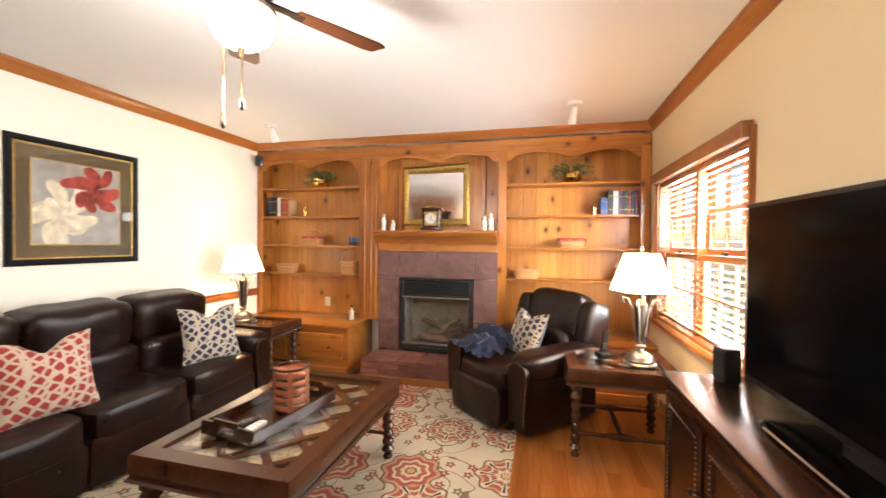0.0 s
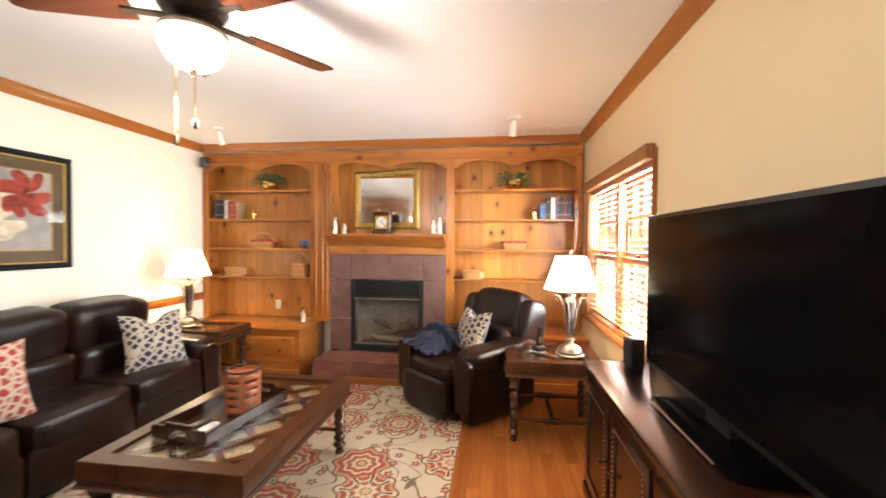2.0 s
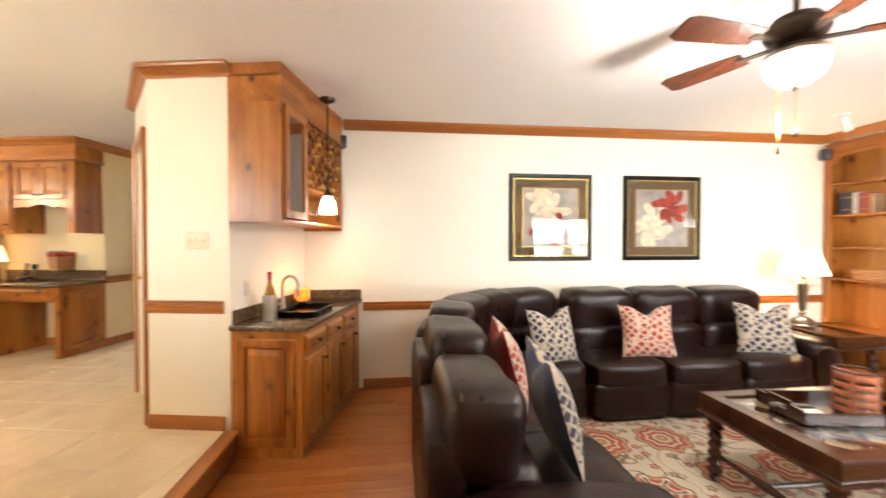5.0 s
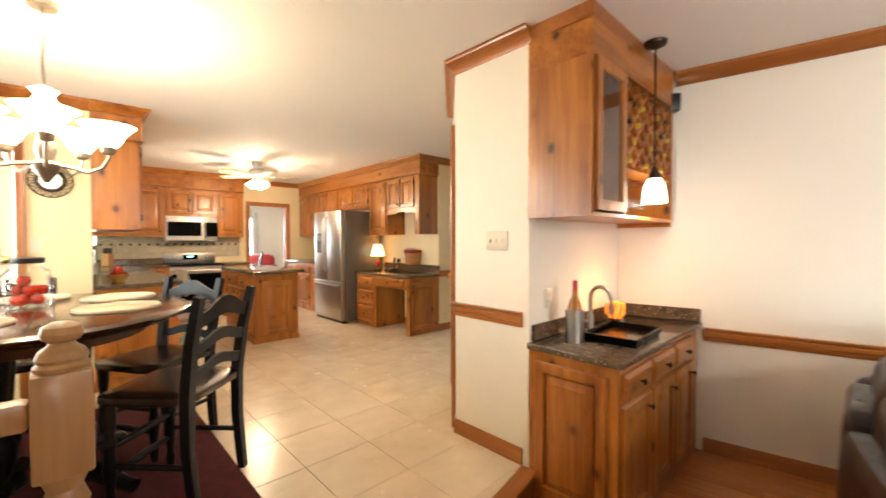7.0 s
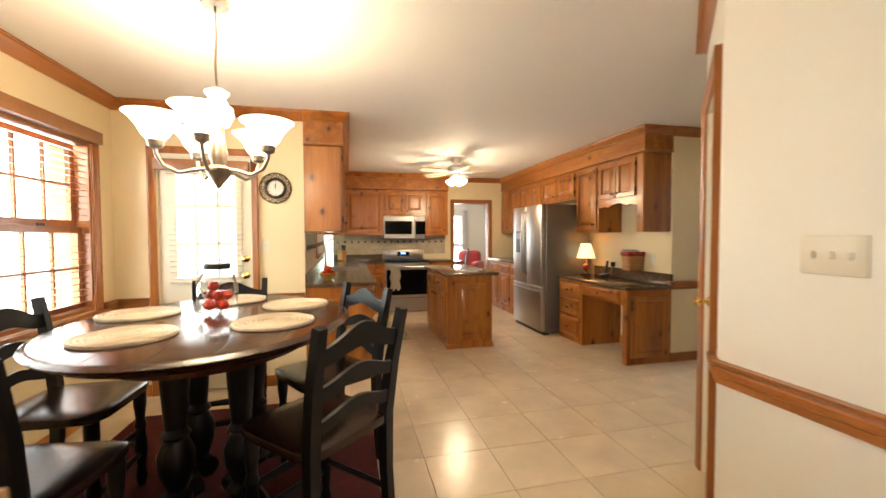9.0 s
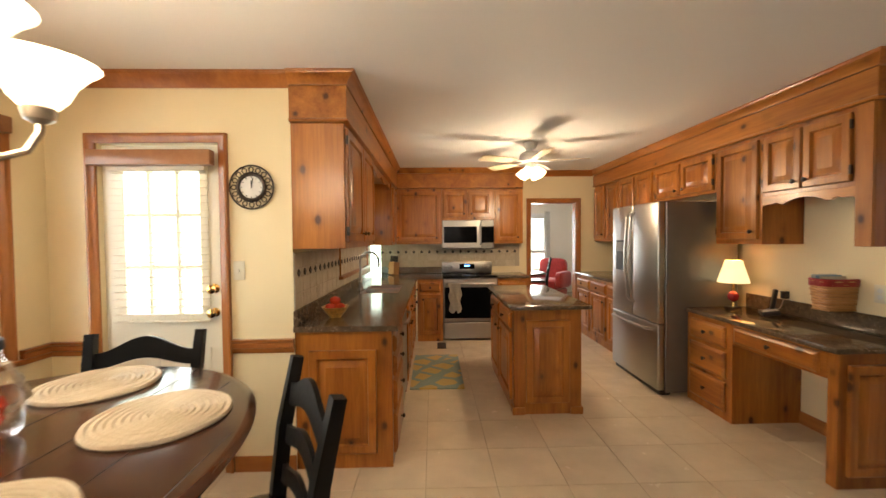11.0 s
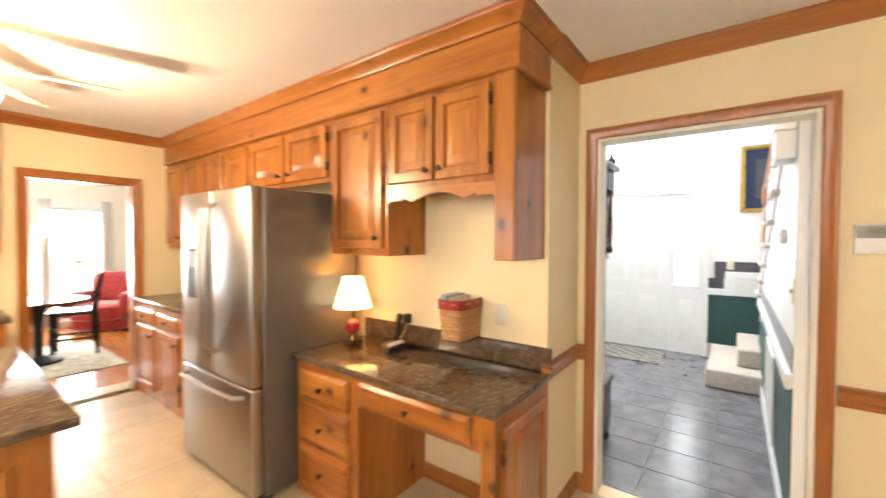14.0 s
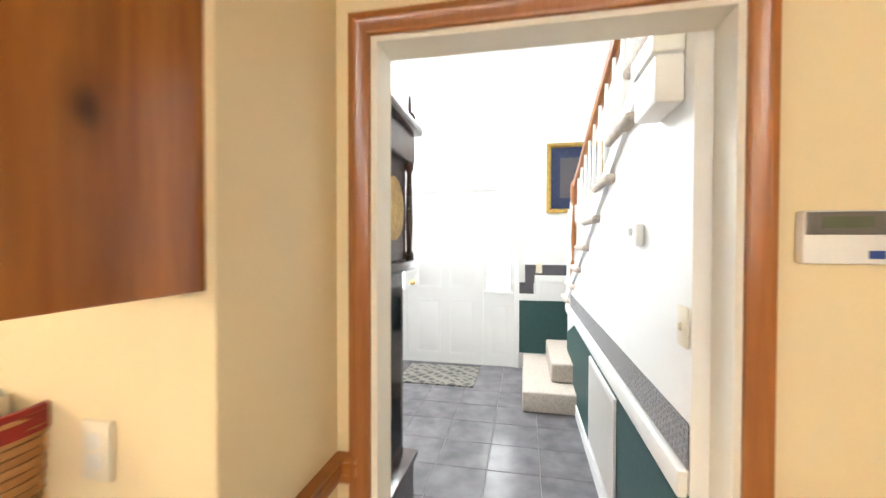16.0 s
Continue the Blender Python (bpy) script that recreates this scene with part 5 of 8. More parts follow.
dw = thing("dishwasher", Matrix.Translation((2.53, -2.72, Z2)), "stainless dishwasher under the granite counter", "dishwasher")
part("tub", box((0.03, 0.004, 0.0), (0.58, 0.612, 0.875)), steel_side, dw)
part("door", box((-0.012, 0.004, 0.10), (0.029, 0.612, 0.865), 0.008, 2), steel, dw, "brushed stainless door")
part("handle", tube(nb(), [(-0.012, 0.05, 0.78), (-0.05, 0.07, 0.78), (-0.06, 0.308, 0.78), (-0.05, 0.55, 0.78), (-0.012, 0.57, 0.78)], 0.011, 10), steel, dw)
# the sink is cut through the counter
bm = nb()
for a, b in (((2.49, -2.95), (3.138, -1.475)), ((2.49, -3.62), (2.62, -2.95)), ((3.0, -3.62), (3.138, -2.95)), ((2.49, -5.098), (3.138, -3.62)), ((2.13, -5.098), (2.49, -4.53))):
    hexa(bm, (a[0], a[1], CT + 0.001), (b[0], b[1], CT + 0.036), 0.0)
bmesh.ops.remove_doubles(bm, verts=bm.verts[:], dist=0.0005)
ctop("countertop", bm, "polished brown granite counter round the sink")
single("backsplash_strip", box((3.112, -5.096, CT + 0.037), (3.136, -1.475, CT + 0.135), 0.004), granite, None, "brown granite upstand along the window wall", "backsplash")
single("backsplash_strip", box((2.13, -5.096, CT + 0.037), (3.11, -5.075, CT + 0.135), 0.004), granite, None, "brown granite upstand beside the range", "backsplash")
sk = thing("kitchen_sink", Matrix.Translation((2.62, -3.62, CT - 0.15)), "double-bowl stainless sink set in granite", "sink")
for y0, y1 in ((0.0, 0.33), (0.345, 0.67)):
    bm = nb()
    for a, b in (((0, y0, 0), (0.38, y1, 0.008)), ((0, y0, 0.008), (0.008, y1, 0.184)), ((0.372, y0, 0.008), (0.38, y1, 0.184)), ((0.008, y0, 0.008), (0.372, y0 + 0.008, 0.184)), ((0.008, y1 - 0.008, 0.008), (0.372, y1, 0.184))):
        hexa(bm, a, b)
    part("bowl", bm, steel, sk)


def gooseneck(name, m, h, reach, label, metal):
    f = thing(name, m, label, "faucet")
    part("base", lathe(nb(), [(0.03, 0), (0.03, 0.01), (0.02, 0.02), (0.018, 0.12), (0.012, 0.14)], 16), metal, f)
    r = reach / 2
    pts = [(0, 0, 0.12), (0, 0, h - r)] + [(-r + r * math.cos(a), 0, h - r + r * math.sin(a)) for a in [math.pi * k / 8 for k in range(1, 9)]] + [(-reach, 0, h - r - 0.07)]
    part("spout", tube(nb(), pts, 0.012, 10), metal, f)
    part("lever", tube(nb(), [(0, 0.015, 0.08), (0, 0.06, 0.09), (0, 0.11, 0.10)], [0.009, 0.008, 0.006], 8), metal, f)
    return f


gooseneck("kitchen_faucet", pose(3.05, -3.28, CT + 0.036), 0.40, 0.2, "brushed steel gooseneck faucet at the sink", steel)
# wall cabinets on the window side
c = unit("wall_cabinet", (2.81, -2.63, 1.58), (3.138, -1.495, 2.36), "knotty pine wall cabinet beside the sink window")
for s in range(2):
    cab_door(c, wallm(-0.001, 1.115 - s * 0.555, 0.04, -90), 0.53, 0.71, None, (0.48 if s == 0 else 0.05, 0.06), hinge=0.0 if s == 0 else 0.53)
c = unit("wall_cabinet", (2.81, -5.098, 1.55), (3.138, -4.30, 2.36), "knotty pine corner wall cabinet")
cab_door(c, wallm(-0.001, 0.76, 0.04, -90), 0.50, 0.73, None, (0.45, 0.06))
tagged(part("soffit_wall", box((2.81, -5.1, 2.362), (3.138, -1.495, CEIL - 0.002)), pine_y), kind="structure")
single("window_valance", prism(nb(), [(0, 0)] + [(1.66 * k / 40, -0.03 - 0.05 * abs(math.cos(math.pi * 3 * k / 40))) for k in range(41)] + [(1.66, 0)], 0, 0.02, wallm(2.83, -2.632, 2.361, -90) @ pose(0, 0.02, 0, 90)), pine_y, None, "scalloped knotty pine valance over the sink window", "valance")
frieze("cabinet_frieze", [(0.93, -4.84), (2.81, -4.84), (2.81, -1.495), (3.138, -1.495)], 2.362, pine_y)
tagged(part("soffit_wall", box((0.93, -5.1, 2.362), (2.809, -4.842, CEIL - 0.002)), pine_x), kind="structure")
# south wall
SY = -4.842
for x0, x1, z0, n, mat in ((2.13, 2.808, 1.55, 1, None), (1.36, 2.128, 1.90, 2, None), (0.93, 1.358, 1.55, 1, None)):
    c = unit("wall_cabinet", (x0, -5.098, z0), (x1, SY, 2.36), WLAB)
    w = (x1 - x0 - 0.04) / n
    for s in range(n):
        cab_door(c, wallm(x1 - x0 - 0.02 - s * w, 0.257, 0.04, 180), w - 0.01, 2.36 - z0 - 0.08, None, (0.05 if s else w - 0.06, 0.05))
for x0, x1 in ((0.93, 1.352), (2.13, 2.49)):
    c = unit("base_cabinet", (x0, -5.098, Z2), (x1, -4.56, CT), BLAB)
    drawer(c, wallm(x1 - x0 - 0.03, 0.539, 0.70, 180), x1 - x0 - 0.06, 0.13, mat=pine_x)
    cab_door(c, wallm(x1 - x0 - 0.03, 0.539, 0.10, 180), x1 - x0 - 0.06, 0.57, None, (0.05, 0.5))
ctop("countertop", box((0.90, -5.098, CT + 0.001), (1.352, -4.53, CT + 0.036), 0.008, 2), "polished brown granite counter beside the range")
mw = thing("microwave", Matrix.Translation((1.362, -5.098, 1.475)), "stainless microwave mounted over the range", "microwave")
part("case", box((0, 0, 0), (0.764, 0.24, 0.42), 0.003), steel_side, mw)
part("door", box((0.19, 0.241, 0.012), (0.764, 0.268, 0.42), 0.006), steel, mw)
part("window", box((0.25, 0.2685, 0.09), (0.74, 0.2705, 0.33), 0.0), gloss_black, mw)
part("control_panel", box((0.0, 0.241, 0.09), (0.185, 0.268, 0.33), 0.003), gloss_black, mw)
part("handle", tube(nb(), [(0.20, 0.268, 0.06), (0.20, 0.30, 0.08), (0.20, 0.30, 0.36), (0.20, 0.268, 0.38)], 0.011, 8), steel, mw)
rg = thing("kitchen_range", Matrix.Translation((1.362, -5.096, Z2)), "stainless electric range with black glass top", "range")
part("body", box((0, 0, 0.02), (0.762, 0.51, 0.895), 0.003), steel_side, rg)
part("cooktop", box((-0.003, 0.03, 0.896), (0.765, 0.545, 0.918), 0.005, 2), gloss_black, rg)
for x, y, r in ((0.2, 0.18, 0.08), (0.56, 0.18, 0.10), (0.2, 0.40, 0.10), (0.56, 0.40, 0.08)):
    part("burner_ring", lathe(nb(), [(r, 0.9183), (r, 0.9188), (r - 0.006, 0.9188), (r - 0.006, 0.9183)], 28, Matrix.Translation((x, y, 0))), steel_side, rg)
part("back_panel", box((0, 0, 0.919), (0.762, 0.06, 1.09), 0.008, 2), steel, rg)
part("display", box((0.27, 0.0605, 0.98), (0.50, 0.063, 1.06)), gloss_black, rg)
for w, z in (((0.345, 0.425), 1.02),):
    part("clock_digits", box((w[0], 0.0632, z), (w[1], 0.064, z + 0.022)), glowing("blue_digits", (0.15, 0.45, 1.0), 6), rg)
for x in (0.06, 0.14, 0.62, 0.70):
    part("dial", lathe(nb(), [(0.024, 0), (0.024, 0.012), (0.018, 0.03), (0.0, 0.031)], 16, pose(x, 0.06, 1.01, -90)), steel, rg)
d = part("oven_door", box((0, 0.511, 0.27), (0.762, 0.535, 0.88), 0.006), steel, rg)
part("oven_window", box((0.02, 0.5355, 0.32), (0.742, 0.5385, 0.76)), gloss_black, d)
part("handle", tube(nb(), [(0.05, 0.535, 0.81), (0.06, 0.585, 0.815), (0.70, 0.585, 0.815), (0.71, 0.535, 0.81)], 0.013, 10), steel, d)
d = part("storage_drawer", box((0, 0.511, 0.03), (0.762, 0.535, 0.255), 0.006), steel, rg)
bm = nb()
n, hw = 14, 0.09
g = [[bm.verts.new((0.60 + (i / 8 - 0.5) * 2 * hw * (1 - 0.12 * j / n) + 0.012 * math.sin(j * 0.9 + i), 0.606 + 0.006 * math.sin(i * 1.7 + j * 0.4), 0.825 - 0.40 * j / n * (1 + 0.06 * math.sin(i * 1.3)))) for j in range(n + 1)] for i in range(9)]
for i in range(8):
    for j in range(n):
        bm.faces.new((g[i][j], g[i + 1][j], g[i + 1][j + 1], g[i][j + 1]))
bmesh.ops.solidify(bm, geom=bm.faces[:], thickness=0.006)
single("dish_towel", bm, linen, Matrix.Translation((1.362, -5.096, Z2)), "cream dish towel hanging from the oven handle", "towel")
# tiled splashback: three rows of stone with a row of small bronze diamonds
for nm, m, L in (("tiled_splashback", wallm(3.137, -1.50, CT + 0.136, -90), 3.57), ("tiled_splashback", wallm(3.10, -5.097, CT + 0.136, 180), 2.17)):
    sp = thing(nm, m, "tumbled stone wall tiles with bronze diamond accents", "wall tiles")
    part("grout", box((0, -0.004, 0), (L, 0.0, 0.36)), plain("tile_grout", (0.45, 0.38, 0.28), 0.9), sp)
    big = mesh_of(box((0.002, -0.010, 0.002), (0.148, -0.0041, 0.098), 0.003), "tile", stone_tile, False)
    dia = mesh_of(hexa(nb(), (-0.018, -0.013, -0.018), (0.018, -0.0041, 0.018), 0.002, m=pose(0, 0, 0, 0, 45)), "accent_tile", accent_m, False)
    for j in range(4):
        if j == 2:
            continue
        z = (0.0, 0.10, 0.2, 0.262)[j]
        for i in range(int(L / 0.15)):
            o = new("tile", big)
            o.parent = sp
            o.matrix_basis = Matrix.Translation((i * 0.15, 0, z))
    row = mesh_of(box((0.002, -0.009, 0.002), (0.118, -0.0041, 0.058), 0.003), "tile", stone_tile, False)
    for i in range(int(L / 0.12)):
        o = new("tile", row)
        o.parent = sp
        o.matrix_basis = Matrix.Translation((i * 0.12, 0, 0.201))
        if i % 1 == 0 and i < 30:
            o = new("accent_tile", dia)
            o.parent = sp
            o.matrix_basis = Matrix.Translation((i * 0.12 + 0.06, -0.004, 0.23))

# ---- dining area ----
table_wood = wood("dark_cherry_table", (0.026, 0.008, 0.004), (0.062, 0.021, 0.010), "y", 0.16)
chair_black = plain("black_painted_wood", (0.003, 0.003, 0.0035), 0.38, vary=0.3, scale=20)
chair_black.node_tree.nodes["Principled BSDF"].inputs["Specular IOR Level"].default_value = 0.25
seat_wood = wood("dark_seat_wood", (0.012, 0.004, 0.003), (0.030, 0.011, 0.006), "y", 0.25)
jute = wood("braided_jute", (0.36, 0.29, 0.20), (0.66, 0.57, 0.44), "x", 0.9, grain=3.0)
frost = glowing("lit_alabaster_shade", (1.0, 0.80, 0.50), 7.0)

single("dining_rug", box((2.60, -1.05, Z2), (4.30, 1.10, Z2 + 0.01), 0.003), plain("deep_red_wool", (0.075, 0.005, 0.006), 0.95, vary=0.3, scale=20, bumpy=0.4, bscale=400), None, "deep red rug under the dining table", "rug")
dt = thing("dining_table", Matrix.Translation((3.41, 0.10, Z2 + 0.01)), "oval dark cherry dining table with turned pedestal", "table")
TT = 0.935
oval = Matrix.Diagonal((0.87, 1.04, 1, 1))
part("tabletop", lathe(nb(), [(0.66, TT - 0.06), (0.70, TT - 0.055), (0.715, TT - 0.04), (0.705, TT - 0.034), (0.745, TT - 0.026), (0.755, TT - 0.014), (0.735, TT - 0.004), (0.72, TT), (0.0, TT)], 72, oval), table_wood, dt)
for k in range(-3, 4):
    L = 1.04 * math.sqrt(0.71 ** 2 - (k * 0.2 / 0.87) ** 2)
    part("plank_seam", box((k * 0.2 - 0.0015, -L, TT), (k * 0.2 + 0.0015, L, TT + 0.0006)), chair_black, dt, smooth=False)
part("apron", lathe(nb(), [(0.50, TT - 0.13), (0.52, TT - 0.13), (0.52, TT - 0.06), (0.50, TT - 0.06)], 48, oval), table_wood, dt)
for k in range(4):
    a = radians(45 + 90 * k)
    part("column", lathe(nb(), [(0.062, 0.10), (0.07, 0.13), (0.045, 0.16), (0.075, 0.25), (0.08, 0.33), (0.05, 0.40), (0.064, 0.42), (0.046, 0.45), (0.058, 0.62), (0.07, TT - 0.13)], 16, Matrix.Translation((0.2 * math.cos(a), 0.2 * math.sin(a), 0))), chair_black, dt)
    part("foot", tube(nb(), [(0.1 * math.cos(a), 0.1 * math.sin(a), 0.13), (0.3 * math.cos(a), 0.3 * math.sin(a), 0.11), (0.45 * math.cos(a), 0.45 * math.sin(a), 0.05), (0.5 * math.cos(a), 0.5 * math.sin(a), 0.035)], [0.05, 0.045, 0.035, 0.035], 10), chair_black, dt)


def dining_chair(m, label):
    c = thing("dining_chair", m, label, "chair", "chairs round the dining table")
    part("seat", pillow(nb(), (0, -0.22, 0.542), (0.24, 0.235, 0.027), 0.26, 8), seat_wood, c)
    for s in (-1, 1):
        part("back_post", tube(nb(), [(s * 0.20, 0.02, 0), (s * 0.205, -0.01, 0.30), (s * 0.205, -0.01, 0.56), (s * 0.215, 0.02, 0.80), (s * 0.225, 0.07, 1.03)], [0.027, 0.031, 0.034, 0.032, 0.027], 4), chair_black, c)
        prof = [(0.019, 0), (0.026, 0.05), (0.018, 0.09), (0.031, 0.2), (0.023, 0.3), (0.031, 0.32), (0.021, 0.36), (0.030, 0.44), (0.030, 0.52)]
        part("front_leg", lathe(nb(), prof, 12, Matrix.Translation((s * 0.195, -0.40, 0))), chair_black, c)
        part("side_stretcher", tube(nb(), [(s * 0.2, 0.0, 0.22), (s * 0.197, -0.4, 0.22)], 0.014, 8), chair_black, c)
    for z in (0.17, 0.30):
        part("front_stretcher", tube(nb(), [(-0.195, -0.40, z), (0, -0.40, z), (0.195, -0.40, z)], [0.013, 0.020, 0.013], 8), chair_black, c)
    for z, h in ((0.645, 0.058), (0.775, 0.065), (0.905, 0.098)):
        pts_t = [(-0.2 + 0.4 * k / 16, h * (0.75 + 0.35 * math.cos(2 * math.pi * (k / 16 - 0.5)))) for k in range(17)]
        pts_b = [(-0.2 + 0.4 * k / 16, 0.02 * math.cos(2 * math.pi * (k / 16 - 0.5)) - 0.01) for k in range(17)]
        y = -0.005 + (z - 0.56) * 0.13
        part("slat", prism(nb(), pts_b + pts_t[::-1], 0, 0.016, pose(0, y + 0.012, z, 82)), chair_black, c)
    return c


CZ = Z2 + 0.01
ch = dining_chair(pose(2.74, 0.70, CZ, 0, 0, 44), "black ladder-back dining chair with dark wooden seat")
for x, y, a in ((2.70, -0.22, 122), (3.58, -0.80, 190), (4.27, 0.05, -92), (3.86, 0.98, -8)):
    copy_thing(ch, pose(x, y, CZ, 0, 0, a))
pm = thing("placemat", pose(3.10, 0.32, CZ + TT + 0.001), "round braided jute placemat on the dining table", "placemat", "placemats on the dining table")
bm = nb()
for k in range(9):
    r = 0.018 + k * 0.0195
    tube(bm, [(r * math.cos(a), r * math.sin(a), 0.006 + 0.0012 * math.sin(a * (6 + k * 5))) for a in [2 * math.pi * j / 40 for j in range(40)]], 0.0105, 6, True)
part("coil", bm, jute, pm)
for x, y, a in ((3.64, 0.46, 40), (3.06, -0.17, 80), (3.82, -0.06, 10), (3.46, -0.44, 60)):
    copy_thing(pm, pose(x, y, CZ + TT + 0.001, 0, 0, a))
jar = thing("glass_jar", pose(3.44, -0.03, CZ + TT + 0.001), "ribbed glass jar of red fruit with rope handle", "jar")
prof = [(0.075, 0.0), (0.095, 0.02), (0.10, 0.10), (0.098, 0.15), (0.07, 0.20), (0.06, 0.215), (0.06, 0.235)]
j = part("glass", lathe(nb(), prof + [(r - 0.004, z) for r, z in prof[::-1][:-1]] + [(0.07, 0.006)], 24), pane_m, jar, "clear ribbed glass")
part("lid", lathe(nb(), [(0.062, 0.236), (0.064, 0.24), (0.064, 0.262), (0.058, 0.266)], 24), black, jar, "dark metal lid")
for k in range(9):
    a, r = k * 2.4, 0.045 if k < 6 else 0.02
    part("fruit", lathe(nb(), [(0.004, -0.028), (0.022, -0.02), (0.03, 0), (0.022, 0.022), (0.004, 0.026)], 10, Matrix.Translation((r * math.cos(a), r * math.sin(a), 0.045 + 0.05 * (k // 4)))), tomato, jar)
part("rope_handle", tube(nb(), [(0.07, 0.0, 0.21), (0.11, -0.03, 0.16), (0.09, -0.07, 0.08), (0.0, -0.105, 0.05), (-0.07, -0.08, 0.10), (-0.075, -0.02, 0.205)], 0.008, 8), jute, jar)

cl = thing("chandelier", Matrix.Translation((3.36, 0.19, 0)), "pewter five-arm chandelier with lit alabaster shades", "chandelier")
part("canopy", lathe(nb(), [(0.06, CEIL - 0.03), (0.065, CEIL - 0.012), (0.065, CEIL - 0.001)], 20), pewter, cl)
part("chain", tube(nb(), [(0, 0, 2.26), (0.004, 0, 2.36), (-0.003, 0.003, 2.48), (0, 0, CEIL - 0.03)], 0.006, 6), pewter, cl)
part("top_shade", lathe(nb(), [(0.03, 2.24), (0.055, 2.225), (0.035, 2.20), (0.05, 2.17), (0.075, 2.12), (0.05, 2.07)], 20), frost, cl, "lit glass crown")
part("hub", lathe(nb(), [(0.008, 1.77), (0.02, 1.79), (0.05, 1.83), (0.06, 1.86), (0.03, 1.88), (0.045, 1.93), (0.03, 2.0), (0.025, 2.08)], 20), pewter, cl)
for k in range(5):
    a = radians(20 + 72 * k)
    f = lambda r, z: (r * math.cos(a), r * math.sin(a), z)
    part("arm", tube(nb(), [f(0.04, 1.86), f(0.10, 1.85), f(0.16, 1.83), f(0.22, 1.86), f(0.245, 1.91), f(0.245, 1.94)], 0.009, 8), pewter, cl)
    part("cup", lathe(nb(), [(0.012, 1.93), (0.03, 1.94), (0.035, 1.965), (0.028, 1.975)], 14, Matrix.Translation(f(0.245, 0))), pewter, cl)
    pr = [(0.035, 1.97), (0.056, 1.995), (0.072, 2.03), (0.102, 2.066), (0.122, 2.082)]
    part("shade", lathe(nb(), pr + [(r - 0.004, z) for r, z in pr[::-1]], 24, Matrix.Translation(f(0.245, 0))), frost, cl, "lit alabaster glass shade")

# exterior door with its own window and blinds
xd = wallm(4.32, -1.5, Z2, 180)
casing(xd, 0, 0.74, 0, 2.06)
d = thing("exterior_door", xd @ pose(0.008, 0.03, 0.006), "cream exterior door with a nine-lite window and brass knobs", "door")
bm = nb()
for a, b in (((0, 0, 0), (0.724, 0.04, 0.96)), ((0, 0, 1.94), (0.724, 0.04, 2.045)), ((0, 0, 0.96), (0.10, 0.04, 1.94)), ((0.624, 0, 0.96), (0.724, 0.04, 1.94))):
    hexa(bm, a, b)
part("slab", bm, door_cream, d, smooth=False)
part("light_frame", sweep(nb(), [(0.10, 0.96), (0.624, 0.96), (0.624, 1.94), (0.10, 1.94)], [(0.03, 0), (0.03, 0.008), (0, 0.014), (-0.02, 0.01), (-0.02, 0)], True, pose(0, 0, 0, 90)), door_cream, d)
for k in (1, 2):
    part("muntin", box((0.10 + 0.175 * k - 0.011, 0.004, 0.96), (0.10 + 0.175 * k + 0.011, 0.032, 1.94)), door_cream, d)
    part("muntin", box((0.10, 0.009, 0.96 + 0.327 * k - 0.011), (0.624, 0.031, 0.96 + 0.327 * k + 0.011)), door_cream, d)
p = part("pane", box((0.10, 0.018, 0.96), (0.624, 0.022, 1.94)), pane_m, d, smooth=False)
p.visible_shadow = False
for u in (0.09, 0.40):
    part("raised_panel", rings(nb(), 0.24, 0.62, [(0, 0), (0, 0.004), (0.014, 0.0015), (0.028, 0.0015), (0.05, 0.007)], pose(u, 0, 0.16)), door_cream, d)
for z in (1.0, 1.15):
    part("knob", lathe(nb(), [(0.028, 0), (0.03, 0.006), (0.012, 0.012), (0.012, 0.03), (0.026, 0.042), (0.028, 0.055), (0.004, 0.066)], 16, pose(0.675, 0, z, 90)), brass, d)
blinds(xd @ pose(0.09, -0.012, 0.93), 0.58, 0.985, 21, cream_slat, "cream blinds with a wooden valance on the exterior door", 4, board=slat_m)

wc = thing("wall_clock", wallm(3.38, -1.498, 1.965, 180) @ Matrix.Scale(0.9, 4), "round black scrollwork wall clock on the yellow wall", "clock")
part("face", lathe(nb(), [(0.085, 0), (0.085, 0.012), (0.0, 0.012)], 32, pose(0, 0, 0, 90)), ceramic, wc, "white dial")
part("rim", tube(nb(), [(0.09 * math.cos(a), -0.014, 0.09 * math.sin(a)) for a in [2 * math.pi * k / 32 for k in range(32)]], 0.014, 8, True), bronze, wc)
part("outer_ring", tube(nb(), [(0.148 * math.cos(a), -0.012, 0.148 * math.sin(a)) for a in [2 * math.pi * k / 40 for k in range(40)]], 0.006, 6, True), bronze, wc)
for k in range(16):
    a = 2 * math.pi * k / 16
    part("scroll", tube(nb(), [((0.12 + 0.018 * math.cos(t)) * math.cos(a + 0.13 * math.sin(t)), -0.012, (0.12 + 0.018 * math.cos(t)) * math.sin(a + 0.13 * math.sin(t))) for t in [2 * math.pi * q / 10 for q in range(10)]], 0.004, 5, True), bronze, wc)
part("hour_hand", box((-0.003, -0.016, -0.005), (0.003, -0.0135, 0.045)), black, wc)
part("minute_hand", hexa(nb(), (-0.002, -0.017, -0.005), (0.002, -0.0145, 0.065), m=pose(0, 0, 0, 0, 12)), black, wc)
for k in range(12):
    part("hour_mark", hexa(nb(), (-0.002, -0.0135, 0.062), (0.002, -0.0122, 0.074), m=pose(0, 0, 0, 0, 30 * k)), black, wc)


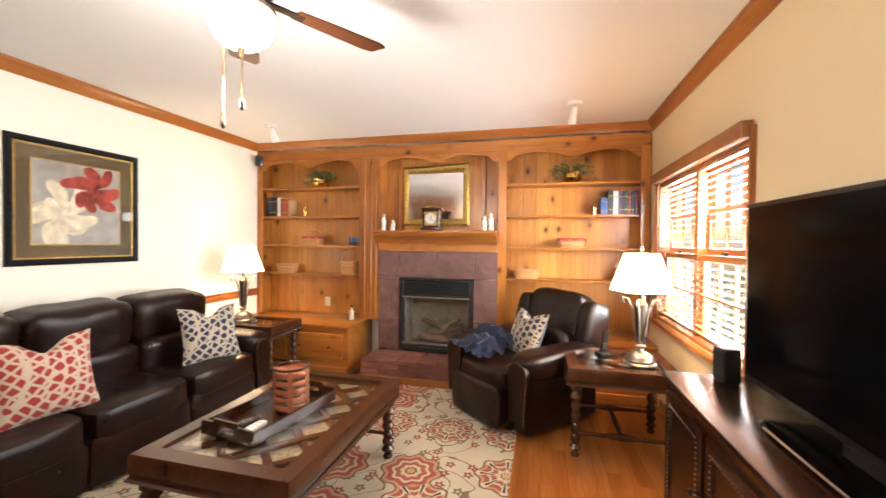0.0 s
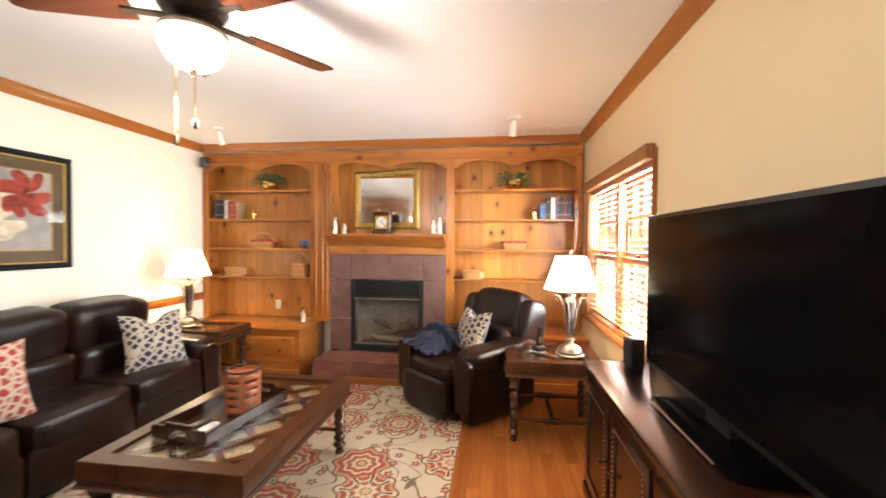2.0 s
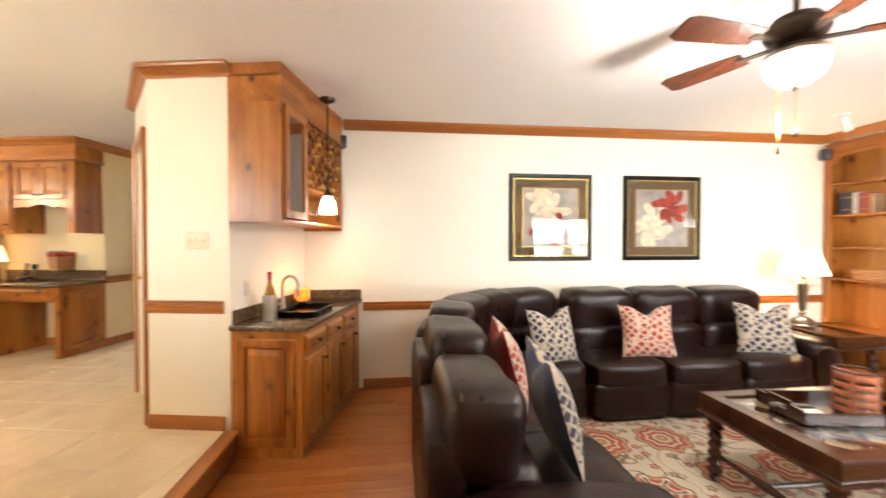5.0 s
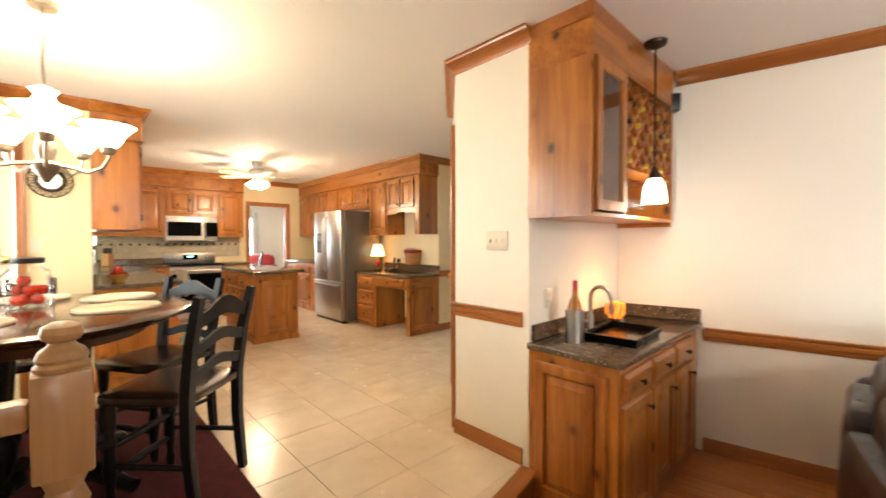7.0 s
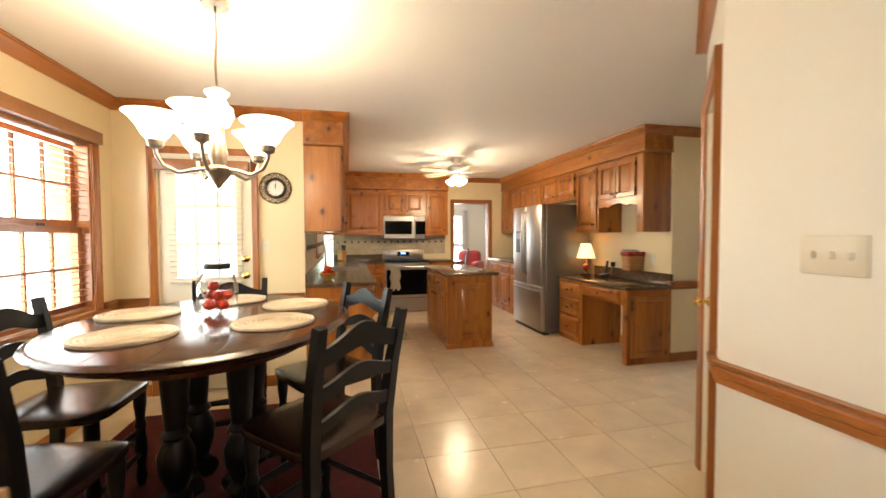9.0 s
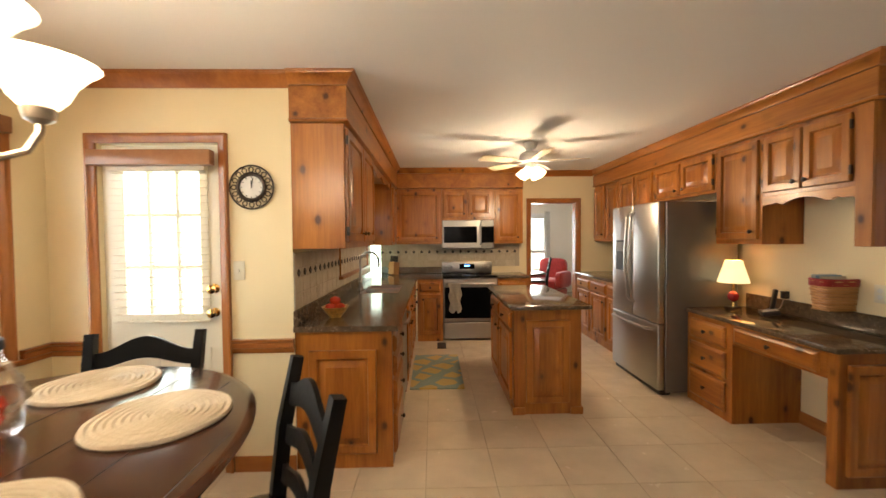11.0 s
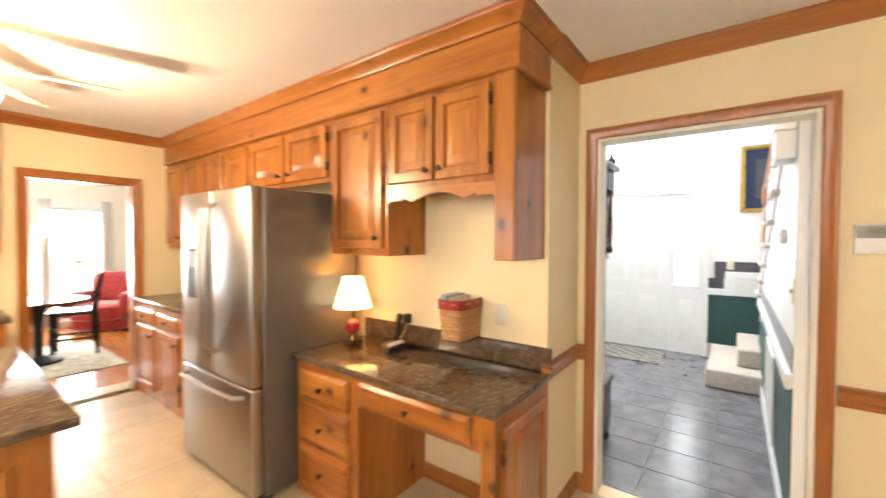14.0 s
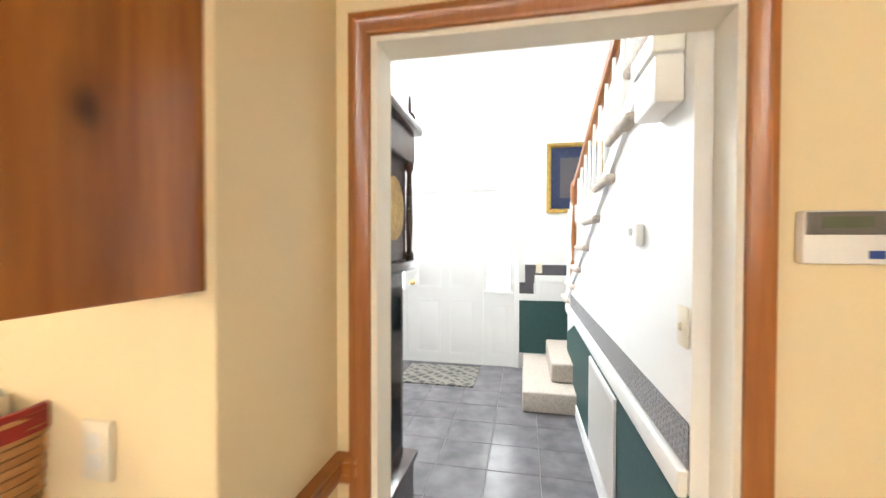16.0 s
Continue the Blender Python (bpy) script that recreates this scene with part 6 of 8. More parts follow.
def plate(m, n=1, kind="switch", label="ivory wall switch plate"):
    p = thing("%s_plate" % kind, m, label, kind)
    w = 0.072 + 0.046 * (n - 1)
    part("cover", box((-w / 2, -0.006, -0.058), (w / 2, 0, 0.058), 0.003, 2), plastic_w, p)
    for i in range(n):
        x = (i - (n - 1) / 2) * 0.046
        if kind == "switch":
            part("toggle", box((x - 0.005, -0.017, -0.012), (x + 0.005, -0.0062, 0.012), 0.003), plastic_w, p)
        else:
            for z in (-0.02, 0.02):
                part("socket", lathe(nb(), [(0.016, 0), (0.016, 0.003), (0.0, 0.003)], 14, pose(x, -0.0058, z, 90)), ceramic, p)
    return p


plate(wallm(3.47, -1.498, 1.45, 180))
plate(wallm(1.402, 1.475, 1.475, 90), 3, "switch", "white triple switch plate on the column wall")
plate(wallm(-0.578, -1.44, 1.26, 90), 1, "outlet", "ivory outlet above the desk")
plate(wallm(1.20, 1.702, 1.13, 180), 1, "outlet", "ivory outlet above the wet bar")
al = thing("alarm_keypad", wallm(-1.038, -0.035, 1.61, 90), "white alarm keypad with grey display on the wall", "keypad")
part("case", box((0, -0.03, 0), (0.165, 0, 0.12), 0.006, 2), white, al)
part("display_panel", box((0.004, -0.034, 0.065), (0.161, -0.0305, 0.116), 0.002), steel_side, al, "grey display panel")
part("screen", box((0.035, -0.036, 0.08), (0.13, -0.0345, 0.105)), plain("lcd_green", (0.12, 0.14, 0.09), 0.3), al)
part("badge", box((0.125, -0.032, 0.012), (0.155, -0.0305, 0.03)), plain("blue_badge", (0.03, 0.06, 0.25), 0.4), al)

# railing between dining area and family room
rl = thing("stair_railing", Matrix.Translation((3.30, 1.66, Z2)), "natural wood newel post with ball finial and rail", "railing")
raw = wood("natural_birch", (0.27, 0.150, 0.060), (0.40, 0.235, 0.105), "z", 0.3)
part("newel_post", hexa(nb(), (-0.055, -0.055, 0.74), (0.055, 0.055, 0.99), 0.008, 2), raw, rl)
part("newel_turning", lathe(nb(), [(0.035, 0.0), (0.042, 0.06), (0.03, 0.12), (0.04, 0.2), (0.036, 0.45), (0.026, 0.58), (0.048, 0.66), (0.034, 0.70), (0.05, 0.74)], 18), raw, rl)
part("finial", lathe(nb(), [(0.052, 0.99), (0.053, 1.0), (0.046, 1.008), (0.050, 1.018), (0.044, 1.034), (0.028, 1.046), (0.024, 1.054), (0.036, 1.062), (0.041, 1.076), (0.036, 1.092), (0.018, 1.102), (0.002, 1.104)], 20), raw, rl)
part("handrail", box((0.056, -0.03, 0.86), (1.33, 0.03, 0.93), 0.014, 2), raw, rl)
part("bottom_rail", box((0.056, -0.02, 0.05), (1.33, 0.02, 0.09), 0.004), raw, rl)
for k in range(9):
    part("baluster", lathe(nb(), [(0.014, 0.09), (0.014, 0.2), (0.018, 0.25), (0.011, 0.3), (0.015, 0.55), (0.011, 0.7), (0.014, 0.86)], 10, Matrix.Translation((0.17 + k * 0.135, 0, 0))), raw, rl)

# ---- wet bar ----
b = thing("bar_base_cabinet", Matrix.Translation((0.205, 1.705, 0)), "knotty pine wet bar base cabinet with drawers", "cabinet")
part("body", box((-0.12, 0, 0), (1.195, 0.50, 0.865), 0.002), pine_z, b)
cab_door(b, wallm(1.196, 0.05, 0.08, 90), 0.40, 0.73, name="raised_panel")
for k in range(3):
    u = 1.17 - k * 0.385
    drawer(b, wallm(u, 0.501, 0.70, 180), 0.36, 0.13, mat=pine_x)
    cab_door(b, wallm(u, 0.501, 0.08, 180), 0.36, 0.59, None, (0.31, 0.52))
bm = box((0.07, 1.705, 0.866), (1.43, 2.235, 0.902), 0.008, 2)
ctop("countertop", bm, "polished brown granite top of the wet bar")
single("backsplash_strip", box((0.205, 1.703, 0.903), (1.38, 1.725, 0.995), 0.004), granite, None, "brown granite upstand behind the wet bar", "backsplash")
within(FAMILY)
single("backsplash_strip", box((0.203, 1.97, 0.903), (0.225, 2.46, 0.995), 0.004), granite, None, "brown granite upstand on the side wall", "backsplash")
within(HOUSE)
u = thing("bar_wall_cabinet", Matrix.Translation((0.205, 1.703, 1.60)), "knotty pine bar cabinet with wine rack and glass door", "cabinet")
part("side", box((1.185, 0, 0), (1.205, 0.37, 0.80)), pine_z, u)
part("side", box((0, 0, -0.03), (0.02, 0.37, 0.80)), pine_z, u)
part("back", box((0.02, 0, 0), (1.185, 0.012, 0.80)), pine_z, u)
part("bottom", box((0.02, 0.012, 0), (1.185, 0.37, 0.02)), pine_x, u)
part("top", box((0.0, 0.0, 0.801), (1.205, 0.37, 0.82)), pine_x, u)
part("rack_shelf", box((0.02, 0.012, 0.27), (0.80, 0.36, 0.29)), pine_x, u)
part("divider", box((0.80, 0.012, 0.02), (0.82, 0.37, 0.80)), pine_z, u)
dr = part("glass_door", sweep(nb(), [(0.83, 0.03), (1.18, 0.03), (1.18, 0.79), (0.83, 0.79)], [(0, 0), (0, 0.02), (0.05, 0.02), (0.055, 0.012), (0.055, 0)], True, pose(0, 0.371, 0, 90) @ Matrix.Diagonal((1, 1, -1, 1))), pine_z, u)
part("pane", box((0.88, 0.376, 0.08), (1.13, 0.379, 0.74)), pane_m, dr, smooth=False)
for sgn in (1, -1):
    for k in range(-3, 7):
        x0 = 0.02 + k * 0.13
        pts = [(x, z) for x, z in [(x0 + s * 0.02 if sgn > 0 else 0.80 - (k * 0.13 + s * 0.02), 0.30 + s * 0.02) for s in range(25)] if 0.02 <= x <= 0.80]
        if len(pts) > 3:
            part("rack_slat", sweep(nb(), [pts[0], pts[-1]], [(-0.008, 0), (0.008, 0), (0.008, 0.30), (-0.008, 0.30)], m=pose(0, 0.365 + 0.002 * sgn, 0, 90)), pine_z, u, smooth=False)
part("frieze_board", sweep(nb(), [(0.0, 0.371), (1.206, 0.371), (1.206, 0.0)][::-1], [(-0.0, 0.80), (0.014, 0.80), (0.014, CEIL - 1.68), (0.0, CEIL - 1.68)]), pine_x, u)
part("crown", sweep(nb(), [(1.206, 0.0), (1.206, 0.371), (0.0, 0.371)], [(0.0 if not o else 0.014 + o, CEIL - 1.601 + h) for o, h in CROWN]), trim_x, u)
wine_cols = [plain("bottle_%s" % n, c, 0.12) for n, c in (("green", (0.01, 0.03, 0.012)), ("brown", (0.03, 0.012, 0.006)), ("dark", (0.008, 0.008, 0.01)))]
foil = [plain("foil_%s" % n, c, 0.35, 0.4) for n, c in (("red", (0.30, 0.02, 0.02)), ("gold", (0.55, 0.38, 0.05)), ("black", (0.02, 0.02, 0.02)), ("yellow", (0.65, 0.55, 0.05)))]
n = 0
for r in range(4):
    for k in range(5 if r % 2 else 6):
        x, z = 0.205 + 0.085 + k * 0.13 + (0.065 if r % 2 else 0), 1.60 + 0.335 + r * 0.112
        w = thing("wine_bottle", pose(x, 1.76, z, -90), "wine bottle lying in the rack with capped neck", "bottle", "bottles in the wine rack")
        part("glass", lathe(nb(), [(0.036, 0), (0.038, 0.01), (0.038, 0.19), (0.016, 0.24), (0.014, 0.27)], 12), wine_cols[n % 3], w)
        part("capsule", lathe(nb(), [(0.0155, 0.255), (0.016, 0.31), (0.013, 0.318)], 12), foil[(n * 7 + r) % 4], w)
        n += 1
for k in range(4):
    g = thing("wine_glass", pose(0.40 + k * 0.13, 1.94, 1.868, 180), "clear stemmed wine glass hanging under the rack", "glass", "glasses under the wine rack")
    part("bowl", lathe(nb(), [(0.03, 0.0), (0.03, 0.003), (0.004, 0.006), (0.004, 0.08), (0.03, 0.11), (0.036, 0.14), (0.032, 0.18), (0.031, 0.18), (0.034, 0.14), (0.028, 0.112), (0.002, 0.084)], 16), pane_m, g)
pd = thing("pendant_light", Matrix.Translation((0.72, 2.13, 0)), "bronze pendant with a lit frosted glass bell", "pendant")
part("canopy", lathe(nb(), [(0.02, CEIL - 0.04), (0.06, CEIL - 0.02), (0.065, CEIL - 0.001)], 20), bronze, pd)
part("stem", tube(nb(), [(0, 0, 1.90), (0, 0, CEIL - 0.03)], 0.006, 8), bronze, pd)
part("socket", lathe(nb(), [(0.03, 1.84), (0.032, 1.87), (0.012, 1.91)], 14), bronze, pd)
part("shade", lathe(nb(), [(0.068, 1.70), (0.066, 1.74), (0.056, 1.80), (0.034, 1.845), (0.030, 1.845), (0.052, 1.80), (0.062, 1.74), (0.064, 1.70)], 22), bulb_glass, pd, "lit frosted glass bell")
lamp("pendant_bulb", "POINT", (0.72, 2.13, 1.66), 2.5, SOFT, 0.04)
gooseneck("bar_faucet", pose(0.98, 1.86, 0.902, 0, 0, -110), 0.30, 0.16, "brushed steel gooseneck faucet at the wet bar", steel)
wch = thing("wine_chiller", Matrix.Translation((1.21, 1.88, 0.903)), "steel wine chiller holding a bottle", "chiller")
part("sleeve", lathe(nb(), [(0.05, 0), (0.05, 0.18), (0.044, 0.18), (0.044, 0.01)], 20), steel, wch)
wb = thing("wine_bottle", Matrix.Translation((1.21, 1.88, 0.915)), "amber wine bottle standing in the chiller", "bottle")
part("glass", lathe(nb(), [(0.036, 0), (0.037, 0.19), (0.016, 0.25), (0.013, 0.30)], 14), plain("amber_glass", (0.35, 0.14, 0.02), 0.1), wb)
part("capsule", lathe(nb(), [(0.0145, 0.27), (0.015, 0.33), (0.012, 0.335)], 12), foil[0], wb)
ty = thing("serving_tray", pose(0.92, 2.03, 0.903, 0, 0, 3), "dark lacquered serving tray on the wet bar", "tray")
part("base", box((-0.21, -0.14, 0), (0.21, 0.14, 0.012), 0.002), table_wood, ty)
part("rim", sweep(nb(), [(-0.21, -0.14), (0.21, -0.14), (0.21, 0.14), (-0.21, 0.14)], [(0, 0.0), (-0.012, 0.045), (-0.002, 0.047), (0.012, 0.012), (0.012, 0)], True), gloss_black, ty)
cd = thing("candle_lamp", Matrix.Translation((0.62, 1.86, 0.903)), "amber glass candle lamp glowing on the wet bar", "lamp")
part("stand", lathe(nb(), [(0.05, 0), (0.05, 0.012), (0.02, 0.025), (0.03, 0.05)], 18), bronze, cd)
part("glow_glass", lathe(nb(), [(0.045, 0.052), (0.062, 0.08), (0.066, 0.12), (0.058, 0.155), (0.054, 0.155), (0.06, 0.12), (0.056, 0.08)], 20), glowing("amber_glow", (1.0, 0.27, 0.03), 0.8), cd, "amber glowing glass")
for k in range(10):
    a = 2 * math.pi * k / 10
    part("cage_rib", tube(nb(), [(r * math.cos(a + t), r * math.sin(a + t), z) for r, z, t in ((0.047, 0.05, 0), (0.065, 0.08, 0.15), (0.069, 0.12, 0.3), (0.061, 0.157, 0.45))], 0.0028, 5), bronze, cd)
lamp("candle_glow", "POINT", (0.62, 1.90, 1.13), 1.8, (1.0, 0.45, 0.12), 0.05)

# ---- ceiling fans and spots ----
def ceiling_fan(m, blades, metal, blade_mat, bowl, label, r1, z0):
    f = thing("ceiling_fan", m, label, "ceiling fan")
    part("canopy", lathe(nb(), [(0.03, -0.085), (0.055, -0.07), (0.072, -0.03), (0.072, -0.001)], 20), metal, f)
    part("downrod", tube(nb(), [(0, 0, z0 + 0.05), (0, 0, -0.08)], 0.012, 8), metal, f)
    part("motor", lathe(nb(), [(0.05, z0 - 0.06), (0.10, z0 - 0.045), (0.122, z0 - 0.01), (0.122, z0 + 0.02), (0.09, z0 + 0.055), (0.03, z0 + 0.07)], 28), metal, f)
    for a in blades:
        rm = pose(0, 0, z0 - 0.045, 0, 0, a)
        part("blade_iron", hexa(nb(), (0.09, -0.02, -0.004), (0.24, 0.02, 0.004), 0.003, m=rm), metal, f)
        outline = [(0.20, -0.05), (0.30, -0.062), (r1 - 0.04, -0.072), (r1, -0.055), (r1, 0.055), (r1 - 0.04, 0.072), (0.30, 0.062), (0.20, 0.05)]
        part("blade", prism(nb(), outline, -0.004, 0.004, rm @ pose(0, 0, 0.004, 11)), blade_mat, f)
    return f


within(FAMILY)
fan = ceiling_fan(Matrix.Translation((2.60, 4.62, CEIL)), [-14 + 72 * k for k in range(5)], bronze, wood("walnut_blade", (0.05, 0.015, 0.008), (0.11, 0.036, 0.016), "x", 0.25), None, "bronze ceiling fan with walnut blades and lit bowl", 0.60, -0.25)
part("light_ring", lathe(nb(), [(0.10, -0.37), (0.118, -0.365), (0.118, -0.35), (0.06, -0.31)], 28), pewter, fan)
part("bowl", lathe(nb(), [(0.004, -0.495), (0.05, -0.488), (0.09, -0.46), (0.115, -0.415), (0.118, -0.372), (0.110, -0.371)], 28), bulb_glass, fan, "lit frosted glass bowl")
part("finial", lathe(nb(), [(0.003, -0.525), (0.012, -0.515), (0.016, -0.50), (0.012, -0.492)], 12), bronze, fan)
for x, l in ((-0.05, 0.30), (0.03, 0.24)):
    ch_ = part("pull_chain", tube(nb(), [(x, -0.03, -0.35), (x, -0.03, -0.45 - l)], 0.0025, 5), brass, fan)
    part("pull_bob", lathe(nb(), [(0.003, 0.0), (0.009, -0.01), (0.009, -0.035), (0.003, -0.042)], 8, Matrix.Translation((x, -0.03, -0.45 - l))), bronze, ch_)
within(HOUSE)
kf = ceiling_fan(Matrix.Translation((1.2, -3.28, CEIL)), [20 + 72 * k for k in range(5)], white, plain("cream_blade", (0.66, 0.56, 0.38), 0.4), None, "white kitchen ceiling fan with lit tulip shades", 0.60, -0.16)
part("light_fitter", lathe(nb(), [(0.03, -0.30), (0.06, -0.28), (0.06, -0.23), (0.05, -0.22)], 20), white, kf)
for k in range(4):
    mm = pose(0, 0, -0.28, 0, 0, 45 + 90 * k) @ pose(0.06, 0, 0, 0, 140, 0)
    part("tulip_shade", lathe(nb(), [(0.022, 0.0), (0.035, 0.03), (0.05, 0.07), (0.062, 0.10), (0.058, 0.10), (0.045, 0.07), (0.03, 0.03)], 16, mm), frost, kf, "lit tulip glass")
within(FAMILY)
for x, y, a in ((0.93, 6.95, 150), (3.935, 6.92, 200)):
    s = thing("ceiling_spotlight", pose(x, y, CEIL, 0, 0, a), "small white spotlight on the ceiling", "spotlight")
    part("canopy", lathe(nb(), [(0.055, -0.022), (0.06, -0.01), (0.06, -0.001)], 18), white, s)
    part("yoke", tube(nb(), [(0, 0, -0.02), (0.0, -0.02, -0.05)], 0.009, 8), steel, s)
    part("head", lathe(nb(), [(0.018, 0.03), (0.026, 0.0), (0.03, -0.06), (0.036, -0.11), (0.032, -0.11), (0.02, -0.01)], 16, pose(0, -0.02, -0.06, -18)), white, s)
for x, y in ((0.285, 7.57), (0.265, 2.28)):
    s = thing("corner_speaker", pose(x, y, 2.44, 0, 0, 50 if y > 5 else 120), "small black speaker mounted in the corner", "speaker")
    part("cabinet", box((-0.04, -0.045, -0.06), (0.04, 0.035, 0.06), 0.008, 2), black, s)
    part("bracket", tube(nb(), [(0, 0.03, 0), (0.0, 0.09, 0.03)], 0.008, 6), black, s)

# ---- pictures and shelf things in the family room ----
def flower_picture(y0, y1, z0, z1, seed, red, label):
    w, h = y1 - y0, z1 - z0
    p = thing("framed_print", wallm(0.203, y0, z0, 90), label, "picture")
    loop = [(0, 0), (w, 0), (w, h), (0, h)]
    part("frame", sweep(nb(), loop, [(0, 0), (0, 0.022), (0.012, 0.03), (0.03, 0.026), (0.04, 0.014), (0.045, 0.014), (0.045, 0)], True, pose(0, 0, 0, 90)), picture_black, p, "glossy black frame with gilt edge")
    part("fillet", sweep(nb(), loop, [(0.045, 0.004), (0.045, 0.017), (0.055, 0.015), (0.055, 0.004)], True, pose(0, 0, 0, 90)), gold, p)
    part("mat", box((0.05, -0.006, 0.05), (w - 0.05, -0.002, h - 0.05)), mat_brown, p, "brown patterned mat")
    part("inner_fillet", sweep(nb(), [(0.15, 0.15), (w - 0.15, 0.15), (w - 0.15, h - 0.15), (0.15, h - 0.15)], [(-0.008, 0.006), (-0.008, 0.009), (0, 0.009), (0, 0.006)], True, pose(0, 0, 0, 90)), gold, p)
    part("print_sheet", box((0.15, -0.008, 0.15), (w - 0.15, -0.0061, h - 0.15)), print_ground, p, "pale grey painted ground")
    random.seed(seed)
    iw, ih = w - 0.3, h - 0.3
    for (cx, cz, R, n, mat) in ((0.34, 0.36, 0.40, 9, petal_cream), (0.66, 0.70, 0.34, 8, petal_red), (0.30, 0.40, 0.20, 6, petal_pale), (0.64, 0.68, 0.17, 5, petal_dark)) if not red else ((0.42, 0.68, 0.42, 9, petal_cream), (0.44, 0.32, 0.36, 8, petal_red), (0.40, 0.70, 0.22, 6, petal_pale), (0.44, 0.30, 0.17, 5, petal_dark)):
        for k in range(n):
            a = 2 * math.pi * k / n + random.uniform(-0.3, 0.3)
            L, W = R * iw * random.uniform(0.75, 1.15), R * iw * random.uniform(0.50, 0.78)
            pts = []
            for q in range(14):
                t = 2 * math.pi * q / 14
                u, v = L / 2 * (1 + math.cos(t)), W / 2 * math.sin(t) * (0.6 + 0.4 * math.cos(t + 0.6)) * (1 + 0.2 * math.sin(3 * t))
                x, z = 0.15 + cx * iw + u * math.cos(a) - v * math.sin(a), 0.15 + cz * ih + u * math.sin(a) + v * math.cos(a)
                pts.append((min(max(x, 0.152), w - 0.152), min(max(z, 0.152), h - 0.152)))
            part("petal", prism(nb(), pts, 0.0082 + 0.00025 * k, 0.0086 + 0.00025 * k, pose(0, 0, 0, 90)), mat, p, smooth=False)
    g = part("glazing", box((0.046, -0.0135, 0.046), (w - 0.046, -0.0125, h - 0.046)), pane_m, p, smooth=False)
    g.visible_shadow = False
    return p


picture_black = plain("gloss_black_frame", (0.008, 0.008, 0.010), 0.3, vary=0.2)
picture_black.node_tree.nodes["Principled BSDF"].inputs["Specular IOR Level"].default_value = 0.15
mat_brown = print_m("brown_mat_board", (0.060, 0.042, 0.020), (0.125, 0.088, 0.042), 60)
print_ground = plain("painted_ground", (0.33, 0.31, 0.29), 0.8, vary=0.3, scale=5)
petal_cream = plain("cream_petal_paint", (0.62, 0.54, 0.40), 0.8, vary=0.3, scale=14)
petal_pale = plain("pale_petal_paint", (0.70, 0.66, 0.58), 0.8, vary=0.2, scale=20)
petal_dark = plain("dark_petal_paint", (0.13, 0.018, 0.016), 0.8, vary=0.5, scale=20)
petal_red = plain("red_petal_paint", (0.32, 0.045, 0.03), 0.8, vary=0.6, scale=14)
flower_picture(5.224, 6.115, 1.27, 2.175, 3, False, "framed print of red and cream flowers under glass")
flower_picture(3.975, 4.866, 1.27, 2.175, 8, True, "framed print of cream lilies under glass")

mr = thing("wall_mirror", wallm(2.075, 7.835, 1.655, 0), "gold-framed mirror above the mantel", "mirror")
part("frame", sweep(nb(), [(0, 0), (0.80, 0), (0.80, 0.715), (0, 0.68)], [(0, 0), (0, 0.02), (0.02, 0.034), (0.05, 0.03), (0.075, 0.014), (0.08, 0)], True, pose(0, 0, 0, 90)), gold, mr)
for k in range(34):
    part("rope_bead", lathe(nb(), [(0.004, -0.008), (0.009, 0), (0.004, 0.008)], 6, pose(0.02 + k * 0.023, -0.034, 0.655, 0, 60)), gold, mr)
part("silvered_glass", box((0.075, -0.012, 0.075), (0.725, -0.004, 0.605)), mirror_m, mr, "clear mirror glass")
ck = thing("mantel_clock", pose(2.50, 7.580, 1.591), "dark cherry mantel clock with a gold dial", "clock")
part("plinth", box((-0.115, -0.06, 0), (0.115, 0.06, 0.035), 0.006, 2), table_wood, ck)
part("case", box((-0.095, -0.05, 0.036), (0.095, 0.05, 0.225), 0.004), table_wood, ck)
part("cornice", box((-0.11, -0.058, 0.226), (0.11, 0.058, 0.25), 0.008, 2), table_wood, ck)
part("handle", tube(nb(), [(-0.05, 0, 0.25), (-0.045, 0, 0.285), (0, 0, 0.30), (0.045, 0, 0.285), (0.05, 0, 0.25)], 0.005, 8), brass, ck)
part("dial", box((-0.072, -0.053, 0.055), (0.072, -0.0505, 0.205)), gold, ck, "brushed gold dial")
part("chapter_ring", lathe(nb(), [(0.06, 0), (0.06, 0.002), (0.045, 0.002), (0.045, 0)], 30, pose(0, -0.0532, 0.13, 90)), ceramic, ck)
for a, l in ((20, 0.04), (130, 0.055)):
    part("clock_hand", hexa(nb(), (-0.002, -0.057, 0), (0.002, -0.0555, l), m=pose(0, 0, 0.13, 0, a)), black, ck)


def figurine(x, y, z, h, mat, label):
    bm = lathe(nb(), [(0.026, 0), (0.028, h * 0.08), (0.022, h * 0.35), (0.027, h * 0.55), (0.02, h * 0.72), (0.010, h * 0.78), (0.018, h * 0.88), (0.014, h * 0.97), (0.003, h)], 14)
    pillow(bm, (0.012, -0.015, h * 0.5), (0.014, 0.012, h * 0.16), 0.8, 5)
    for v in bm.verts:
        v.co.x += 0.006 * math.sin(v.co.z * 60)
    single("figurine", bm, mat, pose(x, y, z, 0, 0, x * 90), label, "figurine")


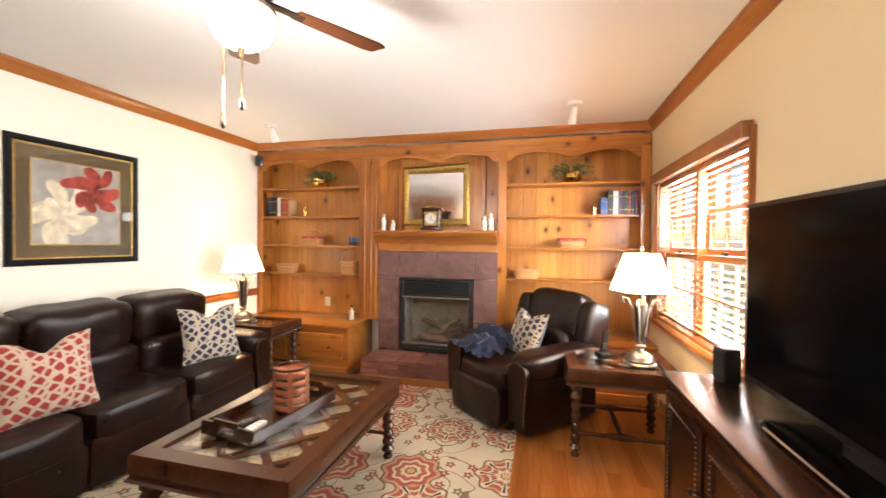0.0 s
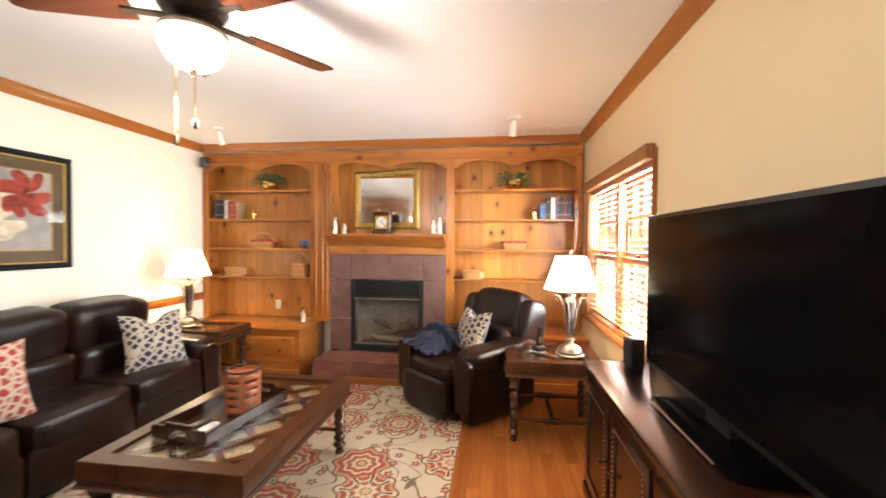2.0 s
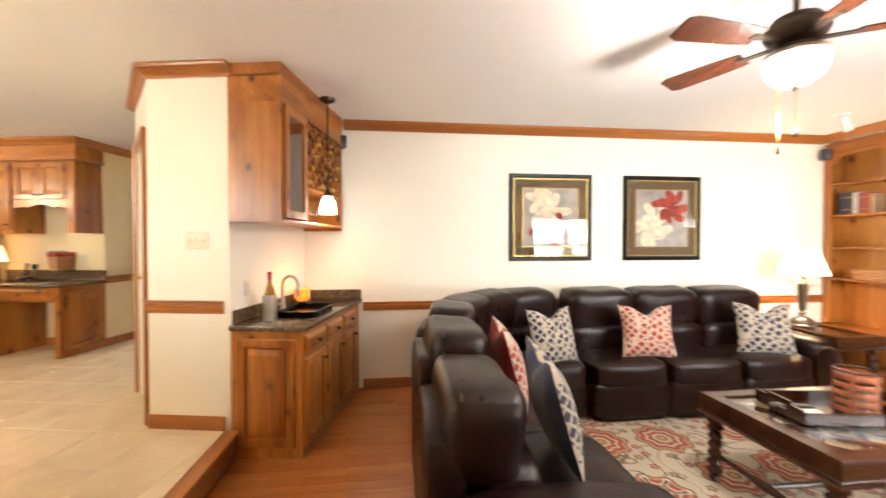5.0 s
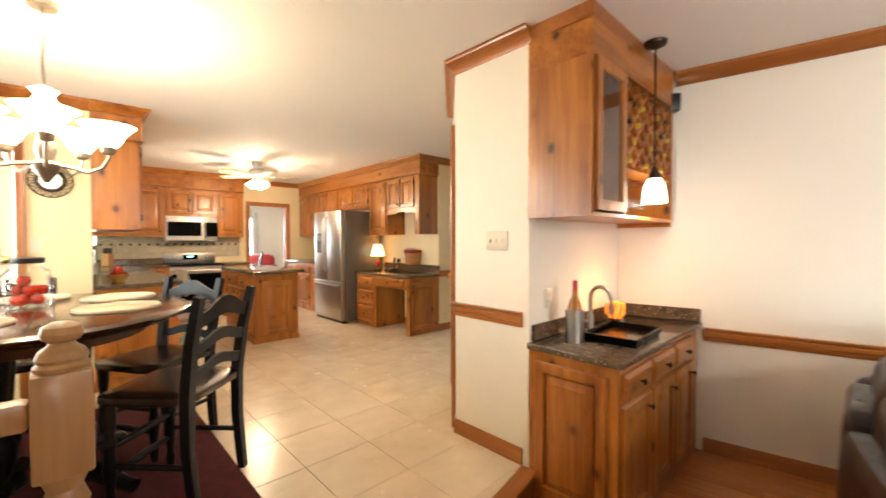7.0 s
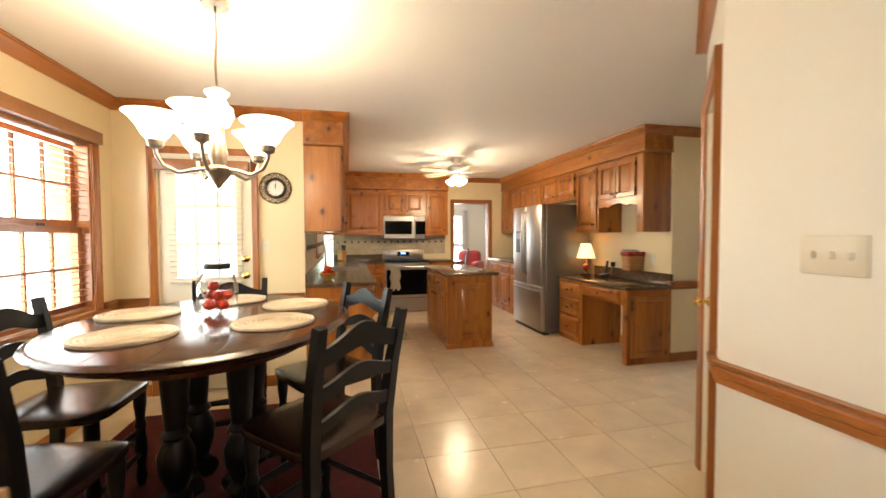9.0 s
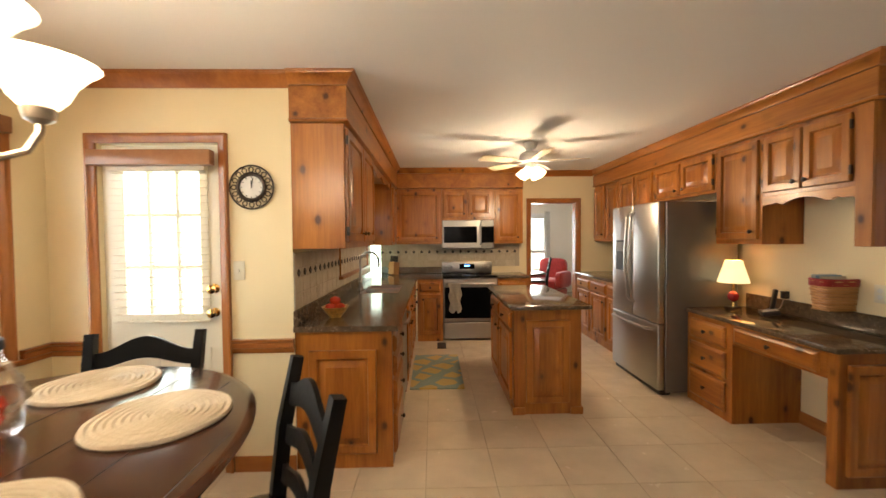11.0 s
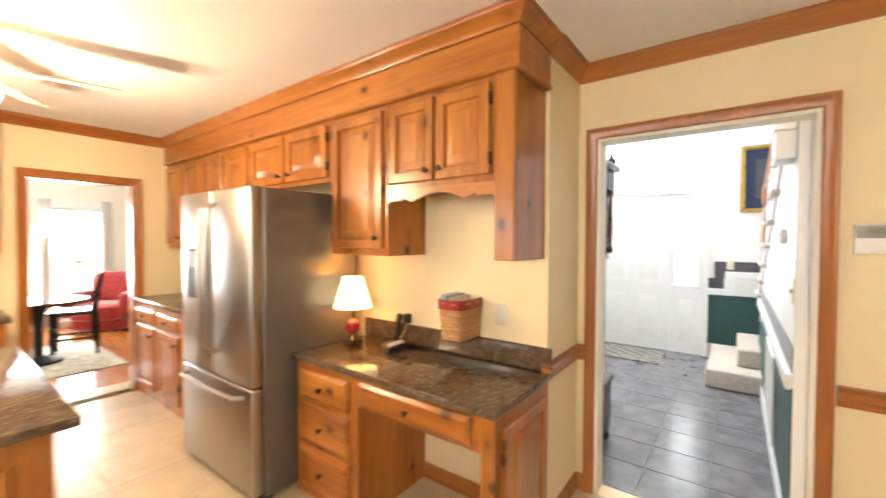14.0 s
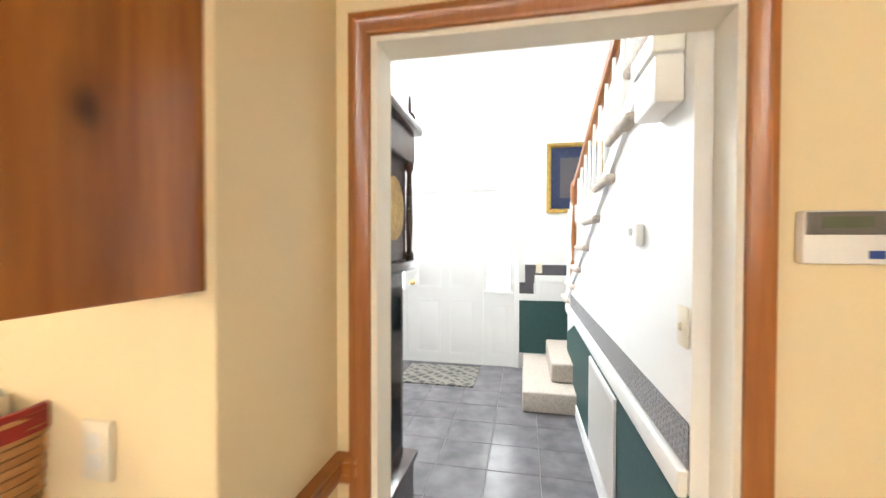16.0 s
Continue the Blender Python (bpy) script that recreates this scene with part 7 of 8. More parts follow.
carved = plain("carved_resin", (0.62, 0.54, 0.42), 0.6, vary=0.25, scale=40)
for x, h, m_ in ((1.93, 0.19, ceramic), (2.04, 0.12, ceramic), (3.08, 0.16, carved), (3.15, 0.19, carved)):
    figurine(x, 7.590, 1.591, h, m_, "pale carved figurine on the mantel shelf")
figurine(0.80, 7.770, 1.77, 0.13, brass, "small gilt tree ornament on the bookcase shelf")
figurine(4.20, 7.770, 1.764, 0.14, brass, "small gilt tree ornament beside the books")
cols = [plain("book_%s" % n, c, 0.5, vary=0.15, scale=12) for n, c in (("navy", (0.02, 0.03, 0.08)), ("black", (0.015, 0.015, 0.018)), ("maroon", (0.14, 0.02, 0.02)), ("red", (0.30, 0.05, 0.03)), ("tan", (0.40, 0.28, 0.16)), ("white", (0.62, 0.58, 0.52)), ("blue", (0.05, 0.10, 0.28)), ("plum", (0.10, 0.04, 0.12)))]


def book(x, z, w, h, mat, m=None, gilt=True):
    b = thing("book", m or Matrix.Translation((x, 7.710, z)), "upright hardback book on the bookcase shelf", "book", "books on the shelves")
    part("cover", box((0, 0, 0), (w - 0.002, 0.15, h), 0.003), mat, b)
    part("pages", box((0.003, 0.01, h - 0.001), (w - 0.005, 0.148, h + 0.0015)), paper, b)
    if gilt:
        for q in (0.2, 0.75):
            part("gilt_band", box((0.001, -0.001, h * q), (w - 0.003, 0.0005, h * q + 0.008)), gold, b)


x = 0.31
for w, h, c in ((0.045, 0.235, 0), (0.04, 0.24, 1), (0.045, 0.24, 1), (0.02, 0.23, 5), (0.025, 0.235, 5), (0.02, 0.22, 7), (0.04, 0.225, 3), (0.05, 0.22, 3), (0.03, 0.20, 4)):
    book(x, 1.769, w, h, cols[c])
    x += w + 0.001
x = 4.26
for w, h, c in ((0.035, 0.18, 6), (0.03, 0.17, 6), (0.05, 0.25, 1), (0.045, 0.24, 5), (0.02, 0.24, 7), (0.02, 0.23, 0), (0.045, 0.24, 1), (0.03, 0.225, 2), (0.03, 0.24, 0), (0.03, 0.25, 7)):
    book(x, 1.763, w, h, cols[c])
    x += w + 0.002
for k in range(2):
    book(0, 0, 0.05, 0.15, cols[(0, 6)[k]], pose(1.58, 7.710, 1.413 + 0.05 * (k + 0), 0, -90, 0) @ pose(0.0, 0, 0), True)


def basket(m, w, d, h, label, handle=False, liner=None):
    b = thing("woven_basket", m, label, "basket")
    n = max(3, int(h / 0.018))
    for k in range(n):
        z = (k + 0.5) * h / n
        f = 0.82 + 0.18 * z / h
        pts = []
        for j in range(36):
            a = 2 * math.pi * j / 36
            q = (abs(math.cos(a)) ** 4 + abs(math.sin(a)) ** 4) ** -0.25
            wob = 1 + 0.018 * (1 if (j // 2 + k) % 2 else -1)
            pts.append((w / 2 * f * q * math.cos(a) * wob, d / 2 * f * q * math.sin(a) * wob, z))
        part("weaver", tube(nb(), pts, h / n * 0.56, 5, True), wicker, b)
    part("bottom", box((-w * 0.4, -d * 0.4, 0), (w * 0.4, d * 0.4, 0.006)), wicker, b)
    pts = [(w / 2 * 1.02 * (abs(math.cos(a)) ** 4 + abs(math.sin(a)) ** 4) ** -0.25 * math.cos(a), d / 2 * 1.02 * (abs(math.cos(a)) ** 4 + abs(math.sin(a)) ** 4) ** -0.25 * math.sin(a), h) for a in [2 * math.pi * j / 36 for j in range(36)]]
    part("rim", tube(nb(), pts, 0.009, 6, True), liner or wicker, b)
    if liner:
        hem = [(x * 1.01, y * 1.01) for x, y, z in pts]
        part("liner_hem", sweep(nb(), hem, [(-0.006, h - 0.2 * h), (0.002, h - 0.2 * h), (0.002, h), (-0.006, h)], True), liner, b, "turned-down red cloth hem")
    if handle:
        part("handle", tube(nb(), [(-w * 0.5, 0, h * 0.8)] + [(-w * 0.5 * math.cos(a), 0, h + h * 0.9 * math.sin(a)) for a in [math.pi * k / 10 for k in range(11)]] + [(w * 0.5, 0, h * 0.8)], 0.006, 6), wicker, b)
    return b


basket(pose(0.93, 7.750, 1.413), 0.26, 0.16, 0.10, "woven basket with tall handle and red lining", True, redfab)
basket(pose(0.57, 7.750, 1.068), 0.25, 0.16, 0.10, "low woven basket on the bookcase shelf")
basket(pose(1.42, 7.750, 1.068), 0.20, 0.15, 0.15, "woven basket with a hoop handle", True)
basket(pose(3.98, 7.750, 1.422), 0.27, 0.15, 0.09, "low woven basket with a red lined rim", False, redfab)
basket(pose(3.52, 7.750, 1.084), 0.26, 0.15, 0.09, "pale woven basket on the lower shelf")
basket(pose(4.52, 7.750, 1.084), 0.2, 0.15, 0.13, "woven basket with hoop handle behind the lamp", True)
leaf_m = plain("dark_green_leaf", (0.045, 0.11, 0.035), 0.5, vary=0.6, scale=40)


def potted(x, z):
    p = thing("potted_plant", pose(x, 7.750, z), "trailing green plant in a round brass bowl", "plant")
    part("brass_bowl", lathe(nb(), [(0.05, 0), (0.075, 0.015), (0.095, 0.05), (0.09, 0.085), (0.098, 0.10), (0.09, 0.10), (0.08, 0.06)], 24), brass, p, "polished brass bowl")
    random.seed(int(x * 10))
    bm = nb()
    for k in range(300):
        a, r, zz = random.uniform(0, 6.28), random.uniform(0.02, 0.20), random.uniform(0.08, 0.20)
        r *= 1 - max(0, zz - 0.15) * 3
        zz -= 0.5 * max(0, r - 0.11)
        m = Matrix.Translation((r * math.cos(a) * 1.15, r * math.sin(a) * 0.6, zz)) @ Euler((random.uniform(-0.8, 0.8), random.uniform(-0.8, 0.8), a)).to_matrix().to_4x4()
        L, W = random.uniform(0.02, 0.036), random.uniform(0.009, 0.015)
        v = [bm.verts.new(m @ Vector(q)) for q in ((0, 0, 0), (L * 0.5, W, 0.004), (L, 0, -0.002), (L * 0.5, -W, 0.004), (L * 0.5, 0, -0.003))]
        for q in ((0, 4, 1), (1, 4, 2), (2, 4, 3), (3, 4, 0)):
            bm.faces.new([v[i] for i in q])
    f = part("foliage", bm, leaf_m, p)
    f["kind"] = "stuff"


potted(1.02, 2.12)
potted(3.98, 2.101)
bt = thing("spray_bottle", pose(1.53, 7.600, 0.553), "small tan bottle on the bookcase bench", "bottle")
part("body", lathe(nb(), [(0.03, 0), (0.03, 0.09), (0.012, 0.115), (0.012, 0.14)], 14), carved, bt)
part("cap", lathe(nb(), [(0.014, 0.14), (0.014, 0.165), (0.004, 0.17)], 12), black, bt)
ln = thing("metal_lantern", pose(3.12, 7.370, 0.235), "black metal lantern with candle on the hearth", "lantern")
part("base", box((-0.075, -0.075, 0), (0.075, 0.075, 0.02), 0.003), black, ln)
part("roof", lathe(nb(), [(0.13, 0.27), (0.11, 0.285), (0.04, 0.335), (0.03, 0.36), (0.008, 0.375)], 4, pose(0, 0, 0, 0, 0, 45)), black, ln)
for sx in (-1, 1):
    for sy in (-1, 1):
        part("post", box((sx * 0.07 - 0.005, sy * 0.07 - 0.005, 0.02), (sx * 0.07 + 0.005, sy * 0.07 + 0.005, 0.28)), black, ln)
part("ring", tube(nb(), [(0.02 * math.cos(a), 0, 0.395 + 0.02 * math.sin(a)) for a in [2 * math.pi * k / 12 for k in range(12)]], 0.003, 6, True), black, ln)
part("candle", lathe(nb(), [(0.03, 0.021), (0.03, 0.12), (0.0, 0.118)], 16), ceramic, ln)

plate(wallm(1.05, 7.893, 0.70, 0), 1, "outlet", "ivory outlet in the back of the bookcase")

# coffee table things
tr = thing("wooden_tray", pose(2.295, 5.22, 0.526, 0, 0, 82), "dark wooden tray with cut-out handles on the coffee table", "tray")
part("base", box((-0.30, -0.17, 0), (0.30, 0.17, 0.012), 0.002), dark_wood_x, tr)
for y in (-0.17, 0.158):
    part("long_side", box((-0.30, y, 0.0121), (0.30, y + 0.012, 0.06), 0.003), dark_wood_x, tr)
for x in (-0.30, 0.288):
    bm = sweep(nb(), [(-0.05, 0.032), (0.05, 0.032), (0.05, 0.058), (-0.05, 0.058)], [(0, 0), (0, 0.012), (-0.03, 0.012), (-0.03, 0)], True, pose(x, 0, 0, 90, 0, 90))
    hexa(bm, (x, -0.157, 0.0121), (x + 0.012, -0.08, 0.07))
    hexa(bm, (x, 0.08, 0.0121), (x + 0.012, 0.157, 0.07))
    part("handle_end", bm, dark_wood_x, tr)
cj = thing("candle_holder", pose(2.355, 5.28, 0.539), "round candle holder of woven copper bands", "candle holder")
part("glass", lathe(nb(), [(0.085, 0), (0.088, 0.004), (0.088, 0.235), (0.084, 0.235), (0.084, 0.006)], 28), pane_m, cj)
copper = plain("copper_band", (0.42, 0.15, 0.075), 0.45, 0.5, vary=0.25, scale=16)
for k in range(5):
    z = 0.02 + k * 0.043
    part("band", lathe(nb(), [(0.091, z), (0.0925, z + 0.003), (0.0925, z + 0.025), (0.091, z + 0.028), (0.0895, z + 0.014)], 28), copper, cj)
for k in range(6):
    a = 60 * k
    part("upright_band", hexa(nb(), (0.0925, -0.012, 0.004), (0.095, 0.012, 0.232), m=pose(0, 0, 0, 0, 0, a)), copper, cj)
part("rim", tube(nb(), [(0.092 * math.cos(a), 0.092 * math.sin(a), 0.237) for a in [2 * math.pi * k / 28 for k in range(28)]], 0.006, 6, True), bronze, cj)
part("candle", lathe(nb(), [(0.05, 0.007), (0.05, 0.14), (0.0, 0.137)], 20), carved, cj)
for x, y, a, mat, l in ((2.245, 5.02, 75, black, 0.21), (2.325, 5.01, 84, ceramic, 0.17)):
    r = thing("remote_control", pose(x, y, 0.539, 0, 0, a), "slim remote control lying in the wooden tray", "remote")
    part("body", pillow(nb(), (0, 0, 0.011), (l / 2, 0.024, 0.010), 0.35, 6), mat, r)
    for i in range(5):
        for j in range(3):
            part("button", box((-l * 0.36 + i * l * 0.15, -0.014 + j * 0.011, 0.0195), (-l * 0.36 + i * l * 0.15 + 0.009, -0.007 + j * 0.011, 0.0225), 0.001), steel_side, r)
ph = thing("cordless_phone", pose(4.13, 6.52, 0.62, 0, 0, 25), "black cordless phone in its cradle on the end table", "phone")
part("cradle", pillow(nb(), (0, 0, 0.02), (0.045, 0.05, 0.022), 0.4, 6), black, ph)
part("handset", hexa(nb(), (-0.024, -0.012, 0.02), (0.024, 0.012, 0.19), 0.006, 2, pose(0, 0, 0.01, 10)), black, ph)
for i in range(4):
    for j in range(3):
        part("key", hexa(nb(), (-0.016 + j * 0.012, -0.0145, 0.06 + i * 0.014), (-0.008 + j * 0.012, -0.0122, 0.068 + i * 0.014), m=pose(0, 0, 0.01, 10)), steel, ph)

within(HOUSE)

# ---- things on the kitchen counters ----
dl = thing("desk_lamp", pose(-0.35, -2.38, 1.0) @ Matrix.Diagonal((1.05, 1.05, 1.16, 1)), "small lamp with red ball base and lit cream shade", "lamp")
part("base", box((-0.05, -0.035, 0), (0.05, 0.035, 0.018), 0.005, 2), bronze, dl)
part("stem", lathe(nb(), [(0.016, 0.018), (0.012, 0.05), (0.014, 0.06)], 12), brass, dl)
part("red_ball", lathe(nb(), [(0.012, 0.055), (0.035, 0.07), (0.042, 0.095), (0.035, 0.12), (0.012, 0.135)], 20), plain("red_glaze", (0.30, 0.02, 0.02), 0.15), dl, "glossy red ball")
part("neck", lathe(nb(), [(0.01, 0.135), (0.008, 0.20), (0.02, 0.205)], 10), brass, dl)
part("shade", lathe(nb(), [(0.115, 0.20), (0.085, 0.29), (0.06, 0.365), (0.057, 0.365), (0.082, 0.29), (0.112, 0.20)], 28), glowing("amber_lamp_shade", (1.0, 0.76, 0.40), 1.3), dl, "lit cream shade")
lamp("desk_lamp_bulb", "POINT", (-0.35, -2.38, 1.30), 22, (1.0, 0.60, 0.20), 0.04)
bk = basket(pose(-0.478, -1.64, 1.125), 0.24, 0.16, 0.21, "tall woven mail basket with a red lined rim", False, redfab)
for k in range(3):
    part("letter", hexa(nb(), (-0.09, -0.05 + k * 0.03, 0.05), (0.09, -0.045 + k * 0.03, 0.245 - k * 0.008), m=pose(0, 0, 0, 5)), (white, plain("blue_paper", (0.25, 0.42, 0.6), 0.7), paper)[k], bk)
pt = thing("desk_phone", pose(-0.40, -2.06, 1.0, 0, 0, 60), "black cordless phone and answering machine on the desk", "phone")
part("cradle", hexa(nb(), (-0.075, -0.06, 0.0), (0.075, 0.06, 0.035), 0.01, 2, pose(0, 0, 0.012, 12)), black, pt)
part("handset", hexa(nb(), (-0.066, -0.014, 0.03), (-0.014, 0.014, 0.20), 0.008, 2, pose(0, 0.015, 0.012, -8)), black, pt)
for i in range(4):
    for j in range(3):
        part("key", hexa(nb(), (0.006 + j * 0.019, -0.04 + i * 0.022, 0.038), (0.019 + j * 0.019, -0.027 + i * 0.022, 0.041), m=pose(0, 0, 0.012, 12)), ceramic, pt)
ad = thing("plug_adapter", wallm(-0.578, -2.10, 1.16, 90), "small black plug adapter in the wall outlet", "adapter")
part("body", box((-0.02, -0.045, -0.03), (0.02, 0.0, 0.03), 0.005, 2), black, ad)
part("cord", tube(nb(), [(0, -0.03, -0.03), (-0.01, -0.035, -0.08), (-0.04, -0.03, -0.12), (-0.07, -0.03, -0.135)], 0.0035, 6), jute, ad)
part("key_panel", hexa(nb(), (0.0, -0.05, 0.0352), (0.065, 0.05, 0.038), m=pose(0, 0, 0.012, 12)), steel, pt)
bw = thing("fruit_bowl", pose(2.95, -1.78, CT + 0.036), "painted yellow bowl of red tomatoes on the counter", "bowl")
pr = [(0.04, 0.0), (0.045, 0.008), (0.075, 0.045), (0.092, 0.075)]
part("bowl", lathe(nb(), pr + [(r - 0.006, z) for r, z in pr[::-1][:-1]] + [(0.036, 0.008)], 28), plain("painted_pottery", (0.45, 0.24, 0.05), 0.3, vary=0.6, scale=60), bw)
for k, (x, y, z) in enumerate(((0.03, 0.02, 0.07), (-0.035, 0.015, 0.07), (0.0, -0.035, 0.07), (0.0, 0.0, 0.115))):
    part("tomato", lathe(nb(), [(0.004, -0.03), (0.028, -0.022), (0.038, 0.0), (0.03, 0.022), (0.01, 0.028), (0.003, 0.024)], 16, Matrix.Translation((x, y, z))), tomato, bw)
kb = thing("knife_block", pose(2.86, -4.92, CT + 0.036, 0, 0, 150), "wooden knife block with black handles", "knife block")
part("block", hexa(nb(), (-0.05, -0.07, 0), (0.05, 0.07, 0.19), 0.005, 1, pose(0, 0, 0, -8)), wicker, kb)
for k in range(6):
    part("knife_handle", hexa(nb(), (-0.04 + (k % 3) * 0.034, -0.05 + (k // 3) * 0.05, 0.19), (-0.022 + (k % 3) * 0.034, -0.025 + (k // 3) * 0.05, 0.28), 0.004, 1, pose(0, 0, 0, -8)), black, kb)
kr_m = print_m("kitchen_mat_weave", (0.46, 0.30, 0.06), (0.16, 0.24, 0.20), 5)
single("kitchen_mat", box((1.97, -3.88, Z2), (2.50, -2.78, Z2 + 0.012), 0.004), kr_m, None, "colourful floral kitchen mat before the sink", "mat")
single("floor_register", box((2.10, -4.45, Z2 + 0.001), (2.22, -4.18, Z2 + 0.008), 0.002), bronze, None, "brown metal floor register by the range", "vent")

# ---- hall ----
hall_tile = plain("grey_slate_tile", (0.13, 0.125, 0.135), 0.22, vary=0.35, scale=6, bumpy=0.15, bscale=20)
green = plain("dark_green_wainscot", (0.012, 0.060, 0.058), 0.5, vary=0.15, scale=30)
border = print_m("scroll_border_paper", (0.02, 0.02, 0.03), (0.13, 0.12, 0.13), 60)
carpet = plain("beige_carpet", (0.50, 0.44, 0.38), 0.95, vary=0.2, scale=60, bumpy=0.6, bscale=300)
HY = -0.2
st = lambda x: 1.055 + (x + 4.584) * 0.458
poly = [(-1.16, 0), (-4.3, 0), (-4.3, st(-4.3) - 0.12), (-1.16, st(-1.16) - 0.12)]
tagged(part("wall_stair_side", prism(nb(), poly, -0.12, 0, pose(0, HY, 0, 90)), white, smooth=False), kind="structure")
tagged(part("stair_skirt", sweep(nb(), [(-4.32, st(-4.32) - 0.10), (-1.17, st(-1.17) - 0.10)], [(-0.05, 0), (-0.05, 0.02), (0.05, 0.02), (0.05, 0)], m=pose(0, HY, 0, 90)), white), kind="structure")
tagged(part("wainscot", prism(nb(), [(-1.165, 0.27), (-4.28, 0.27), (-4.28, 0.72), (-3.55, 0.96), (-1.165, 0.96)], 0.0, 0.006, pose(0, HY, 0, 90)), green), kind="structure")
tagged(part("hall_chair_rail", box((-4.25, HY - 0.03, 0.95), (-1.165, HY - 0.001, 1.03), 0.008, 2), white), kind="structure")
tagged(part("hall_baseboard", box((-4.25, HY - 0.018, Z2), (-1.165, HY - 0.001, 0.28), 0.004), white), kind="structure")
tagged(part("wallpaper_border", box((-4.0, HY - 0.004, 1.032), (-1.165, HY - 0.001, 1.16)), border), kind="structure")
vt = thing("return_air_grille", Matrix.Translation((-2.75, HY - 0.008, 0.32)), "white louvred return air grille in the wainscot", "vent")
part("frame", sweep(nb(), [(0, 0), (0.75, 0), (0.75, 0.58), (0, 0.58)], [(0, 0), (0, 0.014), (0.03, 0.012), (0.03, 0)], True, pose(0, 0, 0, 90)), white, vt)
part("backing", box((0.02, 0.0, 0.02), (0.73, 0.002, 0.56)), steel_side, vt)
me = mesh_of(hexa(nb(), (-0.012, -0.002, 0.03), (0.012, 0.002, 0.55), m=pose(0, 0, 0, 0, 0, 35)), "slat", white, False)
for k in range(28):
    o = new("slat", me)
    o.parent = vt
    o.matrix_basis = Matrix.Translation((0.04 + k * 0.025, -0.006, 0))
# lower steps and flight
sr = thing("staircase", None, "beige carpeted staircase with white balusters and wooden rail", "staircase")
part("carpet_step", box((-4.70, -0.66, Z2), (-3.47, HY - 0.12 + 1.2, 0.36), 0.02, 3), carpet, sr)
part("carpet_step", box((-4.70, -0.40, 0.361), (-3.75, HY + 1.1, 0.54), 0.02, 3), carpet, sr)
for k in range(8):
    x = -4.50 + k * 0.40
    z = st(x)
    part("tread", box((x - 0.06, HY - 0.05, z - 0.045), (min(x + 0.40, -1.29), HY + 0.95, z), 0.02, 3), carpet, sr)
    for q in (0.05, 0.25):
        zr = 2.19 + (x + q + 3.87) * 0.30
        if zr > z + 0.2:
            part("baluster", lathe(nb(), [(0.014, z), (0.014, z + 0.12), (0.018, z + 0.14), (0.010, zr)], 8, Matrix.Translation((x + q, HY + 0.02, 0))), white, sr)
part("handrail", tube(nb(), [(-3.87, HY + 0.02, 2.19), (-1.2, HY + 0.02, 2.99)], 0.032, 8), trim_x, sr)
part("newel_post", lathe(nb(), [(0.045, 1.33), (0.045, 1.45), (0.03, 1.5), (0.04, 1.7), (0.025, 2.0), (0.045, 2.05), (0.045, 2.2), (0.03, 2.24), (0.0, 2.26)], 14, Matrix.Translation((-3.87, HY + 0.02, 0))), trim_z, sr)
wall("wall_hall_north", white, "x", 1.0, 1.1, -4.72, -1.28, 0, 5.2)
wall("wall_hall_south", white, "x", -2.75, -2.65, -4.72, -1.16, 0, 5.2)
wall("wall_hall_back", white, "y", -1.16, -1.1, -2.65, -1.3, 0, CEIL)
tagged(part("ceiling_hall", box((-4.87, -2.75, 5.2), (-1.1, 1.1, 5.3)), ceil_m), kind="structure")
# stepped border beside the front door
tagged(part("wainscot_front", box((-4.718, -0.74, 0.36), (-4.712, 0.9, 0.98)), green), kind="structure")
bm = hexa(nb(), (-4.72, -0.74, 0.98), (-4.695, -0.45, 1.05), 0.004)
hexa(bm, (-4.72, -0.52, 1.05), (-4.695, -0.45, 1.20), 0.004)
hexa(bm, (-4.72, -0.52, 1.20), (-4.695, 0.9, 1.27), 0.004)
tagged(part("stepped_rail", bm, white), kind="structure")
bm = hexa(nb(), (-4.716, -0.74, 1.06), (-4.711, -0.54, 1.19))
hexa(bm, (-4.716, -0.64, 1.19), (-4.711, -0.53, 1.40))
hexa(bm, (-4.716, -0.53, 1.28), (-4.711, 0.9, 1.40))
tagged(part("stepped_border", bm, border), kind="structure")
plate(wallm(-4.708, -0.48, 1.36, 90), 1, "switch", "ivory switch plate by the front door")
fdm = wallm(-4.718, -2.06, Z2, 90)
casing(fdm, -0.36, 1.30, 0, 2.09, white)
panel_door(fdm @ pose(0.0, -0.012, 0.004), 0.93, 2.06, white, "white six-panel front door with brass locks", "front_door", 0.06)
for u0 in (-0.35, 0.95):
    s = thing("sidelight", fdm @ pose(u0, 0, 0.004), "white sidelight beside the front door", "window")
    part("lower_panel", box((0, -0.012, 0), (0.33, 0.0, 0.86)), white, s)
    part("raised_panel", rings(nb(), 0.22, 0.62, [(0, 0.012), (0, 0.016), (0.014, 0.0135), (0.03, 0.0135), (0.05, 0.019)], pose(0.055, 0, 0.12)), white, s)
    part("ledge", box((-0.0, -0.03, 0.861), (0.33, 0.0, 0.90), 0.005), white, s)
    # the wall behind is solid, so the pane itself emits the daylight
    part("frosted_pane", box((0.04, -0.006, 0.92), (0.29, -0.002, 2.0)), glowing("glowing_sheer", (0.95, 0.98, 1.0), 3.0), s, "sheer curtained glass, glowing in place of daylight")
    part("stile", box((0, -0.012, 0.901), (0.04, -0.0005, 2.06)), white, s)
    part("stile", box((0.29, -0.012, 0.901), (0.33, -0.0005, 2.06)), white, s)
    part("top_rail", box((0.0405, -0.012, 2.0), (0.2895, -0.0005, 2.06)), white, s)
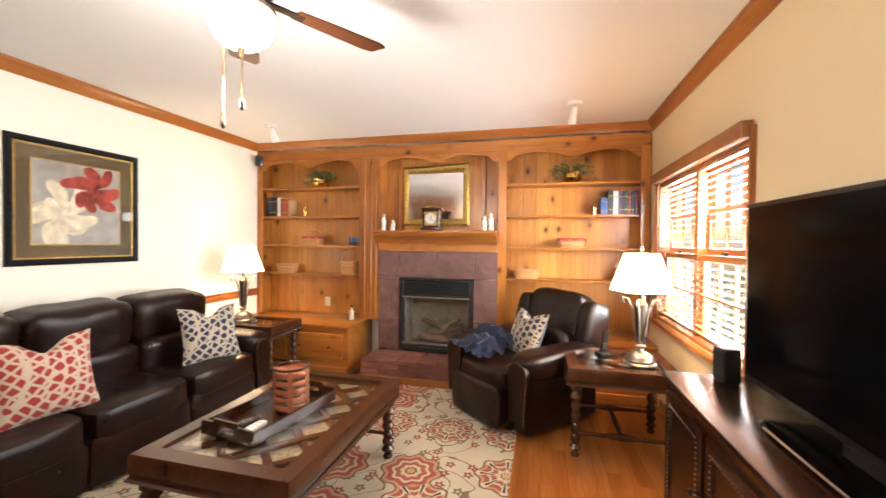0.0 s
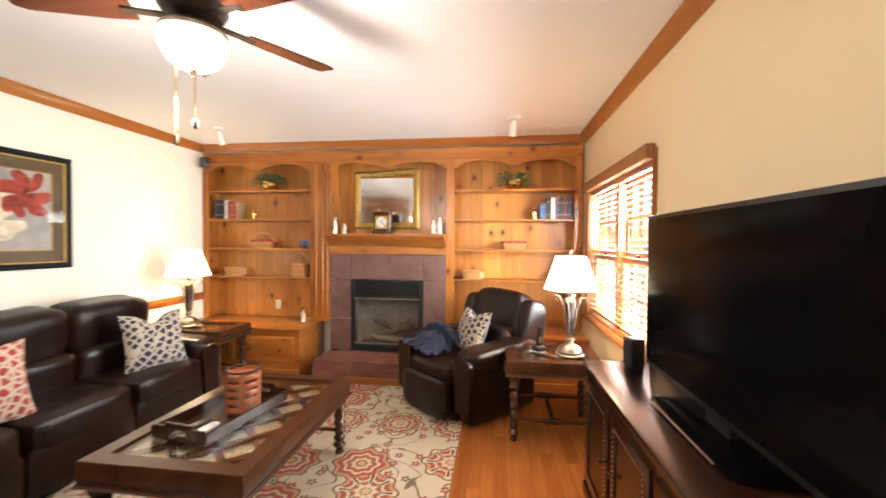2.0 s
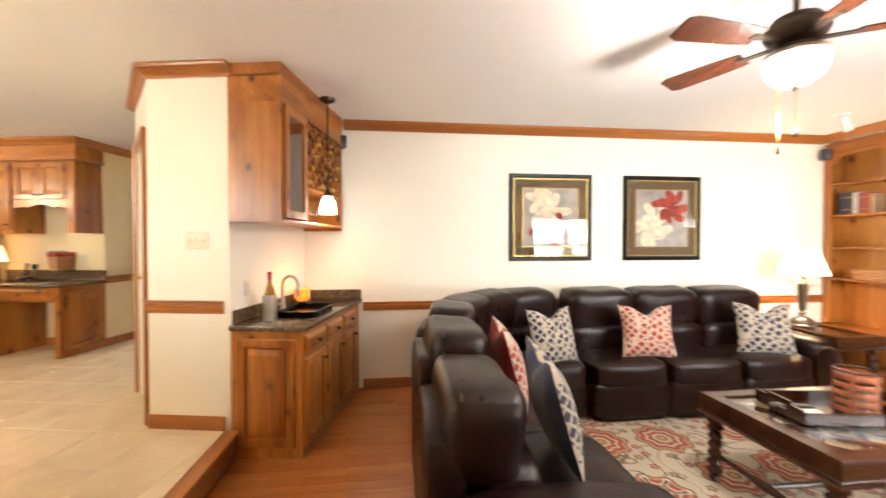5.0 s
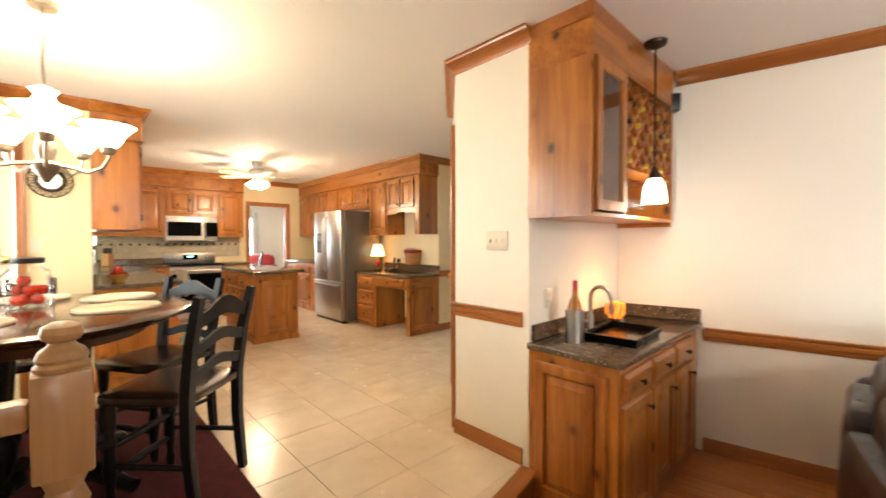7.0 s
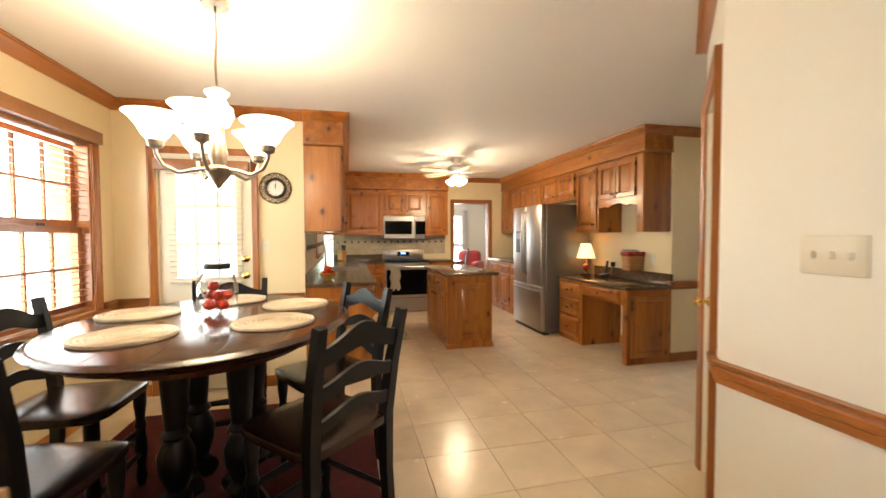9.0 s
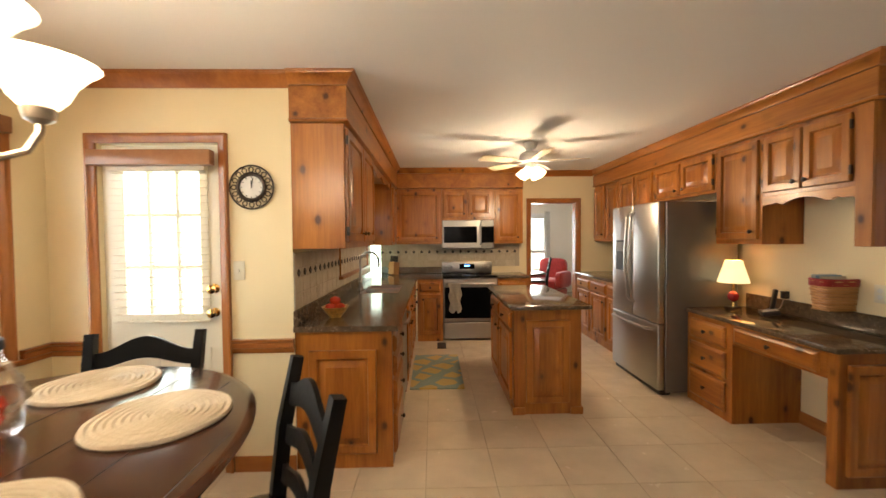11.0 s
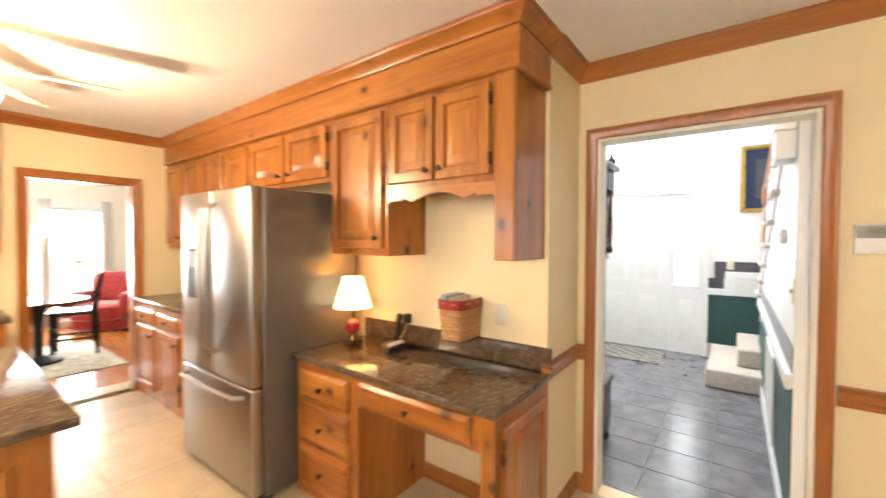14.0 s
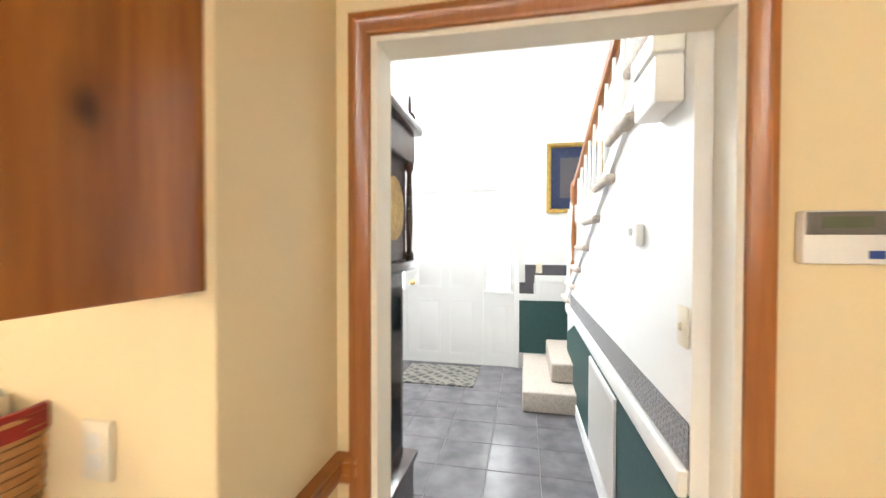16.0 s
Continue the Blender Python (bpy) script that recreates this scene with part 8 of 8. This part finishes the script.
dm = single("door_mat", box((-4.60, -1.98, Z2), (-3.95, -1.15, Z2 + 0.012), 0.003), print_m("black_floral_mat", (0.010, 0.010, 0.011), (0.20, 0.18, 0.15), 11), None, "black and cream floral mat at the front door", "mat")
hp = thing("framed_print", wallm(-4.715, -0.40, 2.0, 90), "gold-framed print of a white bloom on dark ground", "picture")
part("frame", sweep(nb(), [(0, 0), (0.62, 0), (0.62, 0.8), (0, 0.8)], [(0, 0), (0, 0.025), (0.03, 0.03), (0.05, 0.015), (0.05, 0)], True, pose(0, 0, 0, 90)), gold, hp)
part("mat", box((0.05, -0.008, 0.05), (0.57, -0.004, 0.75)), navy, hp)
part("print_sheet", box((0.15, -0.012, 0.17), (0.47, -0.0085, 0.63)), border, hp)
gc = thing("grandfather_clock", pose(-1.56, -1.295, Z2, 0, 0, 180) @ Matrix.Scale(0.9, 4), "tall dark cherry grandfather clock with finials", "clock")
part("plinth", box((-0.25, -0.15, 0.10), (0.25, 0.13, 0.50), 0.006), dark_wood, gc)
part("plinth_cap", box((-0.27, -0.17, 0.501), (0.27, 0.15, 0.54), 0.012, 2), dark_wood, gc)
for x in (-0.22, 0.22):
    part("bun_foot", lathe(nb(), [(0.04, 0), (0.05, 0.03), (0.035, 0.07), (0.045, 0.10)], 14, Matrix.Translation((x, -0.1, 0))), dark_wood, gc)
part("trunk", box((-0.19, -0.11, 0.541), (0.19, 0.12, 1.50), 0.004), dark_wood, gc)
part("trunk_glass", box((-0.14, -0.114, 0.62), (0.14, -0.1105, 1.42)), gloss_black, gc)
part("hood_ledge", box((-0.27, -0.17, 1.501), (0.27, 0.14, 1.55), 0.012, 2), dark_wood, gc)
part("hood", box((-0.20, -0.12, 1.551), (0.20, 0.12, 2.05), 0.004), dark_wood, gc)
for x in (-0.23, 0.23):
    part("hood_column", lathe(nb(), [(0.025, 1.551), (0.025, 1.58), (0.015, 1.60), (0.02, 1.75), (0.014, 2.0), (0.025, 2.03), (0.025, 2.05)], 12, Matrix.Translation((x, -0.13, 0))), dark_wood, gc)
part("hood_frieze", box((-0.25, -0.155, 2.051), (0.25, 0.13, 2.20), 0.006), dark_wood, gc)
part("cornice", box((-0.29, -0.19, 2.201), (0.29, 0.15, 2.25), 0.014, 2), dark_wood, gc)
part("dial", lathe(nb(), [(0.15, 0), (0.15, 0.004), (0, 0.004)], 28, pose(0, -0.122, 1.80, 90)), gold, gc)
for x in (-0.24, 0.24):
    part("finial", lathe(nb(), [(0.02, 2.25), (0.035, 2.28), (0.03, 2.31), (0.01, 2.33), (0.006, 2.40), (0.0, 2.41)], 12, Matrix.Translation((x, -0.13, 0))), dark_wood, gc)
th = thing("thermostat", wallm(-1.72, HY - 0.001, 1.645, 0), "white thermostat on the stair wall", "thermostat")
part("case", box((0, -0.03, 0), (0.12, 0, 0.085), 0.006, 2), white, th)
part("screen", box((0.02, -0.0325, 0.04), (0.07, -0.0305, 0.07)), steel_side, th)
dc = thing("door_chime", wallm(-1.44, HY - 0.001, 2.06, 0), "white door chime box high on the stair wall", "door chime")
part("case", box((0, -0.08, 0), (0.22, 0, 0.14), 0.008, 2), white, dc)
part("cover", box((-0.01, -0.09, 0.141), (0.23, 0, 0.21), 0.01, 2), white, dc)
plate(wallm(-1.21, HY - 0.001, 1.42, 0), 1)

# ---- room beyond the kitchen ----
tagged(part("floor_far_room", box((-2.2, -9.5, -0.1), (2.6, -5.24, Z2 - 0.002)), oak), kind="structure")
tagged(part("ceiling_far_room", box((-2.2, -9.5, CEIL), (2.6, -5.242, CEIL + 0.1)), ceil_m), kind="structure")
wall("wall_far_south", cream, "x", -9.5, -9.36, -2.2, 2.6, 0, CEIL, [(0.35, 1.35, 0.75, 2.2), (-0.75, 0.0, 0.3, 2.2)])
wall("wall_far_west", cream, "y", -2.2, -2.06, -9.36, -5.24, 0, CEIL)
wall("wall_far_east", cream, "y", 2.46, 2.6, -9.36, -5.24, 0, CEIL)
window(wallm(1.35, -9.36, 0.75, 180), 1.0, 1.45, 1, "window_4", white, (2, 2))
window(wallm(0.0, -9.36, 0.3, 180), 0.75, 1.9, 1, "window_5", white, (2, 2))
sheer = plain("white_sheer_curtain", (0.72, 0.70, 0.66), 0.9, vary=0.03)
for x0 in (-0.80, -0.02, 0.28, 1.25):
    bm = nb()
    pts = [(x0 + 0.14 * k / 20, -9.30 + 0.025 * math.sin(k * 1.7)) for k in range(21)]
    sweep(bm, pts, [(0, 0.25), (0.008, 0.25), (0.008, 2.3), (0, 2.3)])
    single("curtain", bm, sheer, None, "white curtain panel beside the far window", "curtain", "far room curtains")
ft = thing("far_table", Matrix.Translation((0.45, -7.0, Z2)), "dark round table in the room beyond", "table")
part("tabletop", lathe(nb(), [(0.45, 0.71), (0.46, 0.73), (0.45, 0.75), (0, 0.75)], 36), table_wood, ft)
part("pedestal", lathe(nb(), [(0.22, 0), (0.2, 0.04), (0.05, 0.1), (0.04, 0.4), (0.07, 0.6), (0.1, 0.71)], 16), chair_black, ft)
copy_thing(ch, pose(-0.12, -7.2, Z2, 0, 0, 75))["label"] = "black ladder-back chair at the far table"
rs = thing("red_armchair", pose(-0.62, -8.8, Z2, 0, 0, 140), "red upholstered armchair in the room beyond", "armchair")
for nm, c_, h_ in (("seat", (0, -0.1, 0.3), (0.36, 0.34, 0.14)), ("backrest", (0, 0.28, 0.62), (0.36, 0.1, 0.3)), ("arm", (-0.4, -0.05, 0.42), (0.09, 0.36, 0.2)), ("arm", (0.4, -0.05, 0.42), (0.09, 0.36, 0.2)), ("base", (0, 0, 0.1), (0.4, 0.36, 0.1))):
    part(nm, pillow(nb(), c_, h_, 0.4, 8), redfab, rs)
fl = thing("far_lamp", pose(0.75, -8.9, Z2), "brass lamp with lit shade by the far window", "lamp")
part("stem", lathe(nb(), [(0.14, 0), (0.13, 0.02), (0.015, 0.04), (0.012, 1.0)], 14), brass, fl)
part("shade", lathe(nb(), [(0.2, 1.0), (0.09, 1.18), (0.085, 1.18), (0.195, 1.0)], 20), shade_m, fl)
single("far_rug", box((-0.2, -7.9, Z2), (1.2, -6.2, Z2 + 0.01), 0.003), plain("pale_rug", (0.5, 0.46, 0.38), 0.95, vary=0.3, scale=12), None, "pale rug in the room beyond", "rug")

# ---- outdoors ----
lawn = plain("lawn_grass", (0.06, 0.11, 0.035), 0.95, vary=0.5, scale=2.0, bumpy=0.6, bscale=60)
single("ground", box((-60, -60, -0.45), (60, 60, -0.12)), lawn, None, "green lawn round the house", "lawn", kind="structure")


def glow_backdrop_m(name, power):
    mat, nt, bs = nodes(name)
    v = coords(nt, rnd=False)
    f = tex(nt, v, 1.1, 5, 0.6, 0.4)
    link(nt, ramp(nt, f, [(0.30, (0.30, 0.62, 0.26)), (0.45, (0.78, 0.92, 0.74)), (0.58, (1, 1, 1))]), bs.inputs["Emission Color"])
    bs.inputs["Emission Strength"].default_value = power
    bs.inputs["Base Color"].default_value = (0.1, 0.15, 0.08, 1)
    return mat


# added glowing panels: overexposed daylight and greenery put in as emission
bright = glow_backdrop_m("glowing_garden_backdrop", 4.5)
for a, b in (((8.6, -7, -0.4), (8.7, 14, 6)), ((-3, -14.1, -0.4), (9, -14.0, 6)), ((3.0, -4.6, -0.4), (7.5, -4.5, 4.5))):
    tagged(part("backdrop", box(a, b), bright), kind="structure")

# ---- floor pieces ----
tile_m = plain("cream_stone_floor_tile", (0.66, 0.54, 0.38), 0.24, vary=0.10, scale=3.5, bumpy=0.08, bscale=25)
fk, fh, ff = (bpy.data.objects[n] for n in ("floor_kitchen", "floor_hall", "floor_family"))
fk.data.materials[0] = plain("floor_grout", (0.46, 0.37, 0.26), 0.9)
fh.data.materials[0] = plain("hall_grout", (0.24, 0.23, 0.22), 0.9)
ff.data.materials[0] = plain("floor_gap", (0.06, 0.022, 0.009), 0.7)
S = 0.42
me = mesh_of(box((0.0015, 0.0015, -0.0055), (S - 0.0015, S - 0.0015, 0.0), 0.0015), "tile", tile_m, False)
EDGE = math.tan(radians(10.6))
for i in range(14):
    for j in range(-2, 17):
        x, y = -1.04 + i * S, 1.66 - (j + 1) * S
        # the step runs askew and cuts the last rows of tiles
        gap = [1.66 + max(0.0, u - 1.4) * EDGE - y for u in (x, x + S)]
        if y > 1.5 and x + S < 1.5:
            continue
        if max(gap) < 0.03:
            continue
        if min(gap) < S:
            e = 0.0015
            sq = [(0.0, 0.0), (S, 0.0), (S, min(S, max(0.0, gap[1]))), (0.0, min(S, max(0.0, gap[0])))]
            sq = [(min(max(p, e), S - e), max(q - e, e) if q > 0 else e) for p, q in sq]
            cut = part("tile", prism(nb(), [q for k, q in enumerate(sq) if abs(q[1] - sq[k - 1][1]) + abs(q[0] - sq[k - 1][0]) > 1e-4], -0.0055, 0.0), tile_m, fk, smooth=False)
            cut.matrix_basis = Matrix.Translation((x, y, FLOOR2))
            continue
        if x > 3.1 and y < -1.9:
            continue
        o = new("tile", me)
        o.parent = fk
        o.matrix_basis = Matrix.Translation((x, y, FLOOR2))
S = 0.34
me = mesh_of(box((0.002, 0.002, -0.0055), (S - 0.002, S - 0.002, 0.0), 0.0015), "tile", hall_tile, False)
for i in range(11):
    for j in range(8):
        o = new("tile", me)
        o.parent = fh
        o.matrix_basis = Matrix.Translation((-1.165 - (i + 1) * S, -0.2 - (j + 1) * S, FLOOR2))
PW = 0.083
lens = {}
random.seed(11)
n = 0
for i in range(55):
    y = 1.74
    first = random.uniform(0.4, 1.5)
    while y < 7.21:
        L = first if y < 1.75 else random.choice((1.1, 1.35, 1.6))
        L = round(min(L, 7.23 - y), 2)
        if L < 0.05:
            break
        if L not in lens:
            lens[L] = mesh_of(box((0.0006, 0.0006, -0.0055), (PW - 0.0006, L - 0.0006, 0.0), 0.001), "plank", oak, False)
        o = new("plank", lens[L])
        o.parent = ff
        o.matrix_basis = Matrix.Translation((0.205 + i * PW, y, 0))
        y += L
        n += 1
